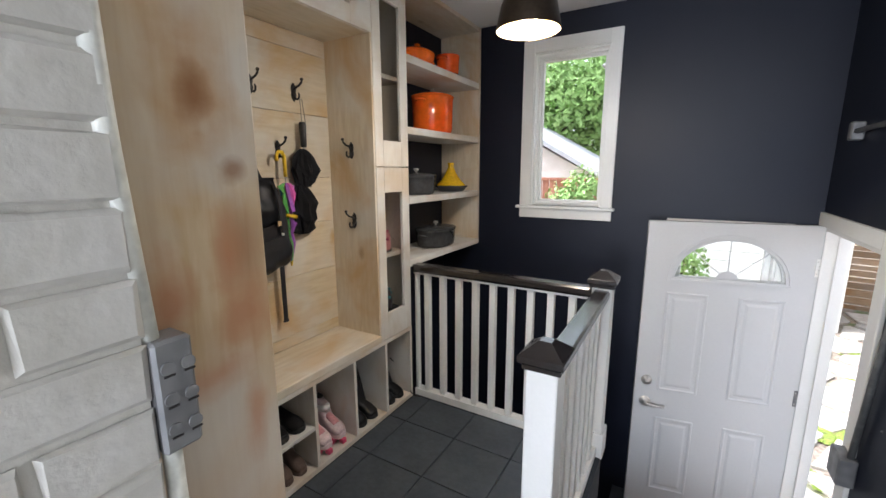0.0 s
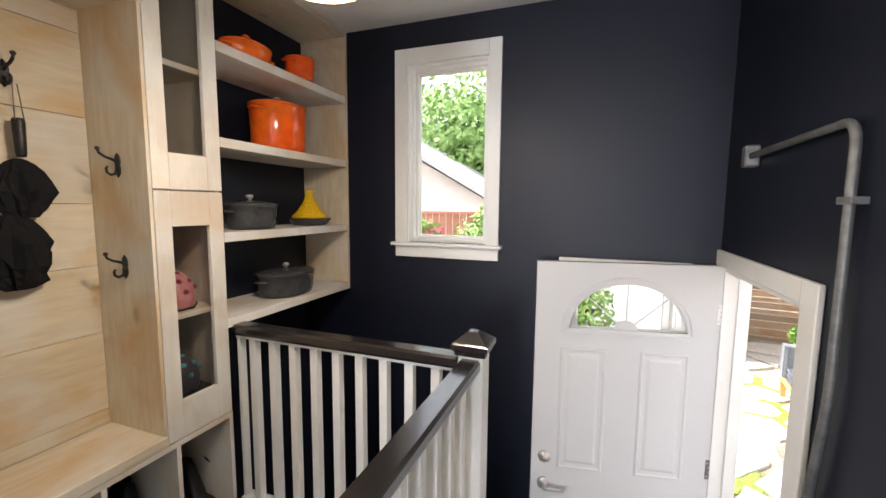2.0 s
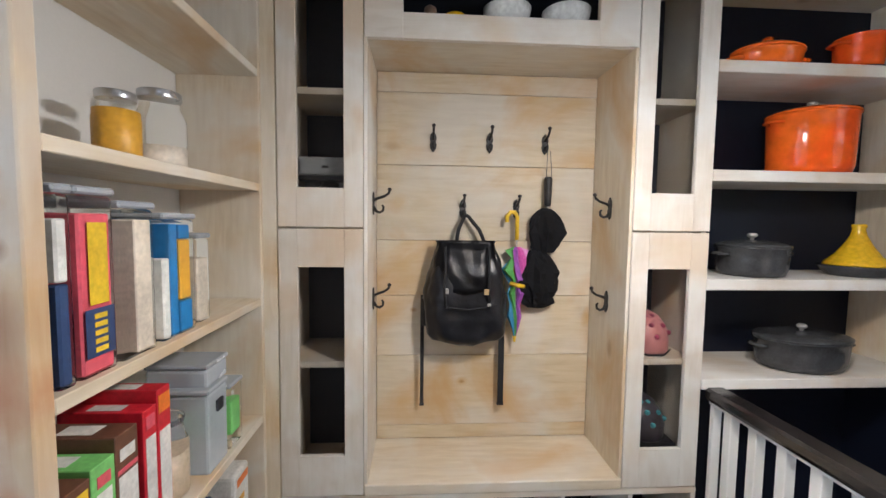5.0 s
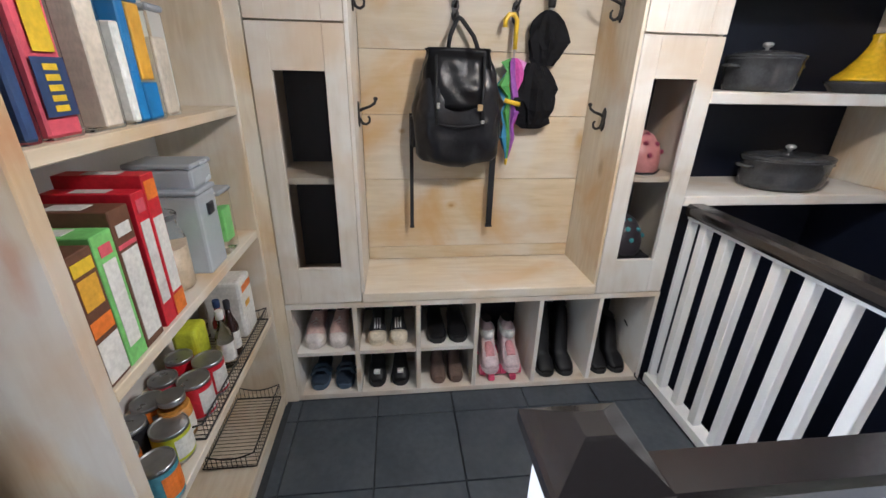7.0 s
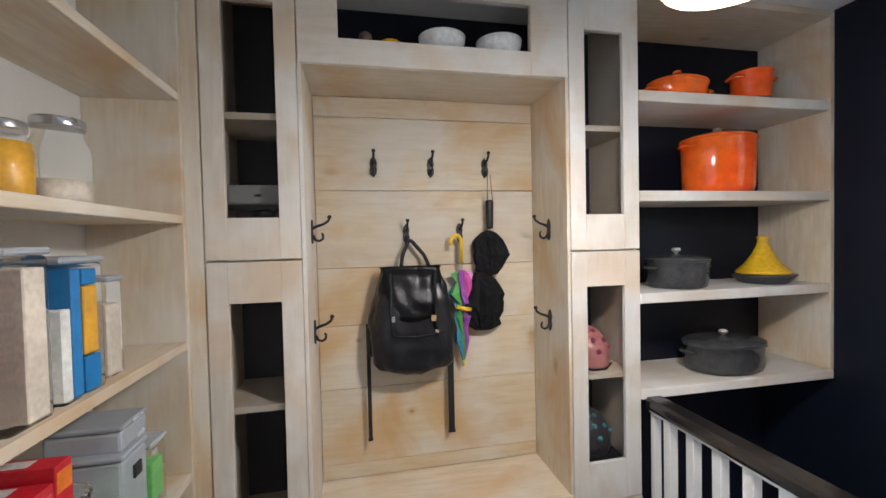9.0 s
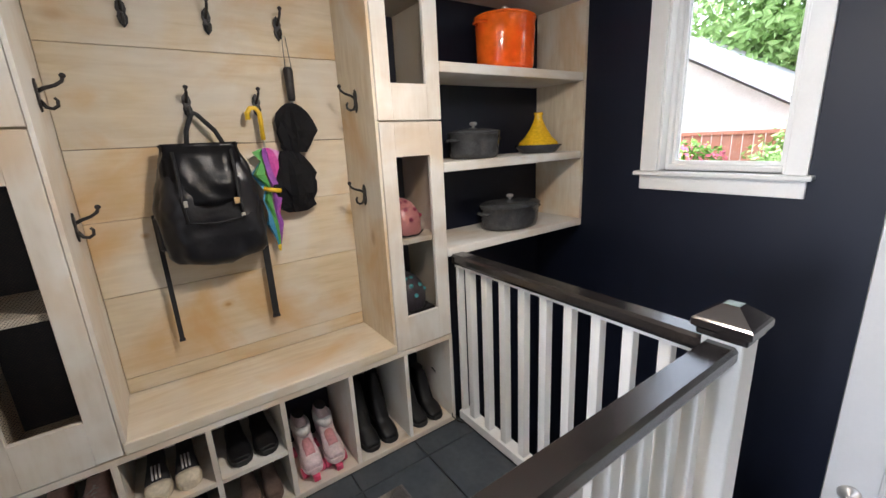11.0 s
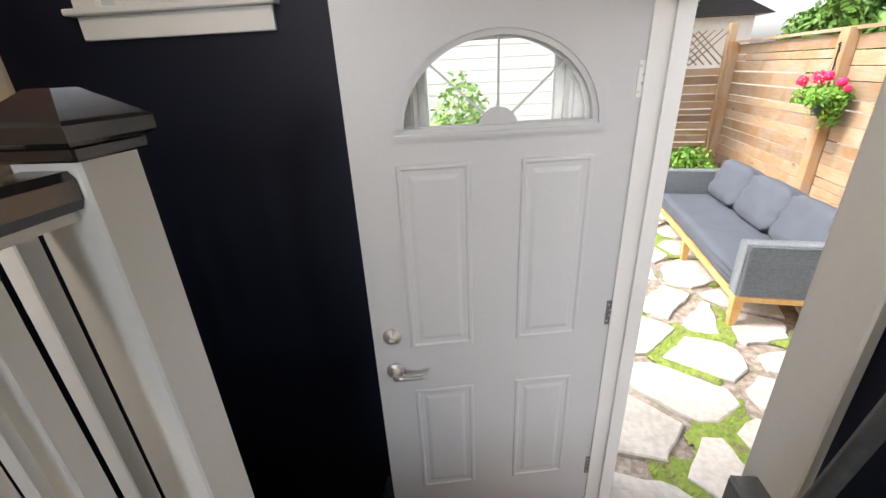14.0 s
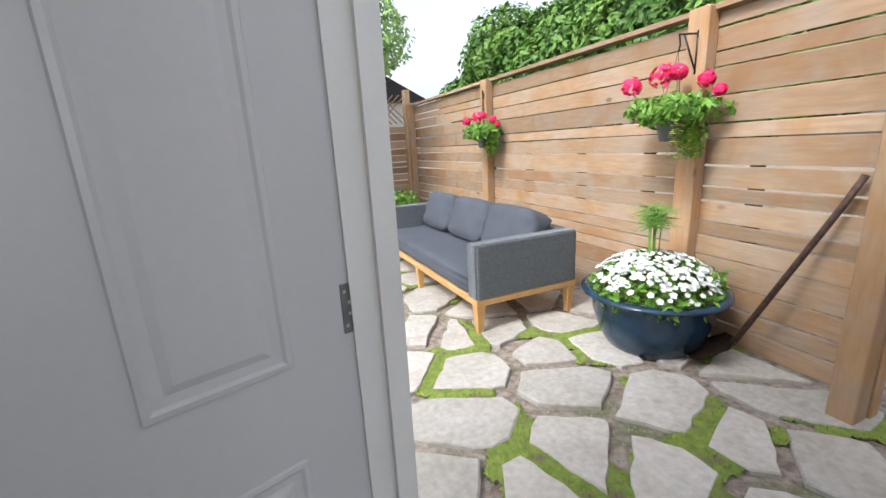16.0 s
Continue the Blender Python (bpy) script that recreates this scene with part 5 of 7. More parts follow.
t = conduit([(-0.578, 0.350, 2.3), (-0.577, 0.352, 1.5), (-0.584, 0.366, 1.270)], "white painted conduit with a grey box beside the bricks", pipe=M_CONDUITW)
bm = bmesh.new()
box(bm, -0.604, -0.561, 0.3585, 0.402, 1.132, 1.271, bevel=0.004)
part("junction_box", bm, M_ZINC, t, "galvanised outlet box")
for z in (1.162, 1.200, 1.238):
    for y in (0.372, 0.394):
        bm = bmesh.new()
        tube(bm, [(-0.5615, y, z), (-0.5585, y, z)], 0.0080, 12)
        part("knockout", bm, M_ZINC, t)
        part("slot", bx(-0.5584, -0.5574, y - 0.006, y + 0.006, z - 0.0095, z - 0.0070), M_IRON, t, "dark slot in the box")
bm = bmesh.new()
tube(bm, [(-0.580, 0.373, 1.131), (-0.578, 0.371, 0.03)], 0.0105, 12)
part("lower_pipe", bm, M_CONDUITW, t)

for y, z in ((2.036, 0.558), (1.957, 0.566)):
    t = thing("wall_screw", (EX, y, z), "small bare steel screw head in the navy wall", "screw", "screws in the navy wall")
    bm = bmesh.new()
    tube(bm, [(EX - 0.0005, y, z), (EX - 0.006, y + 0.002, z + 0.001)], [0.0045, 0.003], 8)
    part("head", bm, M_ZINC, t)
t = thing("cable", (-1.5, 2.16, 0.03), "thin black cable trailing out of the last shoe cubby", "cable")
bm = bmesh.new()
tube(bm, [(-1.66, 2.156, 0.24), (-1.60, 2.2005, 0.15), (-1.54, 2.2005, 0.075), (-1.496, 2.160, 0.033), (-1.475, 2.178, 0.010), (-1.45, 2.196, 0.004)], 0.0032, 8)
part("cord", bm, M_IRON, t)

# ---- food in the pantry ----
def clear(name, tint, rough=0.08):
    return clear_glass(name, tint, rough, 1.2)


M_JAR = clear("jar_glass", (0.95, 0.97, 0.96))
M_BIN = mat("frosted_plastic", (0.62, 0.66, 0.70), (0.58, 0.62, 0.66), 0.25, 5, bump=0.02, trans=0.45, ior=1.2, grainy=0.02)
M_TIN = mat("tin_lid", (0.55, 0.56, 0.57), (0.45, 0.46, 0.47), 0.3, 30, metal=0.9, bump=0.1)
INK = {k: paint(k + "_print", c, 0.45, bump=0.02) for k, c in {
    "red": (0.60, 0.015, 0.03), "yellow": (0.80, 0.55, 0.02), "blue": (0.02, 0.20, 0.50), "navy": (0.03, 0.06, 0.16), "green": (0.22, 0.60, 0.16),
    "brown": (0.14, 0.06, 0.035), "orange": (0.80, 0.20, 0.02), "white": (0.75, 0.74, 0.70), "pink": (0.70, 0.10, 0.14), "lime": (0.55, 0.60, 0.03),
    "amber": (0.45, 0.20, 0.03), "flour": (0.68, 0.60, 0.50), "oats": (0.60, 0.48, 0.34), "dark": (0.02, 0.02, 0.025), "gold": (0.75, 0.40, 0.03), "teal": (0.10, 0.35, 0.45)}.items()}
ZB, ZC, ZL, ZD, Z0 = 1.2315, 0.8145, 0.4545, 1.6265, 0.0765


def carton(x, w, h, d, z, lean, body, panels, label):
    """A food carton with its narrow side to the front."""
    y1 = 0.548
    t = new("carton")
    tagged(t, label, "food box", "cartons on the pantry shelf")
    part("box", bx(0, w, -d, 0, 0, h, bevel=0.0015), INK[body], t, world_at=False)
    for name, a, b, inset, lab in panels:
        part("panel_print", bx(inset, w - inset, 0.0004, 0.0012, h * a, h * b), INK[name], t, lab, world_at=False)
    part("top_print", bx(w * 0.2, w * 0.8, -d * 0.7, -d * 0.3, h + 0.0003, h + 0.001), INK[panels[0][0]], t, world_at=False)
    t.matrix_world = pose(x, y1, z, 0, lean, 0)
    return t


WP = "pale nutrition panel"
carton(-0.733, 0.061, 0.252, 0.160, ZC, 0, "brown", (("white", 0.03, 0.36, 0.004, WP), ("orange", 0.40, 0.52, 0.004, "orange band"), ("gold", 0.6, 0.82, 0.008, "golden picture"), ("yellow", 0.85, 0.94, 0.006, "yellow lettering bar")), "brown and yellow cereal carton with a pale side panel")
carton(-0.790, 0.055, 0.262, 0.165, ZC, -0.0, "green", (("white", 0.14, 0.80, 0.010, WP), ("pink", 0.84, 0.92, 0.012, "pink oval mark")), "bright green cereal carton with a white panel")
carton(-0.852, 0.060, 0.288, 0.165, ZC, -0.0, "brown", (("white", 0.06, 0.72, 0.005, WP), ("pink", 0.74, 0.77, 0.003, "pink line"), ("white", 0.82, 0.90, 0.010, "white lettering bar")), "dark brown cereal carton with a white panel")
carton(-0.911, 0.043, 0.300, 0.165, ZC, -0.0, "red", (("white", 0.18, 0.80, 0.006, WP), ("pink", 0.86, 0.95, 0.008, "pink mark")), "crimson cereal carton with a white panel")
carton(-0.959, 0.045, 0.325, 0.165, ZC, -0.0, "red", (("white", 0.18, 0.72, 0.004, WP), ("orange", 0.01, 0.16, 0.001, "orange band"), ("orange", 0.84, 0.96, 0.003, "orange band")), "tall red and orange cereal carton")


def jar(x, y, z, r, h, fill, level, lid, label, lid_mat=None):
    t = thing("jar", (x, y, z), label, "jar", "jars on the pantry shelves")
    bm = bmesh.new()
    lathe(bm, ((r * 0.9, 0), (r, 0.008), (r, h * 0.72), (r * 0.78, h * 0.88), (r * 0.76, h)), (x, y, z), 24, cap=False)
    lathe(bm, ((r * 0.9, 0.0), (0.001, 0.0)), (x, y, z), 24, cap=False)
    b = part("glass", bm, M_JAR, t)
    b.visible_shadow = False
    bm = bmesh.new()
    lathe(bm, ((r * 0.86, 0.004), (r * 0.955, 0.010), (r * 0.955, h * level)), (x, y, z), 24)
    part("contents", bm, INK[fill], t, fill + " coloured dry contents")
    if lid:
        bm = bmesh.new()
        lathe(bm, ((r * 0.82, h + 0.0005), (r * 0.84, h + 0.004), (r * 0.84, h + lid), (r * 0.8, h + lid + 0.003)), (x, y, z), 24)
        part("lid", bm, lid_mat or M_TIN, t)
    return t


jar(-1.055, 0.475, ZC, 0.052, 0.185, "oats", 0.62, 0.012, "round glass jar of oats with a glass lid", M_JAR)
jar(-0.985, 0.44, ZD, 0.045, 0.13, "gold", 0.84, 0.016, "glass jar of yellow grains with a tin lid")
jar(-1.105, 0.46, ZD, 0.056, 0.165, "flour", 0.32, 0.018, "wide glass jar of flour with a tin lid")


def bin_box(x0, x1, y0, y1, z, h, insides, label, latch=False):
    t = thing("storage_container", ((x0 + x1) / 2, (y0 + y1) / 2, z), label, "storage container", "clear containers on the pantry shelves")
    bm = bmesh.new()
    box(bm, x0, x1, y0, y1, z, z + h - 0.014, bevel=0.008, seg=2)
    clear_body = part("tub", bm, M_BIN if not insides else M_JAR, t)
    clear_body.visible_shadow = False
    part("lid", bx(x0 - 0.003, x1 + 0.003, y0 - 0.003, y1 + 0.003, z + h - 0.0135, z + h, bevel=0.004), M_BIN, t, "pale plastic lid")
    for name, a, b, lo, hi in insides:
        xa, xb = x0 + 0.006 + (x1 - x0 - 0.012) * a, x0 + 0.006 + (x1 - x0 - 0.012) * b
        hh = h - 0.03
        part("contents", bx(xa + 0.001, xb - 0.001, y0 + 0.01, y1 - (0.006 if (lo, hi) == (0, 1) else 0.0045), z + 0.006 + hh * lo, z + 0.006 + hh * hi, bevel=0.003), INK[name], t, name + " packet inside")
    if latch:
        part("latch", bx(x0 + (x1 - x0) * 0.35, x0 + (x1 - x0) * 0.65, y1 + 0.001, y1 + 0.008, z + h * 0.68, z + h * 0.82, bevel=0.002), INK["dark"], t, "black clip latch")
    return t


bin_box(-0.722, -0.688, 0.378, 0.548, ZB, 0.325, (("navy", 0, 1, 0, 0.55), ("white", 0, 1, 0.56, 0.9)), "clear container with a blue grey packet")
bin_box(-0.812, -0.730, 0.378, 0.548, ZB, 0.325, (("pink", 0, 1, 0, 0.93),), "clear container with a red and yellow pasta box")
part("panel_print", bx(-0.792, -0.750, 0.5484, 0.5492, ZB + 0.125, ZB + 0.265), INK["yellow"], bpy.data.objects["storage_container.001"], "yellow printed panel")
part("panel_print", bx(-0.803, -0.739, 0.5484, 0.5492, ZB + 0.035, ZB + 0.118), INK["navy"], bpy.data.objects["storage_container.001"], "dark blue printed panel")
for k in range(5):
    part("lettering_bar", bx(-0.785, -0.757, 0.5494, 0.5500, ZB + 0.042 + k * 0.0145, ZB + 0.051 + k * 0.0145), INK["yellow"], bpy.data.objects["storage_container.001"], "yellow lettering bar")
bin_box(-0.925, -0.825, 0.378, 0.548, ZB, 0.305, (("flour", 0, 0.6, 0, 0.96),), "clear container with a pale spaghetti packet")
bin_box(-1.085, -0.955, 0.38, 0.545, ZB, 0.285, (("gold", 0.1, 0.5, 0.3, 0.85), ("blue", 0.1, 0.5, 0.86, 0.99), ("blue", 0.52, 0.78, 0.0, 1), ("blue", 0.05, 0.5, 0, 0.28), ("white", 0.8, 1, 0, 0.7)), "clear container with blue and yellow flour bags")
bin_box(-1.185, -1.122, 0.40, 0.53, ZB, 0.235, (("flour", 0, 1, 0, 0.8),), "slim clear container of pasta")
bin_box(-1.235, -1.125, 0.380, 0.545, ZC, 0.235, (), "white plastic container with a black latch", True)
bin_box(-1.25, -1.135, 0.380, 0.54, ZC + 0.2365, 0.065, (), "low white plastic container stacked on another")
bin_box(-1.335, -1.25, 0.380, 0.545, ZC, 0.20, (("green", 0.1, 0.9, 0.2, 0.8),), "clear container with a green label")


def can(x, y, z, r, h, wrap, band, label):
    t = thing("food_can", (x, y, z), label, "food can", "tins in the pantry basket")
    bm = bmesh.new()
    lathe(bm, ((r - 0.003, 0), (r, 0.003), (r, 0.006), (r - 0.001, 0.008), (r - 0.001, h - 0.008), (r, h - 0.006), (r, h), (r - 0.003, h), (r - 0.004, h - 0.003)), (x, y, z), 28)
    part("can_body", bm, M_TIN, t)
    bm = bmesh.new()
    lathe(bm, ((r + 0.0004, 0.010), (r + 0.0004, h - 0.010)), (x, y, z), 28, cap=False)
    part("wrapper", bm, INK[wrap], t, wrap + " paper wrapper")
    if band:
        bm = bmesh.new()
        a0, a1 = radians(35), radians(120)
        n = 8
        for i in range(n):
            q = [(x + (r + 0.0009) * math.cos(a0 + (a1 - a0) * k / n), y + (r + 0.0009) * math.sin(a0 + (a1 - a0) * k / n)) for k in (i, i + 1)]
            bm.faces.new([bm.verts.new(v) for v in ((*q[0], z + 0.018), (*q[1], z + 0.018), (*q[1], z + h * 0.78), (*q[0], z + h * 0.78))])
        part("front_print", bm, INK[band], t, band + " front panel")


for x, y, r, h, w, b in ((-0.845, 0.500, 0.042, 0.095, "lime", "white"), (-0.735, 0.528, 0.038, 0.105, "teal", "orange"), (-0.760, 0.440, 0.038, 0.105, "orange", None),
                         (-0.985, 0.500, 0.040, 0.115, "red", "white"), (-1.070, 0.502, 0.040, 0.115, "red", "white"), (-1.000, 0.415, 0.036, 0.11, "pink", None),
                         (-0.915, 0.420, 0.038, 0.11, "orange", "white"), (-1.085, 0.418, 0.036, 0.115, "red", None), (-0.840, 0.418, 0.036, 0.11, "dark", None)):
    can(x, y, ZL + 0.006, r, h, w, b, "tin can with a " + w + " wrapper in the pantry basket")
t = jar(-0.905, 0.485, ZL + 0.006, 0.037, 0.115, "amber", 0.86, 0.014, "glass jar of amber sauce with a white wrapper")
bm = bmesh.new()
lathe(bm, ((0.0376, 0.020), (0.0376, 0.070)), (-0.905, 0.485, ZL + 0.006), 24, cap=False)
part("wrapper", bm, INK["white"], t, "white paper wrapper")
t = thing("lemon_juice_tub", (-1.16, 0.42, ZL), "lime yellow plastic tub in the pantry basket", "tub")
bm = bmesh.new()
box(bm, -1.205, -1.125, 0.382, 0.455, ZL + 0.006, ZL + 0.175, bevel=0.014, seg=3)
part("tub_body", bm, INK["lime"], t)


def bottle(x, y, h, r, m, capc, label):
    z = ZL + 0.006
    t = thing("bottle", (x, y, z), label, "bottle", "bottles in the pantry basket")
    bm = bmesh.new()
    lathe(bm, ((r * 0.9, 0), (r, 0.006), (r, h * 0.55), (r * 0.45, h * 0.74), (r * 0.36, h * 0.86)), (x, y, z), 20)
    part("bottle_body", bm, m, t)
    bm = bmesh.new()
    lathe(bm, ((r * 0.42, h * 0.861), (r * 0.46, h * 0.87), (r * 0.46, h), (r * 0.40, h + 0.002)), (x, y, z), 16)
    part("cap", bm, INK[capc], t, capc + " cap")
    bm = bmesh.new()
    lathe(bm, ((r + 0.0005, h * 0.14), (r + 0.0005, h * 0.46)), (x, y, z), 20, cap=False)
    part("wrapper", bm, INK["white"], t, "white paper wrapper")


bottle(-1.185, 0.505, 0.20, 0.026, clear("pale_bottle", (0.85, 0.86, 0.80)), "white", "slim clear glass bottle with a white cap")
bottle(-1.245, 0.505, 0.20, 0.022, paint("dark_bottle", (0.03, 0.012, 0.01), 0.12), "dark", "small dark sauce bottle with a black cap")
bottle(-1.285, 0.455, 0.18, 0.024, paint("red_bottle", (0.30, 0.02, 0.02), 0.2), "navy", "small red sauce bottle")
t = thing("flour_bag", (-1.38, 0.45, ZL), "white paper flour bag with an orange top print", "bag")
bm = bmesh.new()
box(bm, -1.435, -1.325, 0.39, 0.52, ZL + 0.006, ZL + 0.225, bevel=0.012, seg=2)
part("bag", bm, INK["white"], t)
part("panel_print", bx(-1.42, -1.34, 0.5203, 0.5212, ZL + 0.18, ZL + 0.205), INK["orange"], t, "orange print")
part("panel_print", bx(-1.39, -1.35, 0.5203, 0.5212, ZL + 0.12, ZL + 0.14), INK["gold"], t, "small gold print")


def basket(x0, x1, y0, y1, z, h, label):
    t = thing("wire_basket", ((x0 + x1) / 2, (y0 + y1) / 2, z), label, "wire basket", "wire baskets in the pantry")
    bm = bmesh.new()
    for i in range(int((x1 - x0) / 0.016) + 1):
        x = x0 + 0.016 * i
        tube(bm, [(x, y0, z + h), (x, y0, z + 0.003), (x, y1, z + 0.003), (x, y1, z + h)], 0.0013, 4)
    for i in range(1, int((y1 - y0) / 0.016)):
        y = y0 + 0.016 * i
        k = 1 - 0.35 * math.sin(math.pi * i / ((y1 - y0) / 0.016))
        for x in (x0, x1):
            tube(bm, [(x, y, z + 0.003), (x, y, z + h * k)], 0.0013, 4)
    part("wire_grid", bm, M_IRON, t, kind="stuff")
    for zz in (z + h, z + 0.006):
        bm = bmesh.new()
        pts = []
        for i in range(13):
            y = y0 + (y1 - y0) * i / 12
            pts.append((x0, y, zz - (h * 0.35 * math.sin(math.pi * i / 12) if zz > z + 0.01 else 0)))
        for i in range(13):
            y = y1 - (y1 - y0) * i / 12
            pts.append((x1, y, zz - (h * 0.35 * math.sin(math.pi * i / 12) if zz > z + 0.01 else 0)))
        pts.append(pts[0])
        tube(bm, pts, 0.0026, 6)
        part("rim_wire", bm, M_IRON, t, "thicker rim wire")


basket(-1.445, -0.885, 0.378, 0.552, ZL + 0.0015, 0.055, "black wire basket holding tins and bottles")
basket(-1.44, -1.11, 0.378, 0.552, Z0 + 0.0015, 0.07, "empty black wire basket on the bottom shelf")

# ---- garden ----
# Leaf green lightened beyond real foliage, so overexposure sits in the colour.
M_LEAF3 = mat("washed_out_leaf", (0.20, 0.34, 0.09), (0.32, 0.46, 0.16), 0.7, 4, bump=0.1)
M_LEAF = mat("hedge_leaf", (0.055, 0.14, 0.015), (0.14, 0.27, 0.035), 0.6, 3, bump=0.1)
M_LEAF2 = mat("bright_leaf", (0.09, 0.22, 0.02), (0.16, 0.33, 0.03), 0.55, 9, bump=0.1)
M_MOSS = mat("green_moss", (0.14, 0.20, 0.03), (0.22, 0.28, 0.05), 0.95, 25, bump=1.0, fine=150, dirt=((0.16, 0.12, 0.08), 12, 0.9))
M_BARK = mat("bark", (0.12, 0.08, 0.05), (0.07, 0.05, 0.035), 0.9, 12, bump=0.8)
M_BLOSSOM = paint("pink_blossom", (0.75, 0.16, 0.26), 0.7)
M_RED = paint("magenta_petal", (0.90, 0.015, 0.13), 0.6)
M_PETAL = paint("white_petal", (0.82, 0.84, 0.78), 0.6)
M_TRAIL = paint("lime_trailing_leaf", (0.38, 0.48, 0.03), 0.6)
M_GREYPOT = paint("grey_plastic_pot", (0.16, 0.18, 0.20), 0.5)
M_GLAZE = mat("blue_glaze", (0.010, 0.028, 0.055), (0.022, 0.060, 0.105), 0.16, 5, bump=0.08, fine=25)
M_TEAK = wood("teak", (0.62, 0.38, 0.15), (0.50, 0.28, 0.10), "y", wash=0.05, knots=0.1, rough=0.5)
M_CUSHION = mat("slate_cushion_fabric", (0.062, 0.070, 0.086), (0.076, 0.084, 0.102), 0.9, 5, bump=0.5, fine=400, grainy=0.08)
M_ROPE = mat("grey_rope_weave", (0.125, 0.138, 0.148), (0.165, 0.178, 0.188), 0.75, 40, bump=0.4, fine=200)
M_RUST = mat("worn_shovel", (0.05, 0.035, 0.03), (0.11, 0.06, 0.04), 0.7, 30, bump=0.4, metal=0.3)
M_ROOF = mat("pale_shingles", (0.42, 0.42, 0.43), (0.36, 0.36, 0.37), 0.9, 6, bump=0.5)
M_SIDING = mat("beige_siding", (0.66, 0.61, 0.56), (0.62, 0.57, 0.51), 0.8, 5, bump=0.2)
M_REDWOOD = wood("red_fence_board", (0.45, 0.18, 0.11), (0.36, 0.13, 0.08), "z", wash=0.1)

structure("ground_north", bx(-60, 80, NY + T + 0.001, 90, GZ - 0.3, GZ), M_SOIL, "bare soil and gravel with patches of moss")
structure("ground", bx(EX + T + 0.001, 80, -60, NY + T, GZ - 0.3, GZ), M_SOIL, "bare soil and gravel with patches of moss")
structure("door_step", bx(EX + T + 0.01, EX + T + 0.30, DY0 - 0.1, DY1 + 0.1, GZ, LZ - 0.03, bevel=0.01), M_STONE, "grey stone doorstep outside the garden door")


def leaf_cloud(bm, centre, radii, count, size, seed, inner=0.72):
    """Many small bent leaves over a lumpy body."""
    rnd = random.Random(seed)
    cx, cy, cz = centre
    for _ in range(count):
        v = Vector((rnd.gauss(0, 1), rnd.gauss(0, 1), rnd.gauss(0, 1))).normalized()
        lump = 1 + 0.28 * noise.noise(v * 2.2 + Vector((seed, 0, 0))) + 0.16 * noise.noise(v * 5.5 + Vector((0, seed, 0)))
        k = lump * (inner + (1 - inner) * rnd.random() ** 0.5)
        p = Vector((cx + v.x * radii[0] * k, cy + v.y * radii[1] * k, cz + v.z * radii[2] * k))
        s = size * rnd.uniform(0.6, 1.3)
        a = (v + Vector((rnd.uniform(-1, 1), rnd.uniform(-1, 1), rnd.uniform(-0.6, 1)))).normalized()
        b = a.orthogonal().normalized()
        b.rotate(Matrix.Rotation(rnd.uniform(0, 6.28), 3, a))
        c = a.cross(b)
        q = [bm.verts.new(p + c * (-s)), bm.verts.new(p + b * s * 0.45 + a * s * 0.12), bm.verts.new(p + c * s), bm.verts.new(p - b * s * 0.45 + a * s * 0.12)]
        bm.faces.new(q)


def bush_tree(name, place, trunk_h, crown, count, leaf, seed, label, material=None, group="", lobes=5):
    x, y = place
    t = thing(name, (x, y, GZ), label, "tree" if trunk_h > 0.5 else "shrub", group)
    rnd = random.Random(seed)
    bm = bmesh.new()
    rx, ry, rz = crown
    top = GZ + trunk_h + rz
    tube(bm, [(x, y, GZ - 0.05), (x + 0.04, y, GZ + trunk_h * 0.6 + 0.1), (x, y + 0.03, top)], [0.05 + 0.03 * trunk_h, 0.04 + 0.02 * trunk_h, 0.02], 8)
    for k in range(5):
        a = k * 1.3 + seed
        b0 = GZ + trunk_h * 0.8 + 0.1 + k * rz * 0.15
        tube(bm, [(x, y, b0), (x + rx * 0.35 * math.cos(a), y + ry * 0.35 * math.sin(a), b0 + rz * 0.3), (x + rx * 0.65 * math.cos(a), y + ry * 0.65 * math.sin(a), b0 + rz * 0.55)], [0.04, 0.025, 0.01], 6)
    part("trunk", bm, M_BARK, t)
    bm = bmesh.new()
    for k in range(lobes):
        a = 6.28 * k / lobes + seed
        f = 0.0 if k == 0 else 0.5
        leaf_cloud(bm, (x + rx * f * math.cos(a), y + ry * f * math.sin(a), top + rz * rnd.uniform(-0.35, 0.4) * (1 if k else 0)),
                   (rx * 0.68, ry * 0.68, rz * (0.95 if k == 0 else 0.62)), count // lobes, leaf, seed + k)
    part("crown", bm, material or M_LEAF, t)
    return t


# fence: posts, boards and cap rail
FENCE = ((3.185, 2.90), (3.365, 3.87), (3.735, 6.57), (4.085, 9.25))
f_u = (Vector((*FENCE[2], 0)) - Vector((*FENCE[1], 0))).normalized()


def fence_post(fence, x, y, top, w=0.07, d=0.05):
    a = math.atan2(f_u.x, f_u.y)
    bm = bmesh.new()
    box(bm, -d, d, -w, w, GZ, top, bevel=0.006)
    bmesh.ops.rotate(bm, verts=bm.verts[:], matrix=Matrix.Rotation(-a, 3, "Z"))
    bmesh.ops.translate(bm, verts=bm.verts[:], vec=(x, y, 0))
    part("post", bm, M_CEDARZ, fence)


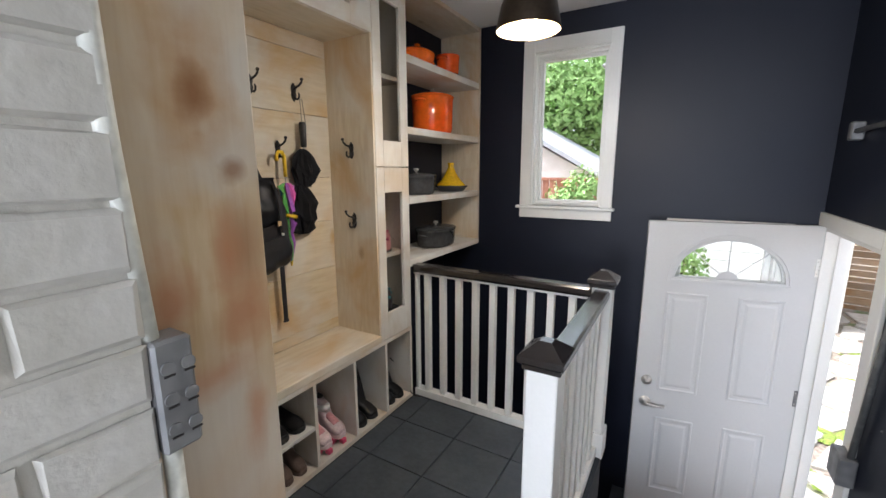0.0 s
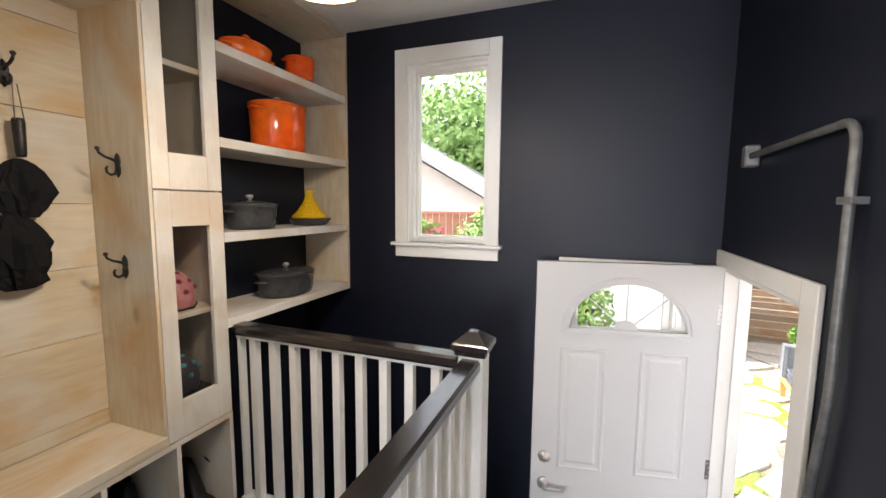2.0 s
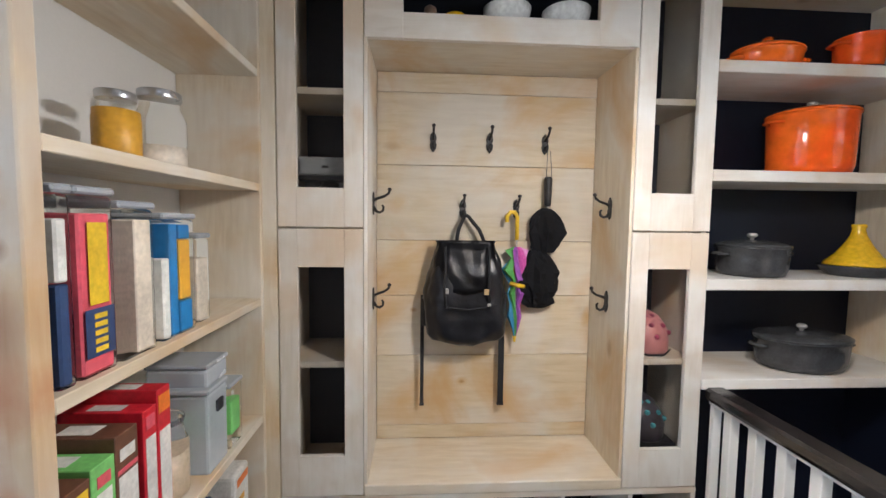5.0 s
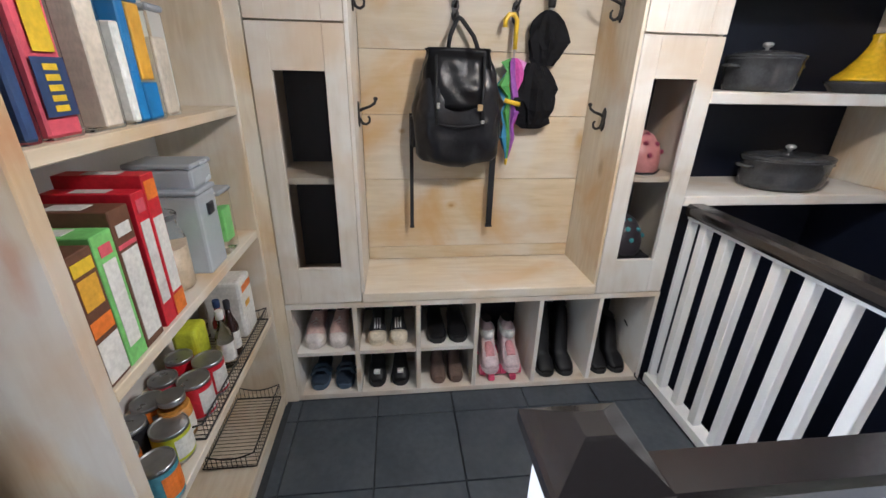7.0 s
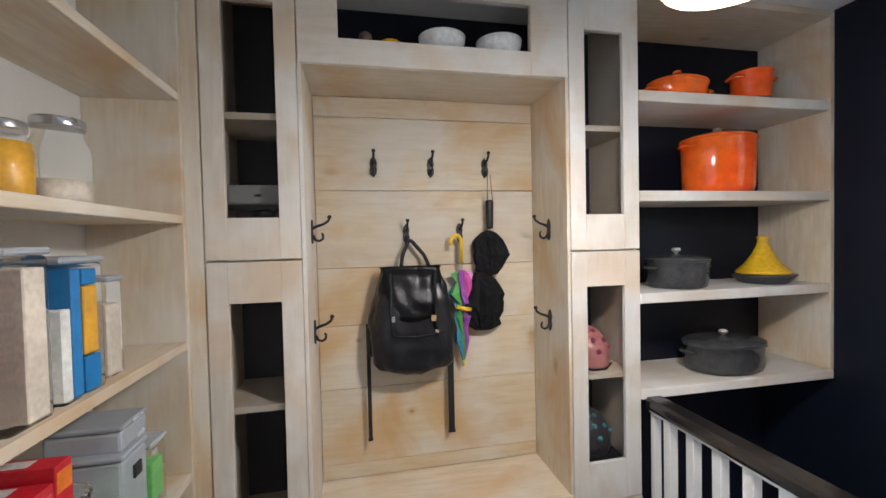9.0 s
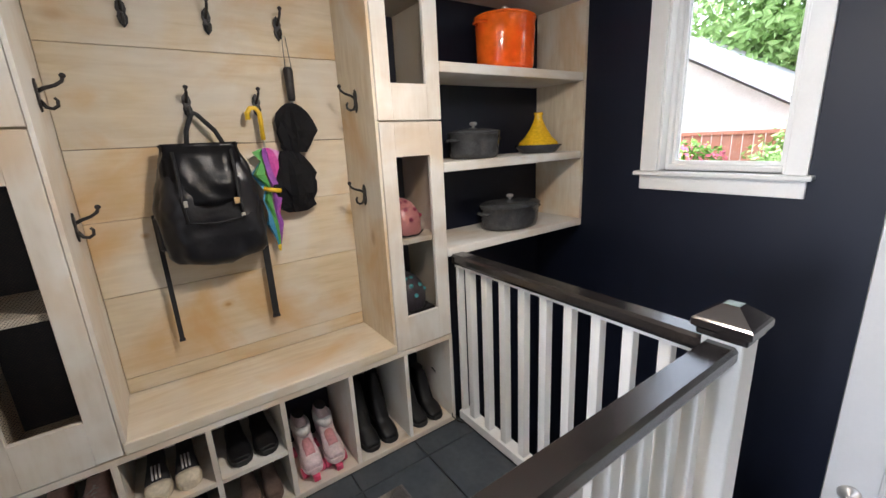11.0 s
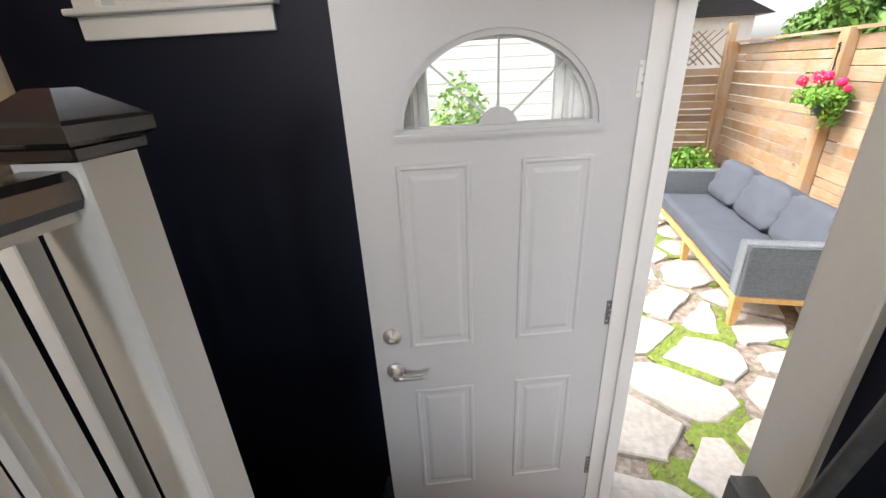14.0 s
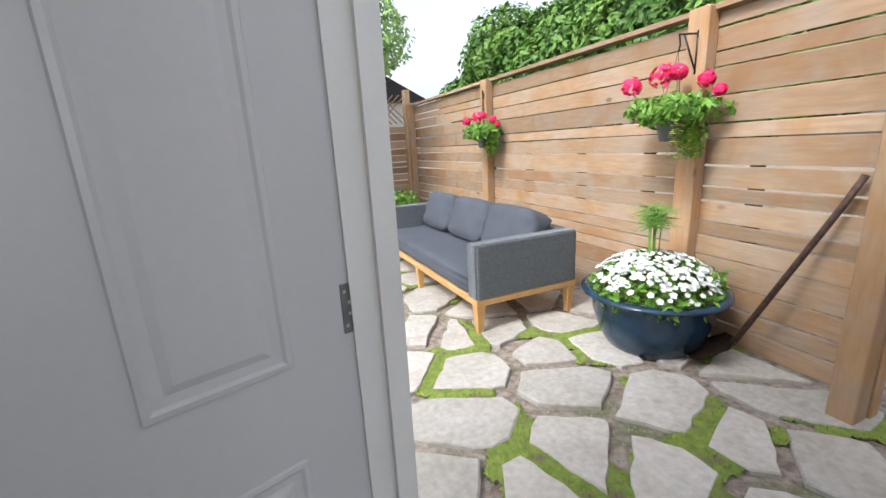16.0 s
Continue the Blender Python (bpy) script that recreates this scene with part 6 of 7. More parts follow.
FENCE_TOP = 1.16
FENCE_JOBS = []
fence = thing("fence", (3.365, 3.87, GZ), "tall horizontal board fence of honey cedar", "fence")
tagged(fence, kind="structure")
for k, (x, y) in enumerate(FENCE[1:]):
    fence_post(fence, x - 0.065, y, FENCE_TOP + 0.03)
for (xa, ya), (xb, yb) in zip(FENCE, FENCE[1:]):
    FENCE_JOBS.append((fence, (xa, ya), (xb, yb), FENCE_TOP))
    bm = bmesh.new()
    d = Vector((xb - xa, yb - ya, 0)).normalized()
    s = Vector((d.y, -d.x, 0))
    q = [Vector((xa, ya, 0)) - s * 0.06, Vector((xb, yb, 0)) - s * 0.06, Vector((xb, yb, 0)) + s * 0.05, Vector((xa, ya, 0)) + s * 0.05]
    prism(bm, [(v.x, v.y) for v in q], FENCE_TOP + 0.002, FENCE_TOP + 0.035)
    part("cap_rail", bm, M_CEDAR, fence)
gate = thing("fence", (2.97, 2.83, GZ), "nearer cedar fence wing with a thick corner post", "fence")
tagged(gate, kind="structure")
fence_post(gate, 2.905, 2.815, 1.30, 0.055, 0.06)
fence_post(gate, 3.01, 2.785, 1.30, 0.05, 0.04)
FENCE_JOBS.append((gate, (3.03, 2.67), (2.75, 0.6), 1.2))
far = thing("fence", (2.2, 9.35, GZ), "far cedar fence return with a lattice top", "fence")
tagged(far, kind="structure")
fence_post(far, 4.02, 9.40, 1.45)
FENCE_JOBS.append((far, (4.05, 9.42), (1.2, 9.9), 0.85))
bm = bmesh.new()
for k in range(26):
    x0 = 1.3 + k * 0.11
    for s in (-1, 1):
        xa, xb = x0, x0 + s * 0.5
        ya, yb = 9.42 + (4.05 - xa) * 0.168 - 0.02, 9.42 + (4.05 - xb) * 0.168 - 0.02
        if 1.2 < xb < 4.05:
            tube(bm, [(xa, ya - 0.006 * s, 0.87), (xb, yb - 0.006 * s, 1.37)], 0.012, 4)
part("lattice", bm, M_CEDAR, far, "diagonal cedar lattice", kind="stuff")

# hedge behind the fence
for k, (x, y, h, r) in enumerate(((4.62, 5.0, 1.5, 0.75), (4.85, 6.1, 1.7, 0.85), (4.95, 7.2, 1.6, 0.85), (5.1, 8.3, 1.1, 0.7), (4.65, 4.0, 1.1, 0.55))):
    bush_tree("cedar_hedge_tree", (x, y), 1.35, (r, 0.85, h * 0.62), 16000, 0.05, 11 + k, "dense green cedar hedge tree rising over the fence", group="hedge trees behind the fence", lobes=7)
bush_tree("garden_shrub", (3.25, 8.2), 0.1, (0.38, 0.38, 0.36), 1800, 0.04, 31, "small bright green shrub beyond the sofa", M_LEAF2)

# trees seen through the stair window
for k, (x, y, h, r) in enumerate(((-2.6, 17.0, 3.2, 2.4), (-4.8, 15.5, 2.6, 2.6), (5.5, 18.0, 2.8, 2.6))):
    bush_tree("maple_tree", (x, y), h * 0.8, (r, r, r * 0.95), 8000, 0.13, 51 + k, "leafy maple behind the neighbour's garage, its green lightened to look overexposed", M_LEAF3, "trees behind the garage", lobes=7)
bush_tree("garden_shrub", (-1.85, 7.8), 0.1, (0.55, 0.5, 1.15), 6000, 0.05, 71, "rounded green shrub outside the stair window", M_LEAF3)


bush_tree("lilac_bush", (-0.15, 7.0), 0.1, (0.42, 0.4, 0.95), 2200, 0.05, 77, "leafy green bush north of the house", M_LEAF3, lobes=6)


# Made-up house whose white wall stands in for bright sky behind the fanlight.
def backdrop_house():
    t = thing("house", (0.9, 9.2, GZ), "made-up white sided house, a pale backdrop for the fanlight", "building")
    part("wall", bx(-1.2, 2.1, 8.2, 11.5, GZ, 3.2), M_WHITE, t)
    bm = bmesh.new()
    prism(bm, [(-1.5, 3.201), (2.4, 3.201), (0.45, 4.4)], 7.9, 11.8, axis="y")
    part("roof", bm, M_ROOF, t)
    for k in range(26):
        part("siding_board", bx(-1.2, 2.1, 8.178, 8.199, GZ + 0.16 * k, GZ + 0.16 * k + 0.152, bevel=0.004), M_WHITE, t)


backdrop_house()


def garage():
    t = thing("garage", (-3.2, 11.5, GZ), "neighbour's low garage with beige siding and a pale shingle roof", "building")
    x0, x1, y0, y1, e = -9.0, -2.1, 9.8, 13.8, 1.45
    part("wall", bx(x0, x1, y0, y1, GZ, e), M_SIDING, t)
    xm, rz = -5.7, 3.6
    bm = bmesh.new()
    prism(bm, [(x0, e + 0.001), (x1, e + 0.001), (xm, rz - 0.1)], y0, y1, axis="y")
    part("gable", bm, M_SIDING, t)
    bm = bmesh.new()
    prism(bm, [(x1 + 0.35, e - 0.12), (xm, rz), (x0 - 0.35, e - 0.12), (x0 - 0.35, e - 0.02), (xm, rz + 0.12), (x1 + 0.35, e - 0.02)], y0 - 0.35, y1 + 0.35, axis="y")
    part("roof", bm, M_ROOF, t)
    for k in range(14):
        z = GZ + 0.16 * k
        part("siding_board", bx(x0, x1, y0 - 0.022, y0 - 0.001, z, z + 0.15, bevel=0.004), M_SIDING, t)


garage()
rf = tagged(thing("fence", (-2.2, 8.6, GZ), "reddish brown board fence in front of the garage", "fence"), kind="structure")
for k in range(34):
    x = -5.4 + k * 0.145
    part("fence_board", bx(x, x + 0.13, 8.6, 8.62, GZ, 1.26, bevel=0.003), M_REDWOOD, rf)
part("fence_rail", bx(-5.4, -0.5, 8.56, 8.60, 1.26, 1.31), M_REDWOOD, rf)
for k, (x, y, z) in enumerate(((-3.05, 8.0, 0.42),)):
    t = thing("flower_bush", (x, y, GZ), "pink flowering bush in front of the red fence", "shrub")
    bm = bmesh.new()
    leaf_cloud(bm, (x, y, z - 0.15), (0.5, 0.4, 0.9), 2500, 0.05, 81)
    part("foliage", bm, M_LEAF2, t)
    bm = bmesh.new()
    leaf_cloud(bm, (x, y, z + 0.35), (0.42, 0.36, 0.38), 380, 0.045, 83, 0.9)
    part("blossom", bm, M_BLOSSOM, t, "bright pink blossom", kind="stuff")
house = thing("house", (9, 13, GZ), "distant neighbour's pale house with a dark roof", "building")
part("wall", bx(5.6, 9.0, 18.0, 22, GZ, 2.2), M_SIDING, house)
bm = bmesh.new()
prism(bm, [(5.2, 2.21), (9.4, 2.21), (7.3, 3.2)], 17.6, 22.4, axis="y")
part("roof", bm, M_IRON, house)


# sofa
def sofa():
    t = new("garden_sofa")
    tagged(t, "grey rope-weave garden sofa with teak base and slate cushions", "sofa")
    L, D = 2.45, 0.93

    def p(name, bm, m, label="", parent=None):
        return part(name, bm, m, parent or t, label, world_at=False)
    # local: x from the front (0) to the back (D), y along the length
    p("base_frame", bx(0, D, 0, L, 0.225, 0.275, bevel=0.005), M_TEAK)
    for x in (0.04, D - 0.04):
        for y in (0.04, L / 2, L - 0.04):
            bm = bmesh.new()
            rings = [[bm.verts.new((x + sx * r, y + sy * r, z)) for sx, sy in ((-1, -1), (1, -1), (1, 1), (-1, 1))] for r, z in ((0.022, 0), (0.036, 0.2249))]
            for i in range(4):
                bm.faces.new((rings[0][i], rings[0][(i + 1) % 4], rings[1][(i + 1) % 4], rings[1][i]))
            bm.faces.new(rings[0][::-1])
            bm.faces.new(rings[1])
            p("leg", bm, M_TEAK)
    for y0 in (0.0, L - 0.13):
        arm = p("arm", bx(0.006, D - 0.006, y0 + 0.006, y0 + 0.124, 0.277, 0.685, bevel=0.012), M_ROPE)
        bm = bmesh.new()
        for i in range(34):
            for yy, side in ((y0 + 0.004, -1), (y0 + 0.126, 1)):
                tube(bm, [(0.012 + 0.0302 * j, yy + side * 0.0025 * ((i + j) % 2), 0.284 + 0.0119 * i) for j in range(31)], 0.0062, 5)
        for i in range(38):
            x = 0.014 + i * 0.0242
            tube(bm, [(x, y0 + 0.008, 0.686), (x, y0 + 0.122, 0.686)], 0.0085, 6)
        for i in range(34):
            tube(bm, [(0.004, y0 + 0.006, 0.284 + 0.0119 * i), (0.004, y0 + 0.124, 0.284 + 0.0119 * i)], 0.0062, 5)
        p("rope_cord", bm, M_ROPE, parent=arm)
    back = p("backrest", bx(D - 0.12, D - 0.006, 0.131, L - 0.131, 0.277, 0.685, bevel=0.012), M_ROPE)
    bm = bmesh.new()
    for i in range(140):
        y = 0.14 + i * 0.0156
        tube(bm, [(D - 0.11, y, 0.686), (D - 0.01, y, 0.686)], 0.0062, 5)
    p("rope_cord", bm, M_ROPE, parent=back)

    def pillow(x0, x1, y0, y1, z0, z1, puff, seed):
        bm = bmesh.new()
        box(bm, x0, x1, y0, y1, z0, z1)
        bmesh.ops.subdivide_edges(bm, edges=bm.edges[:], cuts=9, use_grid_fill=True)
        cx, cy, cz = (x0 + x1) / 2, (y0 + y1) / 2, (z0 + z1) / 2
        for v in bm.verts:
            u = Vector(((v.co.x - cx) / (x1 - x0) * 2, (v.co.y - cy) / (y1 - y0) * 2, (v.co.z - cz) / (z1 - z0) * 2))
            e = [abs(a) for a in u]
            rim = sorted(e)[1] ** 4
            k = 1 - 0.17 * rim * puff
            v.co = Vector((cx, cy, cz)) + (v.co - Vector((cx, cy, cz))) * k
            v.co += Vector((1, 1, 1)) * 0.006 * noise.noise(v.co * 9 + Vector((seed, 0, 0)))
            fold = math.exp(-((1 - e[1]) * 4) ** 2) * math.sin(v.co.z * 110 + 2 * u.x) * 0.010
            v.co.x += fold
        for f in bm.faces:
            f.smooth = True
        return bm
    p("seat_cushion", pillow(0.01, D - 0.13, 0.135, L - 0.135, 0.277, 0.43, 0.3, 1), M_CUSHION)
    n = 3
    w = (L - 0.28) / n
    for i in range(n):
        bm = pillow(-0.115, 0.115, 0, w + 0.01, -0.215, 0.225, 1.0, i + 3)
        bmesh.ops.rotate(bm, verts=bm.verts[:], matrix=Matrix.Rotation(radians(20), 3, "Y"))
        bmesh.ops.translate(bm, verts=bm.verts[:], vec=(D - 0.27, 0.13 + i * w, 0.625))
        c = p("back_cushion", bm, M_CUSHION)
    t.matrix_world = pose(2.01, 4.615, GZ + 0.02, 0, 0, -7)
    return t


sofa()


# the big planter
def planter():
    x, y, z = 2.90, 3.83, GZ
    t = thing("planter", (x, y, z), "big dark blue glazed bowl planter full of white petunias", "planter")
    bm = bmesh.new()
    lathe(bm, ((0.24, 0.0), (0.27, 0.02), (0.33, 0.12), (0.375, 0.26), (0.385, 0.36), (0.40, 0.385), (0.452, 0.40), (0.455, 0.415), (0.40, 0.425), (0.37, 0.40), (0.36, 0.36)), (x, y, z), 48, cap=True)
    part("bowl", bm, M_GLAZE, t)
    bm = bmesh.new()
    lathe(bm, ((0.35, 0.35), (0.36, 0.38), (0.2, 0.40)), (x, y, z), 24)
    part("soil", bm, M_SOIL, t, "dark potting soil")
    f = thing("petunia_mound", (x, y, z + 0.38), "dense mound of white petunias in the blue bowl", "flowers")
    bm = bmesh.new()
    leaf_cloud(bm, (x, y, z + 0.42), (0.38, 0.38, 0.205), 3400, 0.028, 91, 0.6)
    part("foliage", bm, M_LEAF2, f)
    bm = bmesh.new()
    rnd = random.Random(5)
    for k in range(560):
        a, r = rnd.uniform(0, 6.283), math.sqrt(rnd.random())
        px, py = x + 0.385 * r * math.cos(a), y + 0.385 * r * math.sin(a)
        pz = z + 0.44 + 0.20 * math.sqrt(max(0, 1 - r * r)) + rnd.uniform(-0.015, 0.02)
        n = Vector((0.8 * r * math.cos(a) + rnd.uniform(-0.4, 0.3), 0.8 * r * math.sin(a) + rnd.uniform(-0.4, 0.3), 1)).normalized()
        u = n.orthogonal().normalized()
        w = n.cross(u)
        s = rnd.uniform(0.015, 0.025)
        c = bm.verts.new(Vector((px, py, pz)) - n * 0.006)
        ring = [bm.verts.new(Vector((px, py, pz)) + (u * math.cos(i * 0.6283) + w * math.sin(i * 0.6283)) * s * (1.0 if i % 2 == 0 else 0.78) + n * 0.003) for i in range(10)]
        for i in range(10):
            bm.faces.new((c, ring[i], ring[(i + 1) % 10]))
    part("blossom", bm, M_PETAL, f, "white petunia blossoms", kind="stuff")
    g = thing("papyrus", (x - 0.02, y, z + 0.4), "tall papyrus tuft growing from the planter", "plant")
    bm = bmesh.new()
    for k in range(7):
        tube(bm, [(x - 0.02 + 0.012 * k - 0.03, y + 0.01 * (k % 3), z + 0.38), (x - 0.03 + 0.02 * k - 0.04, y + 0.02 * (k % 3), z + 0.85 + 0.03 * (k % 4))], 0.004, 5)
    part("stem", bm, M_LEAF2, g)
    bm = bmesh.new()
    rnd = random.Random(9)
    for k in range(260):
        d = Vector((rnd.gauss(0, 1), rnd.gauss(0, 1), abs(rnd.gauss(0, 0.8)) - 0.25)).normalized()
        c = Vector((x - 0.03 + rnd.uniform(-0.05, 0.06), y + rnd.uniform(-0.04, 0.05), z + 0.90 + rnd.uniform(-0.06, 0.06)))
        e = c + d * rnd.uniform(0.07, 0.13)
        o = d.orthogonal().normalized() * 0.003
        bm.faces.new([bm.verts.new(v) for v in (c - o, c + o, e + o * 0.4 + Vector((0, 0, -0.02)), e - o * 0.4 + Vector((0, 0, -0.02)))])
    part("umbel", bm, M_LEAF2, g, "feathery bright green tops")


planter()


def hanging_basket(x, y, z, bracket_at, seed, scale=1.0):
    t = thing("hanging_basket", (x, y, z), "grey hanging pot of pink geraniums on the fence", "flower pot", "hanging baskets on the fence")
    s = scale
    bm = bmesh.new()
    lathe(bm, ((0.060 * s, -0.07), (0.085 * s, 0.05), (0.092 * s, 0.055), (0.092 * s, 0.07)), (x, y, z), 24)
    part("pot", bm, M_GREYPOT, t, "grey plastic pot")
    bm = bmesh.new()
    leaf_cloud(bm, (x, y, z + 0.12), (0.25 * s, 0.25 * s, 0.11), 900, 0.030, seed, 0.3)
    leaf_cloud(bm, (x + 0.02, y - 0.12, z - 0.02), (0.09, 0.09, 0.16), 220, 0.024, seed + 1, 0.2)
    part("foliage", bm, M_LEAF2, t, "bright green geranium leaves")
    rnd = random.Random(seed)
    bm = bmesh.new()
    for k in range(16):
        a = rnd.uniform(-2.6, 0.3)
        px, py = x - 0.05 + 0.15 * s * math.cos(a), y + 0.15 * s * math.sin(a)
        L = rnd.uniform(0.12, 0.26)
        for i in range(int(L / 0.012)):
            c = Vector((px + 0.01 * math.sin(i), py + 0.01 * math.cos(i * 1.7), z + 0.04 - i * 0.012))
            u = Vector((rnd.uniform(-1, 1), rnd.uniform(-1, 1), rnd.uniform(-0.3, 0.3))).normalized() * 0.017
            w = u.cross(Vector((0, 0, 1))).normalized() * 0.014
            bm.faces.new([bm.verts.new(v) for v in (c - u, c - w, c + u, c + w)])
    part("trailing_leaves", bm, M_TRAIL, t, "lime yellow trailing leaves")
    for dx, dy, dz, r in ((-0.10, 0.20, 0.25, 0.060), (-0.05, 0.05, 0.29, 0.072), (-0.02, -0.02, 0.30, 0.050), (0.02, -0.15, 0.25, 0.045), (0.04, -0.21, 0.19, 0.032)):
        bm = bmesh.new()
        c = Vector((x + dx * s, y + dy * s, z + dz * s))
        for k in range(90):
            v = Vector((rnd.gauss(0, 1), rnd.gauss(0, 1), rnd.gauss(0, 0.8))).normalized()
            q = c + v * r * s * rnd.uniform(0.75, 1.0)
            o = v.orthogonal().normalized()
            o.rotate(Matrix.Rotation(rnd.uniform(0, 6.28), 3, v))
            w = v.cross(o)
            e = 0.014 * s
            bm.faces.new([bm.verts.new(m) for m in (q + o * e, q + w * e, q - o * e, q - w * e)])
        fl = part("flower_head", bm, M_RED, t, "magenta pink geranium head")
        bm = bmesh.new()
        tube(bm, [(x + dx * 0.3, y + dy * 0.3, z + 0.08), tuple(c - Vector((0, 0, r * 0.6)))], 0.003, 5)
        part("stalk", bm, M_LEAF2, fl, "green stalk")
    bm = bmesh.new()
    bxx, byy, bz = bracket_at
    tube(bm, [(x, y, bz - 0.10), (x + 0.015, y, bz - 0.06), (x, y, bz - 0.01), (x - 0.01, y, bz)], 0.005, 6)
    tube(bm, [(x - 0.01, y, bz), (bxx, byy, bz)], 0.006, 6)
    tube(bm, [(bxx, byy, bz + 0.02), (bxx, byy, bz - 0.24)], 0.007, 6)
    tube(bm, [(x + (bxx - x) * 0.25, y + (byy - y) * 0.25, bz - 0.004), (bxx, byy, bz - 0.22)], 0.006, 6)
    part("bracket", bm, M_IRON, t, "black iron wall bracket")
    bm = bmesh.new()
    for k in range(3):
        a = k * 2.094
        tube(bm, [(x + 0.088 * math.cos(a), y + 0.088 * math.sin(a), z + 0.06), (x, y, bz - 0.10)], 0.0018, 5)
    part("hanger_wire", bm, M_IRON, t, "thin hanger wires")


hanging_basket(3.15, 3.93, 0.46, (3.25, 3.87, 1.04), 101, 1.18)
hanging_basket(3.50, 6.42, 0.46, (3.612, 6.57, 1.04), 131, 1.0)


def shovel():
    t = thing("shovel", (3.0, 3.4, GZ), "worn long-handled garden shovel leaning on the fence", "shovel")
    bm = bmesh.new()
    tube(bm, [(2.98, 3.36, GZ + 0.16), (3.12, 3.02, 0.04), (3.135, 2.96, 0.20)], 0.017, 10)
    part("handle", bm, M_RUST, t, "weathered wooden handle")
    bm = bmesh.new()
    rows = ((0.0, 0.03), (0.05, 0.10), (0.14, 0.13), (0.26, 0.13), (0.30, 0.03))
    a0, a1 = Vector((2.87, 3.56, GZ + 0.02)), Vector((2.985, 3.35, GZ + 0.17))
    d = (a1 - a0).normalized()
    s = d.cross(Vector((0, 0, 1))).normalized()
    n = s.cross(d)
    prev = None
    for u, w in rows:
        ring = [bm.verts.new(a0 + d * u + s * w * k + n * 0.03 * (abs(k) ** 2)) for k in (-1, -0.5, 0, 0.5, 1)]
        if prev:
            for i in range(4):
                bm.faces.new((prev[i], prev[i + 1], ring[i + 1], ring[i])).smooth = True
        prev = ring
    bmesh.ops.solidify(bm, geom=bm.faces[:], thickness=0.004)
    part("blade", bm, M_RUST, t, "rusty steel blade")


shovel()

# ---- pieces: blocks, tiles, boards, stones ----
def chip(w, d, h, b, seed=0, rough=0.0):
    """A slab with worn upper edges, its base centred on the origin."""
    rnd = random.Random(seed)
    me = bpy.data.meshes.new("piece")
    vs, fs = [], []
    for z, k in ((0, 0), (h - b, 0), (h, b)):
        for sx, sy in ((-1, -1), (1, -1), (1, 1), (-1, 1)):
            vs.append((sx * (w / 2 - k) + rnd.uniform(-rough, rough), sy * (d / 2 - k) + rnd.uniform(-rough, rough), z))
    fs.append((3, 2, 1, 0))
    for a in (0, 4):
        for i in range(4):
            fs.append((a + i, a + (i + 1) % 4, a + 4 + (i + 1) % 4, a + 4 + i))
    fs.append((8, 9, 10, 11))
    me.from_pydata(vs, [], fs)
    return me


def piece(name, me, m, parent, material):
    if not me.materials:
        me.materials.append(material)
    ob = new(name, me)
    ob.parent = parent
    ob.matrix_world = m
    ob.matrix_parent_inverse = Matrix.Identity(4)
    ob.matrix_basis = Matrix.Translation(-parent.location) @ m
    return ob


rnd = random.Random(3)
brick_meshes = [chip(0.067, 0.212, 0.008, 0.005, k, 0.0022) for k in range(5)]
half_bricks = [chip(0.067, 0.100, 0.008, 0.005, 20 + k, 0.0022) for k in range(3)]
for row in range(33):
    y = 0.357
    z = 0.0375 + 0.075 * row
    if row % 2:
        piece("brick", half_bricks[row % 3], Matrix.Translation((-0.574, y - 0.050, z)) @ Matrix.Rotation(radians(90), 4, "Y"), CHIM, M_BRICKWHITE)
        y -= 0.111
    for k in range(4):
        piece("brick", brick_meshes[(row * 2 + k) % 5], Matrix.Translation((-0.574, y - 0.106 - 0.223 * k, z)) @ Matrix.Rotation(radians(90), 4, "Y"), CHIM, M_BRICKWHITE)

floor = bpy.data.objects["floor"]
P = 0.328
tiles = {}


def tile(x0, x1, y0, y1, top, parent):
    if x1 - x0 < 0.02 or y1 - y0 < 0.02:
        return
    key = (round(x1 - x0, 3), round(y1 - y0, 3))
    if key not in tiles:
        tiles[key] = chip(x1 - x0 - 0.005, y1 - y0 - 0.005, 0.0115, 0.0018, len(tiles))
    piece("tile", tiles[key], Matrix.Translation(((x0 + x1) / 2, (y0 + y1) / 2, top - 0.0118)), parent, M_SLATE)


xs = [-1.5, -1.38] + [-1.38 + P * k for k in range(1, 7)]
for x0, x1 in zip(xs, xs[1:]):
    y = 0.622 - P
    while y < 2.2:
        a, b = max(y, 0.575), min(y + P, 2.205)
        xb = min(x1, EX - 0.002)
        if b > 1.18 and x1 > -0.34:
            b = min(b, 1.175)
        if x0 < -0.34 < x1 and y + P > 1.18:
            if min(y + P, 2.205) > max(y, 1.178):
                tile(x0, -0.352, max(y, 1.178), min(y + P, 2.205), 0.0, floor)
        tile(x0, xb, a, b, 0.0, floor)
        y += P
for i in range(5):
    for j in range(6):
        tile(-0.56 + 0.002 + P * i, min(-0.56 + P * (i + 1), EX - 0.002), max(-1.39, 0.57 - P * (j + 1)), 0.57 - P * j, 0.0, floor)

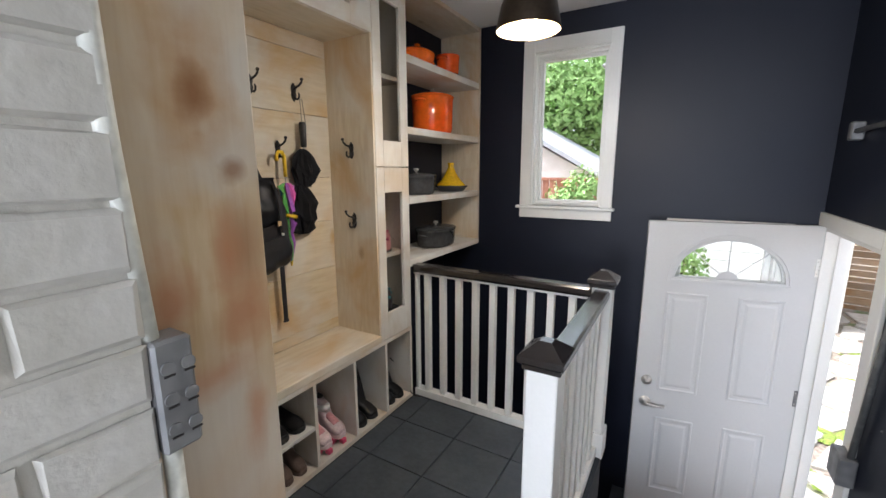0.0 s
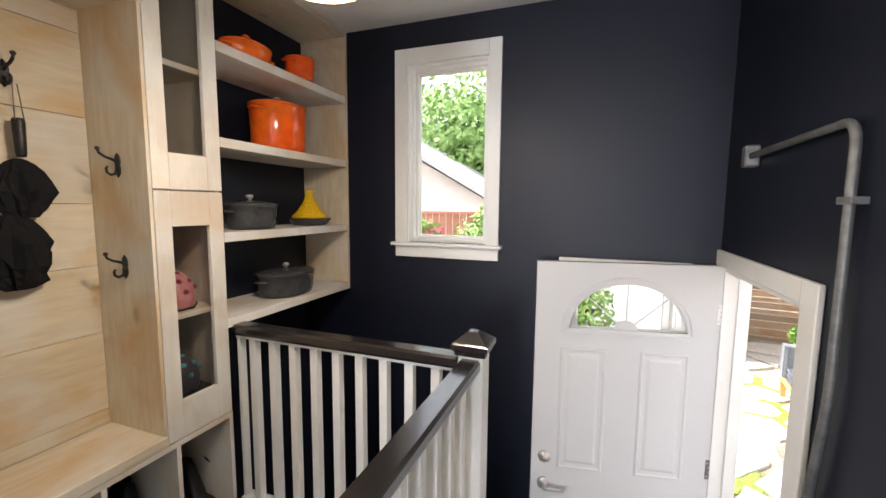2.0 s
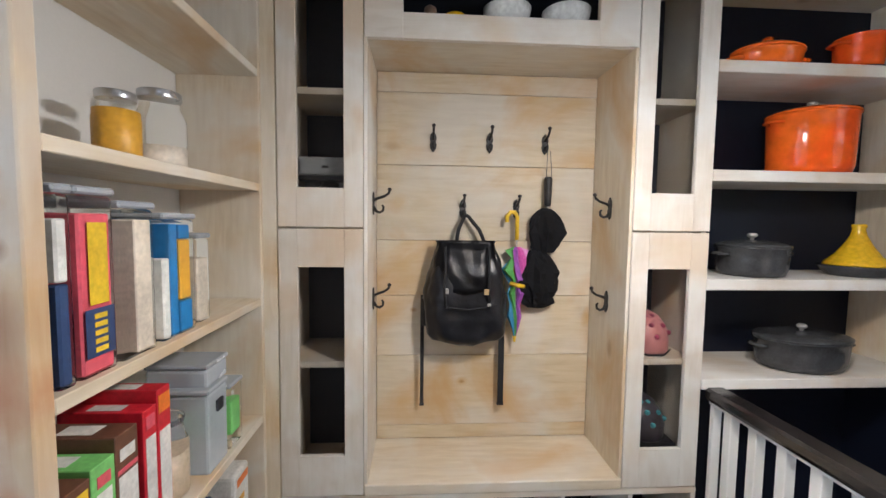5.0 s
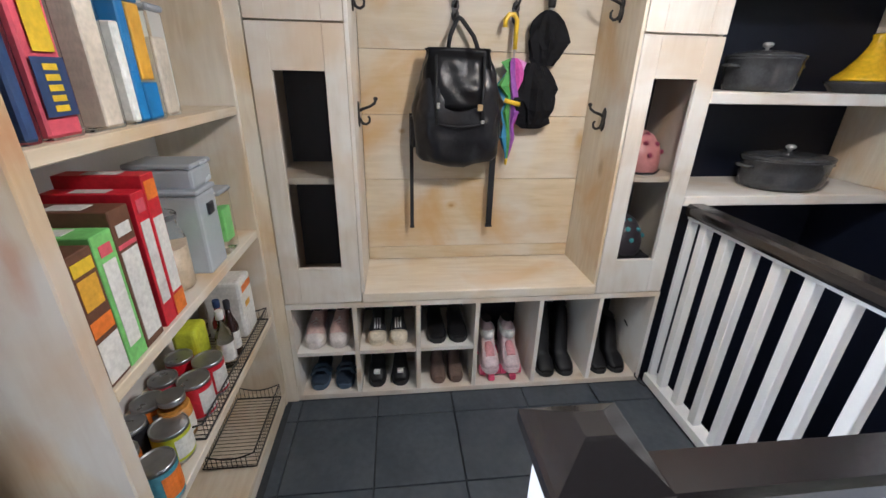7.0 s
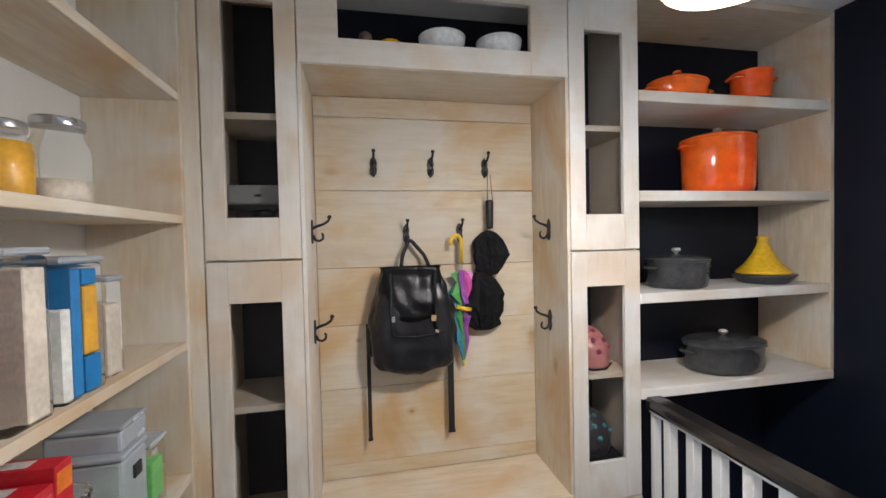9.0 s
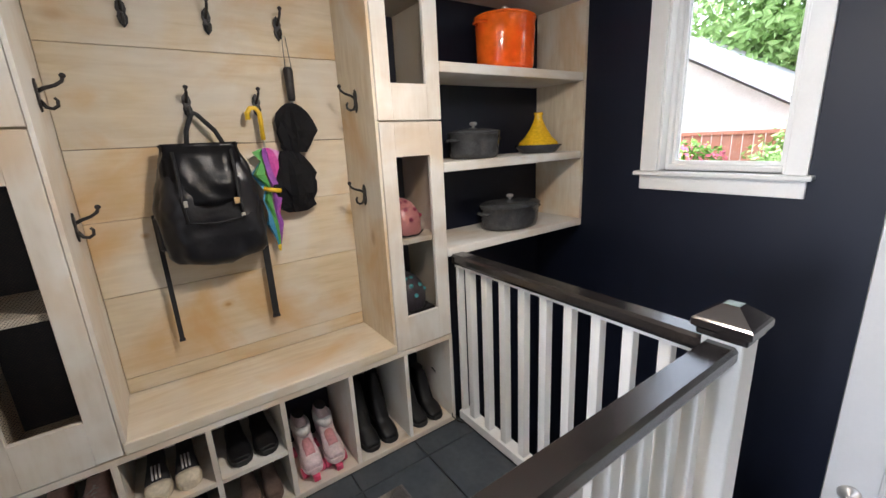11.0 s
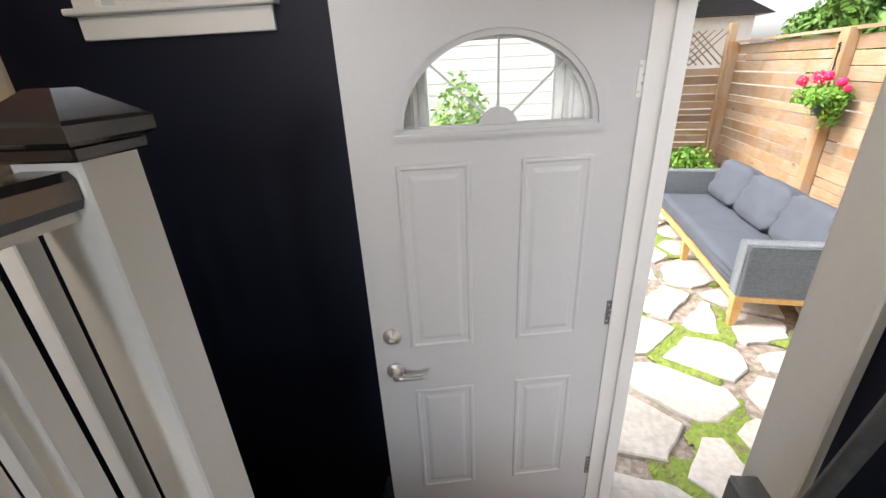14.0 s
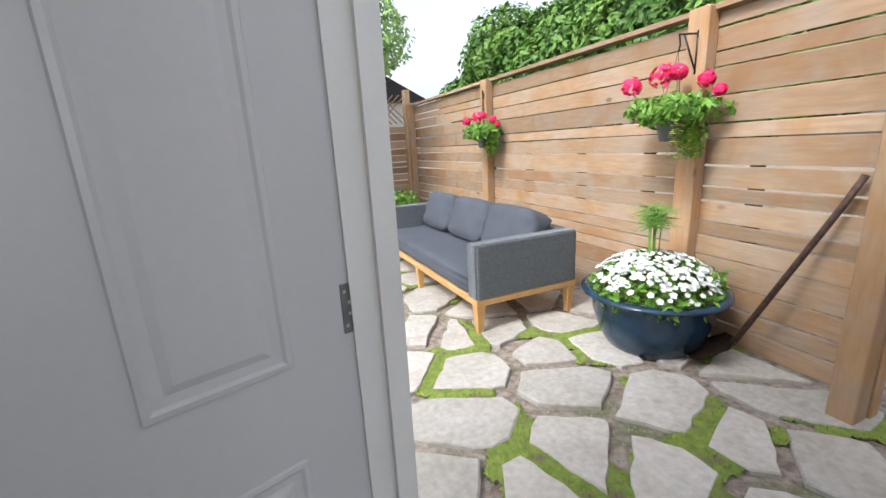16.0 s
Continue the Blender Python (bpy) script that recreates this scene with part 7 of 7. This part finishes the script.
rnd = random.Random(12)
board_mesh = {}
for fence_ob, (xa, ya), (xb, yb), top in FENCE_JOBS:
    d = Vector((xb - xa, yb - ya, 0))
    L = d.length
    a = math.atan2(d.y, d.x)
    z = GZ + 0.02
    while z < top - 0.03:
        h = rnd.choice((0.095, 0.12, 0.14, 0.14, 0.17))
        h = min(h, top - z)
        gap = rnd.choice((0.009, 0.011, 0.013, 0.018))
        key = (round(L, 2), round(h, 3))
        if key not in board_mesh:
            me = bpy.data.meshes.new("board")
            w, t, b = L / 2 - 0.002, 0.011, 0.005
            vs = []
            for x in (-w, w):
                for u, v in ((-t, 0), (t, 0), (t, h - gap - b), (t - b, h - gap), (-t + b, h - gap), (-t, h - gap - b)):
                    vs.append((u * 1.0, x, v))
            n = 6
            fs = [tuple(range(n))[::-1], tuple(range(n, 2 * n))] + [(i, (i + 1) % n, n + (i + 1) % n, n + i) for i in range(n)]
            me.from_pydata(vs, [], fs)
            board_mesh[key] = me
        m = Matrix.Translation(((xa + xb) / 2 + rnd.uniform(-0.002, 0.002), (ya + yb) / 2, z)) @ Matrix.Rotation(a - math.pi / 2, 4, "Z") @ Matrix.Rotation(radians(rnd.uniform(-0.12, 0.12)), 4, "X")
        piece("board", board_mesh[key], m, fence_ob, M_CEDAR)
        z += h

# flagstones: cells round scattered centres, drawn in from each other
SEEDS = [(1.39, 3.83), (1.7, 4.29), (2.07, 3.82), (1.68, 3.4), (2.3, 3.35), (2.37, 3.02), (2.18, 4.58), (2.26, 4.16), (2.67, 4.35), (1.84, 4.69), (1.11, 3.54), (1.33, 3.37), (1.88, 3.12), (2.59, 4.03), (3.08, 3.24), (2.83, 3.01), (1.64, 4.87), (2.2, 5.59), (2.88, 4.93), (2.44, 6.6), (1.41, 4.59), (2.5, 2.78)]
rnd = random.Random(21)
seeds = list(SEEDS)
tries = 0
while tries < 3000:
    tries += 1
    q = (rnd.uniform(0.95, 3.6), rnd.uniform(0.6, 9.0))
    if q[0] > 3.0 + 0.137 * (q[1] - 2.9) or (q[0] < 2.0 and 3.2 < q[1] < 4.6):
        continue
    if all((q[0] - a) ** 2 + (q[1] - b) ** 2 > 0.19 for a, b in seeds):
        seeds.append(q)


def clip(poly, px, py, nx, ny):
    out = []
    for i in range(len(poly)):
        a, b = poly[i], poly[(i + 1) % len(poly)]
        da, db = (a[0] - px) * nx + (a[1] - py) * ny, (b[0] - px) * nx + (b[1] - py) * ny
        if da <= 0:
            out.append(a)
        if da * db < 0:
            f = da / (da - db)
            out.append((a[0] + (b[0] - a[0]) * f, a[1] + (b[1] - a[1]) * f))
    return out


ground = bpy.data.objects["ground"]
stone_n = 0
for sx, sy in seeds:
    poly = [(sx - 0.46, sy - 0.46), (sx + 0.46, sy - 0.46), (sx + 0.46, sy + 0.46), (sx - 0.46, sy + 0.46)]
    for ox, oy in seeds:
        r = math.hypot(ox - sx, oy - sy)
        if 0 < r < 1.5:
            nx, ny = (ox - sx) / r, (oy - sy) / r
            g = rnd.uniform(0.030, 0.062)
            poly = clip(poly, sx + nx * (r / 2 - g), sy + ny * (r / 2 - g), nx, ny)
    fx = 3.12 + 0.137 * (sy - 2.9)
    poly = clip(poly, fx, sy, 0.99, -0.13)
    poly = clip(poly, EX + T + 0.03, sy, -1, 0)
    if len(poly) < 3:
        continue
    pts = []
    for i in range(len(poly)):
        a, b = poly[i], poly[(i + 1) % len(poly)]
        n = max(1, int(math.hypot(b[0] - a[0], b[1] - a[1]) / 0.07))
        for k in range(n):
            f = (k + (0.12 if k == 0 else 0)) / n
            j = 0.010 if k else 0.004
            pts.append((a[0] + (b[0] - a[0]) * f + rnd.uniform(-j, j), a[1] + (b[1] - a[1]) * f + rnd.uniform(-j, j)))
    if len(pts) < 4:
        continue
    top = rnd.uniform(0.026, 0.036)
    cx, cy = sum(p[0] for p in pts) / len(pts), sum(p[1] for p in pts) / len(pts)
    vs, n = [], len(pts)
    for k, zz in ((1.0, -0.02), (1.0, top - 0.008), (0.97, top)):
        vs += [((x - cx) * k, (y - cy) * k, zz) for x, y in pts]
    fs = [tuple(range(n))[::-1], tuple(range(2 * n, 3 * n))]
    for r0 in (0, n):
        fs += [(r0 + i, r0 + (i + 1) % n, r0 + n + (i + 1) % n, r0 + n + i) for i in range(n)]
    me = bpy.data.meshes.new("flagstone")
    me.from_pydata(vs, [], fs)
    piece("flagstone", me, Matrix.Translation((cx, cy, GZ)) @ Matrix.Rotation(radians(rnd.uniform(-0.5, 0.5)), 4, "X"), ground, M_STONE)

# gravel and moss between the stones
rnd = random.Random(8)
M_GRAVEL = mat("gravel", (0.34, 0.31, 0.27), (0.22, 0.18, 0.15), 0.85, 60, bump=0.5, fine=200)
vs, fs = [], []
for k in range(9000):
    x, y = 0.95 + 2.6 * rnd.random(), 1.8 + 5.0 * rnd.random() ** 1.4
    r = rnd.uniform(0.003, 0.010)
    a = rnd.uniform(0, 3.1)
    i = len(vs)
    ca, sa = math.cos(a) * r, math.sin(a) * r
    vs += [(x + ca, y + sa, GZ), (x - sa * 0.8, y + ca * 0.8, GZ), (x - ca, y - sa, GZ), (x + sa * 0.8, y - ca * 0.8, GZ), (x, y, GZ + r * 0.7)]
    fs += [(i, i + 1, i + 4), (i + 1, i + 2, i + 4), (i + 2, i + 3, i + 4), (i + 3, i, i + 4)]
me = bpy.data.meshes.new("gravel")
me.from_pydata(vs, [], fs)
me.materials.append(M_GRAVEL)
tagged(new("gravel", me), "loose pale gravel in the joints", kind="stuff")


def mossy(x, y):
    return noise.noise(Vector((x * 1.7, y * 1.7, 4.0))) + 0.45 * noise.noise(Vector((x * 6, y * 6, 1.0))) + 0.04


vs, fs, index = [], [], {}
S = 0.018
for i in range(int(2.5 / S)):
    for j in range(int(5.6 / S)):
        x, y = 0.98 + i * S, 2.3 + j * S
        if mossy(x, y) > 0.13:
            q = []
            for a, b in ((0, 0), (1, 0), (1, 1), (0, 1)):
                key = (i + a, j + b)
                if key not in index:
                    index[key] = len(vs)
                    px, py = x + a * S, y + b * S
                    n = mossy(px, py)
                    vs.append((px + rnd.uniform(-0.004, 0.004), py + rnd.uniform(-0.004, 0.004), GZ - 0.004 + min(0.020, max(0, n - 0.05) * 0.14) + rnd.uniform(0, 0.008)))
                q.append(index[key])
            fs.append(tuple(q))
for k in range(50000):
    x, y = 0.98 + 2.5 * rnd.random(), 2.3 + 4.6 * rnd.random() ** 1.3
    n = mossy(x, y)
    if n < 0.14:
        continue
    a = rnd.uniform(0, 6.28)
    i = len(vs)
    dx, dy = math.cos(a) * 0.003, math.sin(a) * 0.003
    z = GZ - 0.004 + min(0.020, (n - 0.05) * 0.14)
    vs += [(x - dx, y - dy, z), (x + dx, y + dy, z), (x + rnd.uniform(-0.006, 0.006), y + rnd.uniform(-0.006, 0.006), z + rnd.uniform(0.008, 0.016))]
    fs.append((i, i + 1, i + 2))
me = bpy.data.meshes.new("moss")
me.from_pydata(vs, [], fs)
me.materials.append(M_MOSS)
tagged(new("moss", me), "bright green moss between the flagstones", kind="stuff")
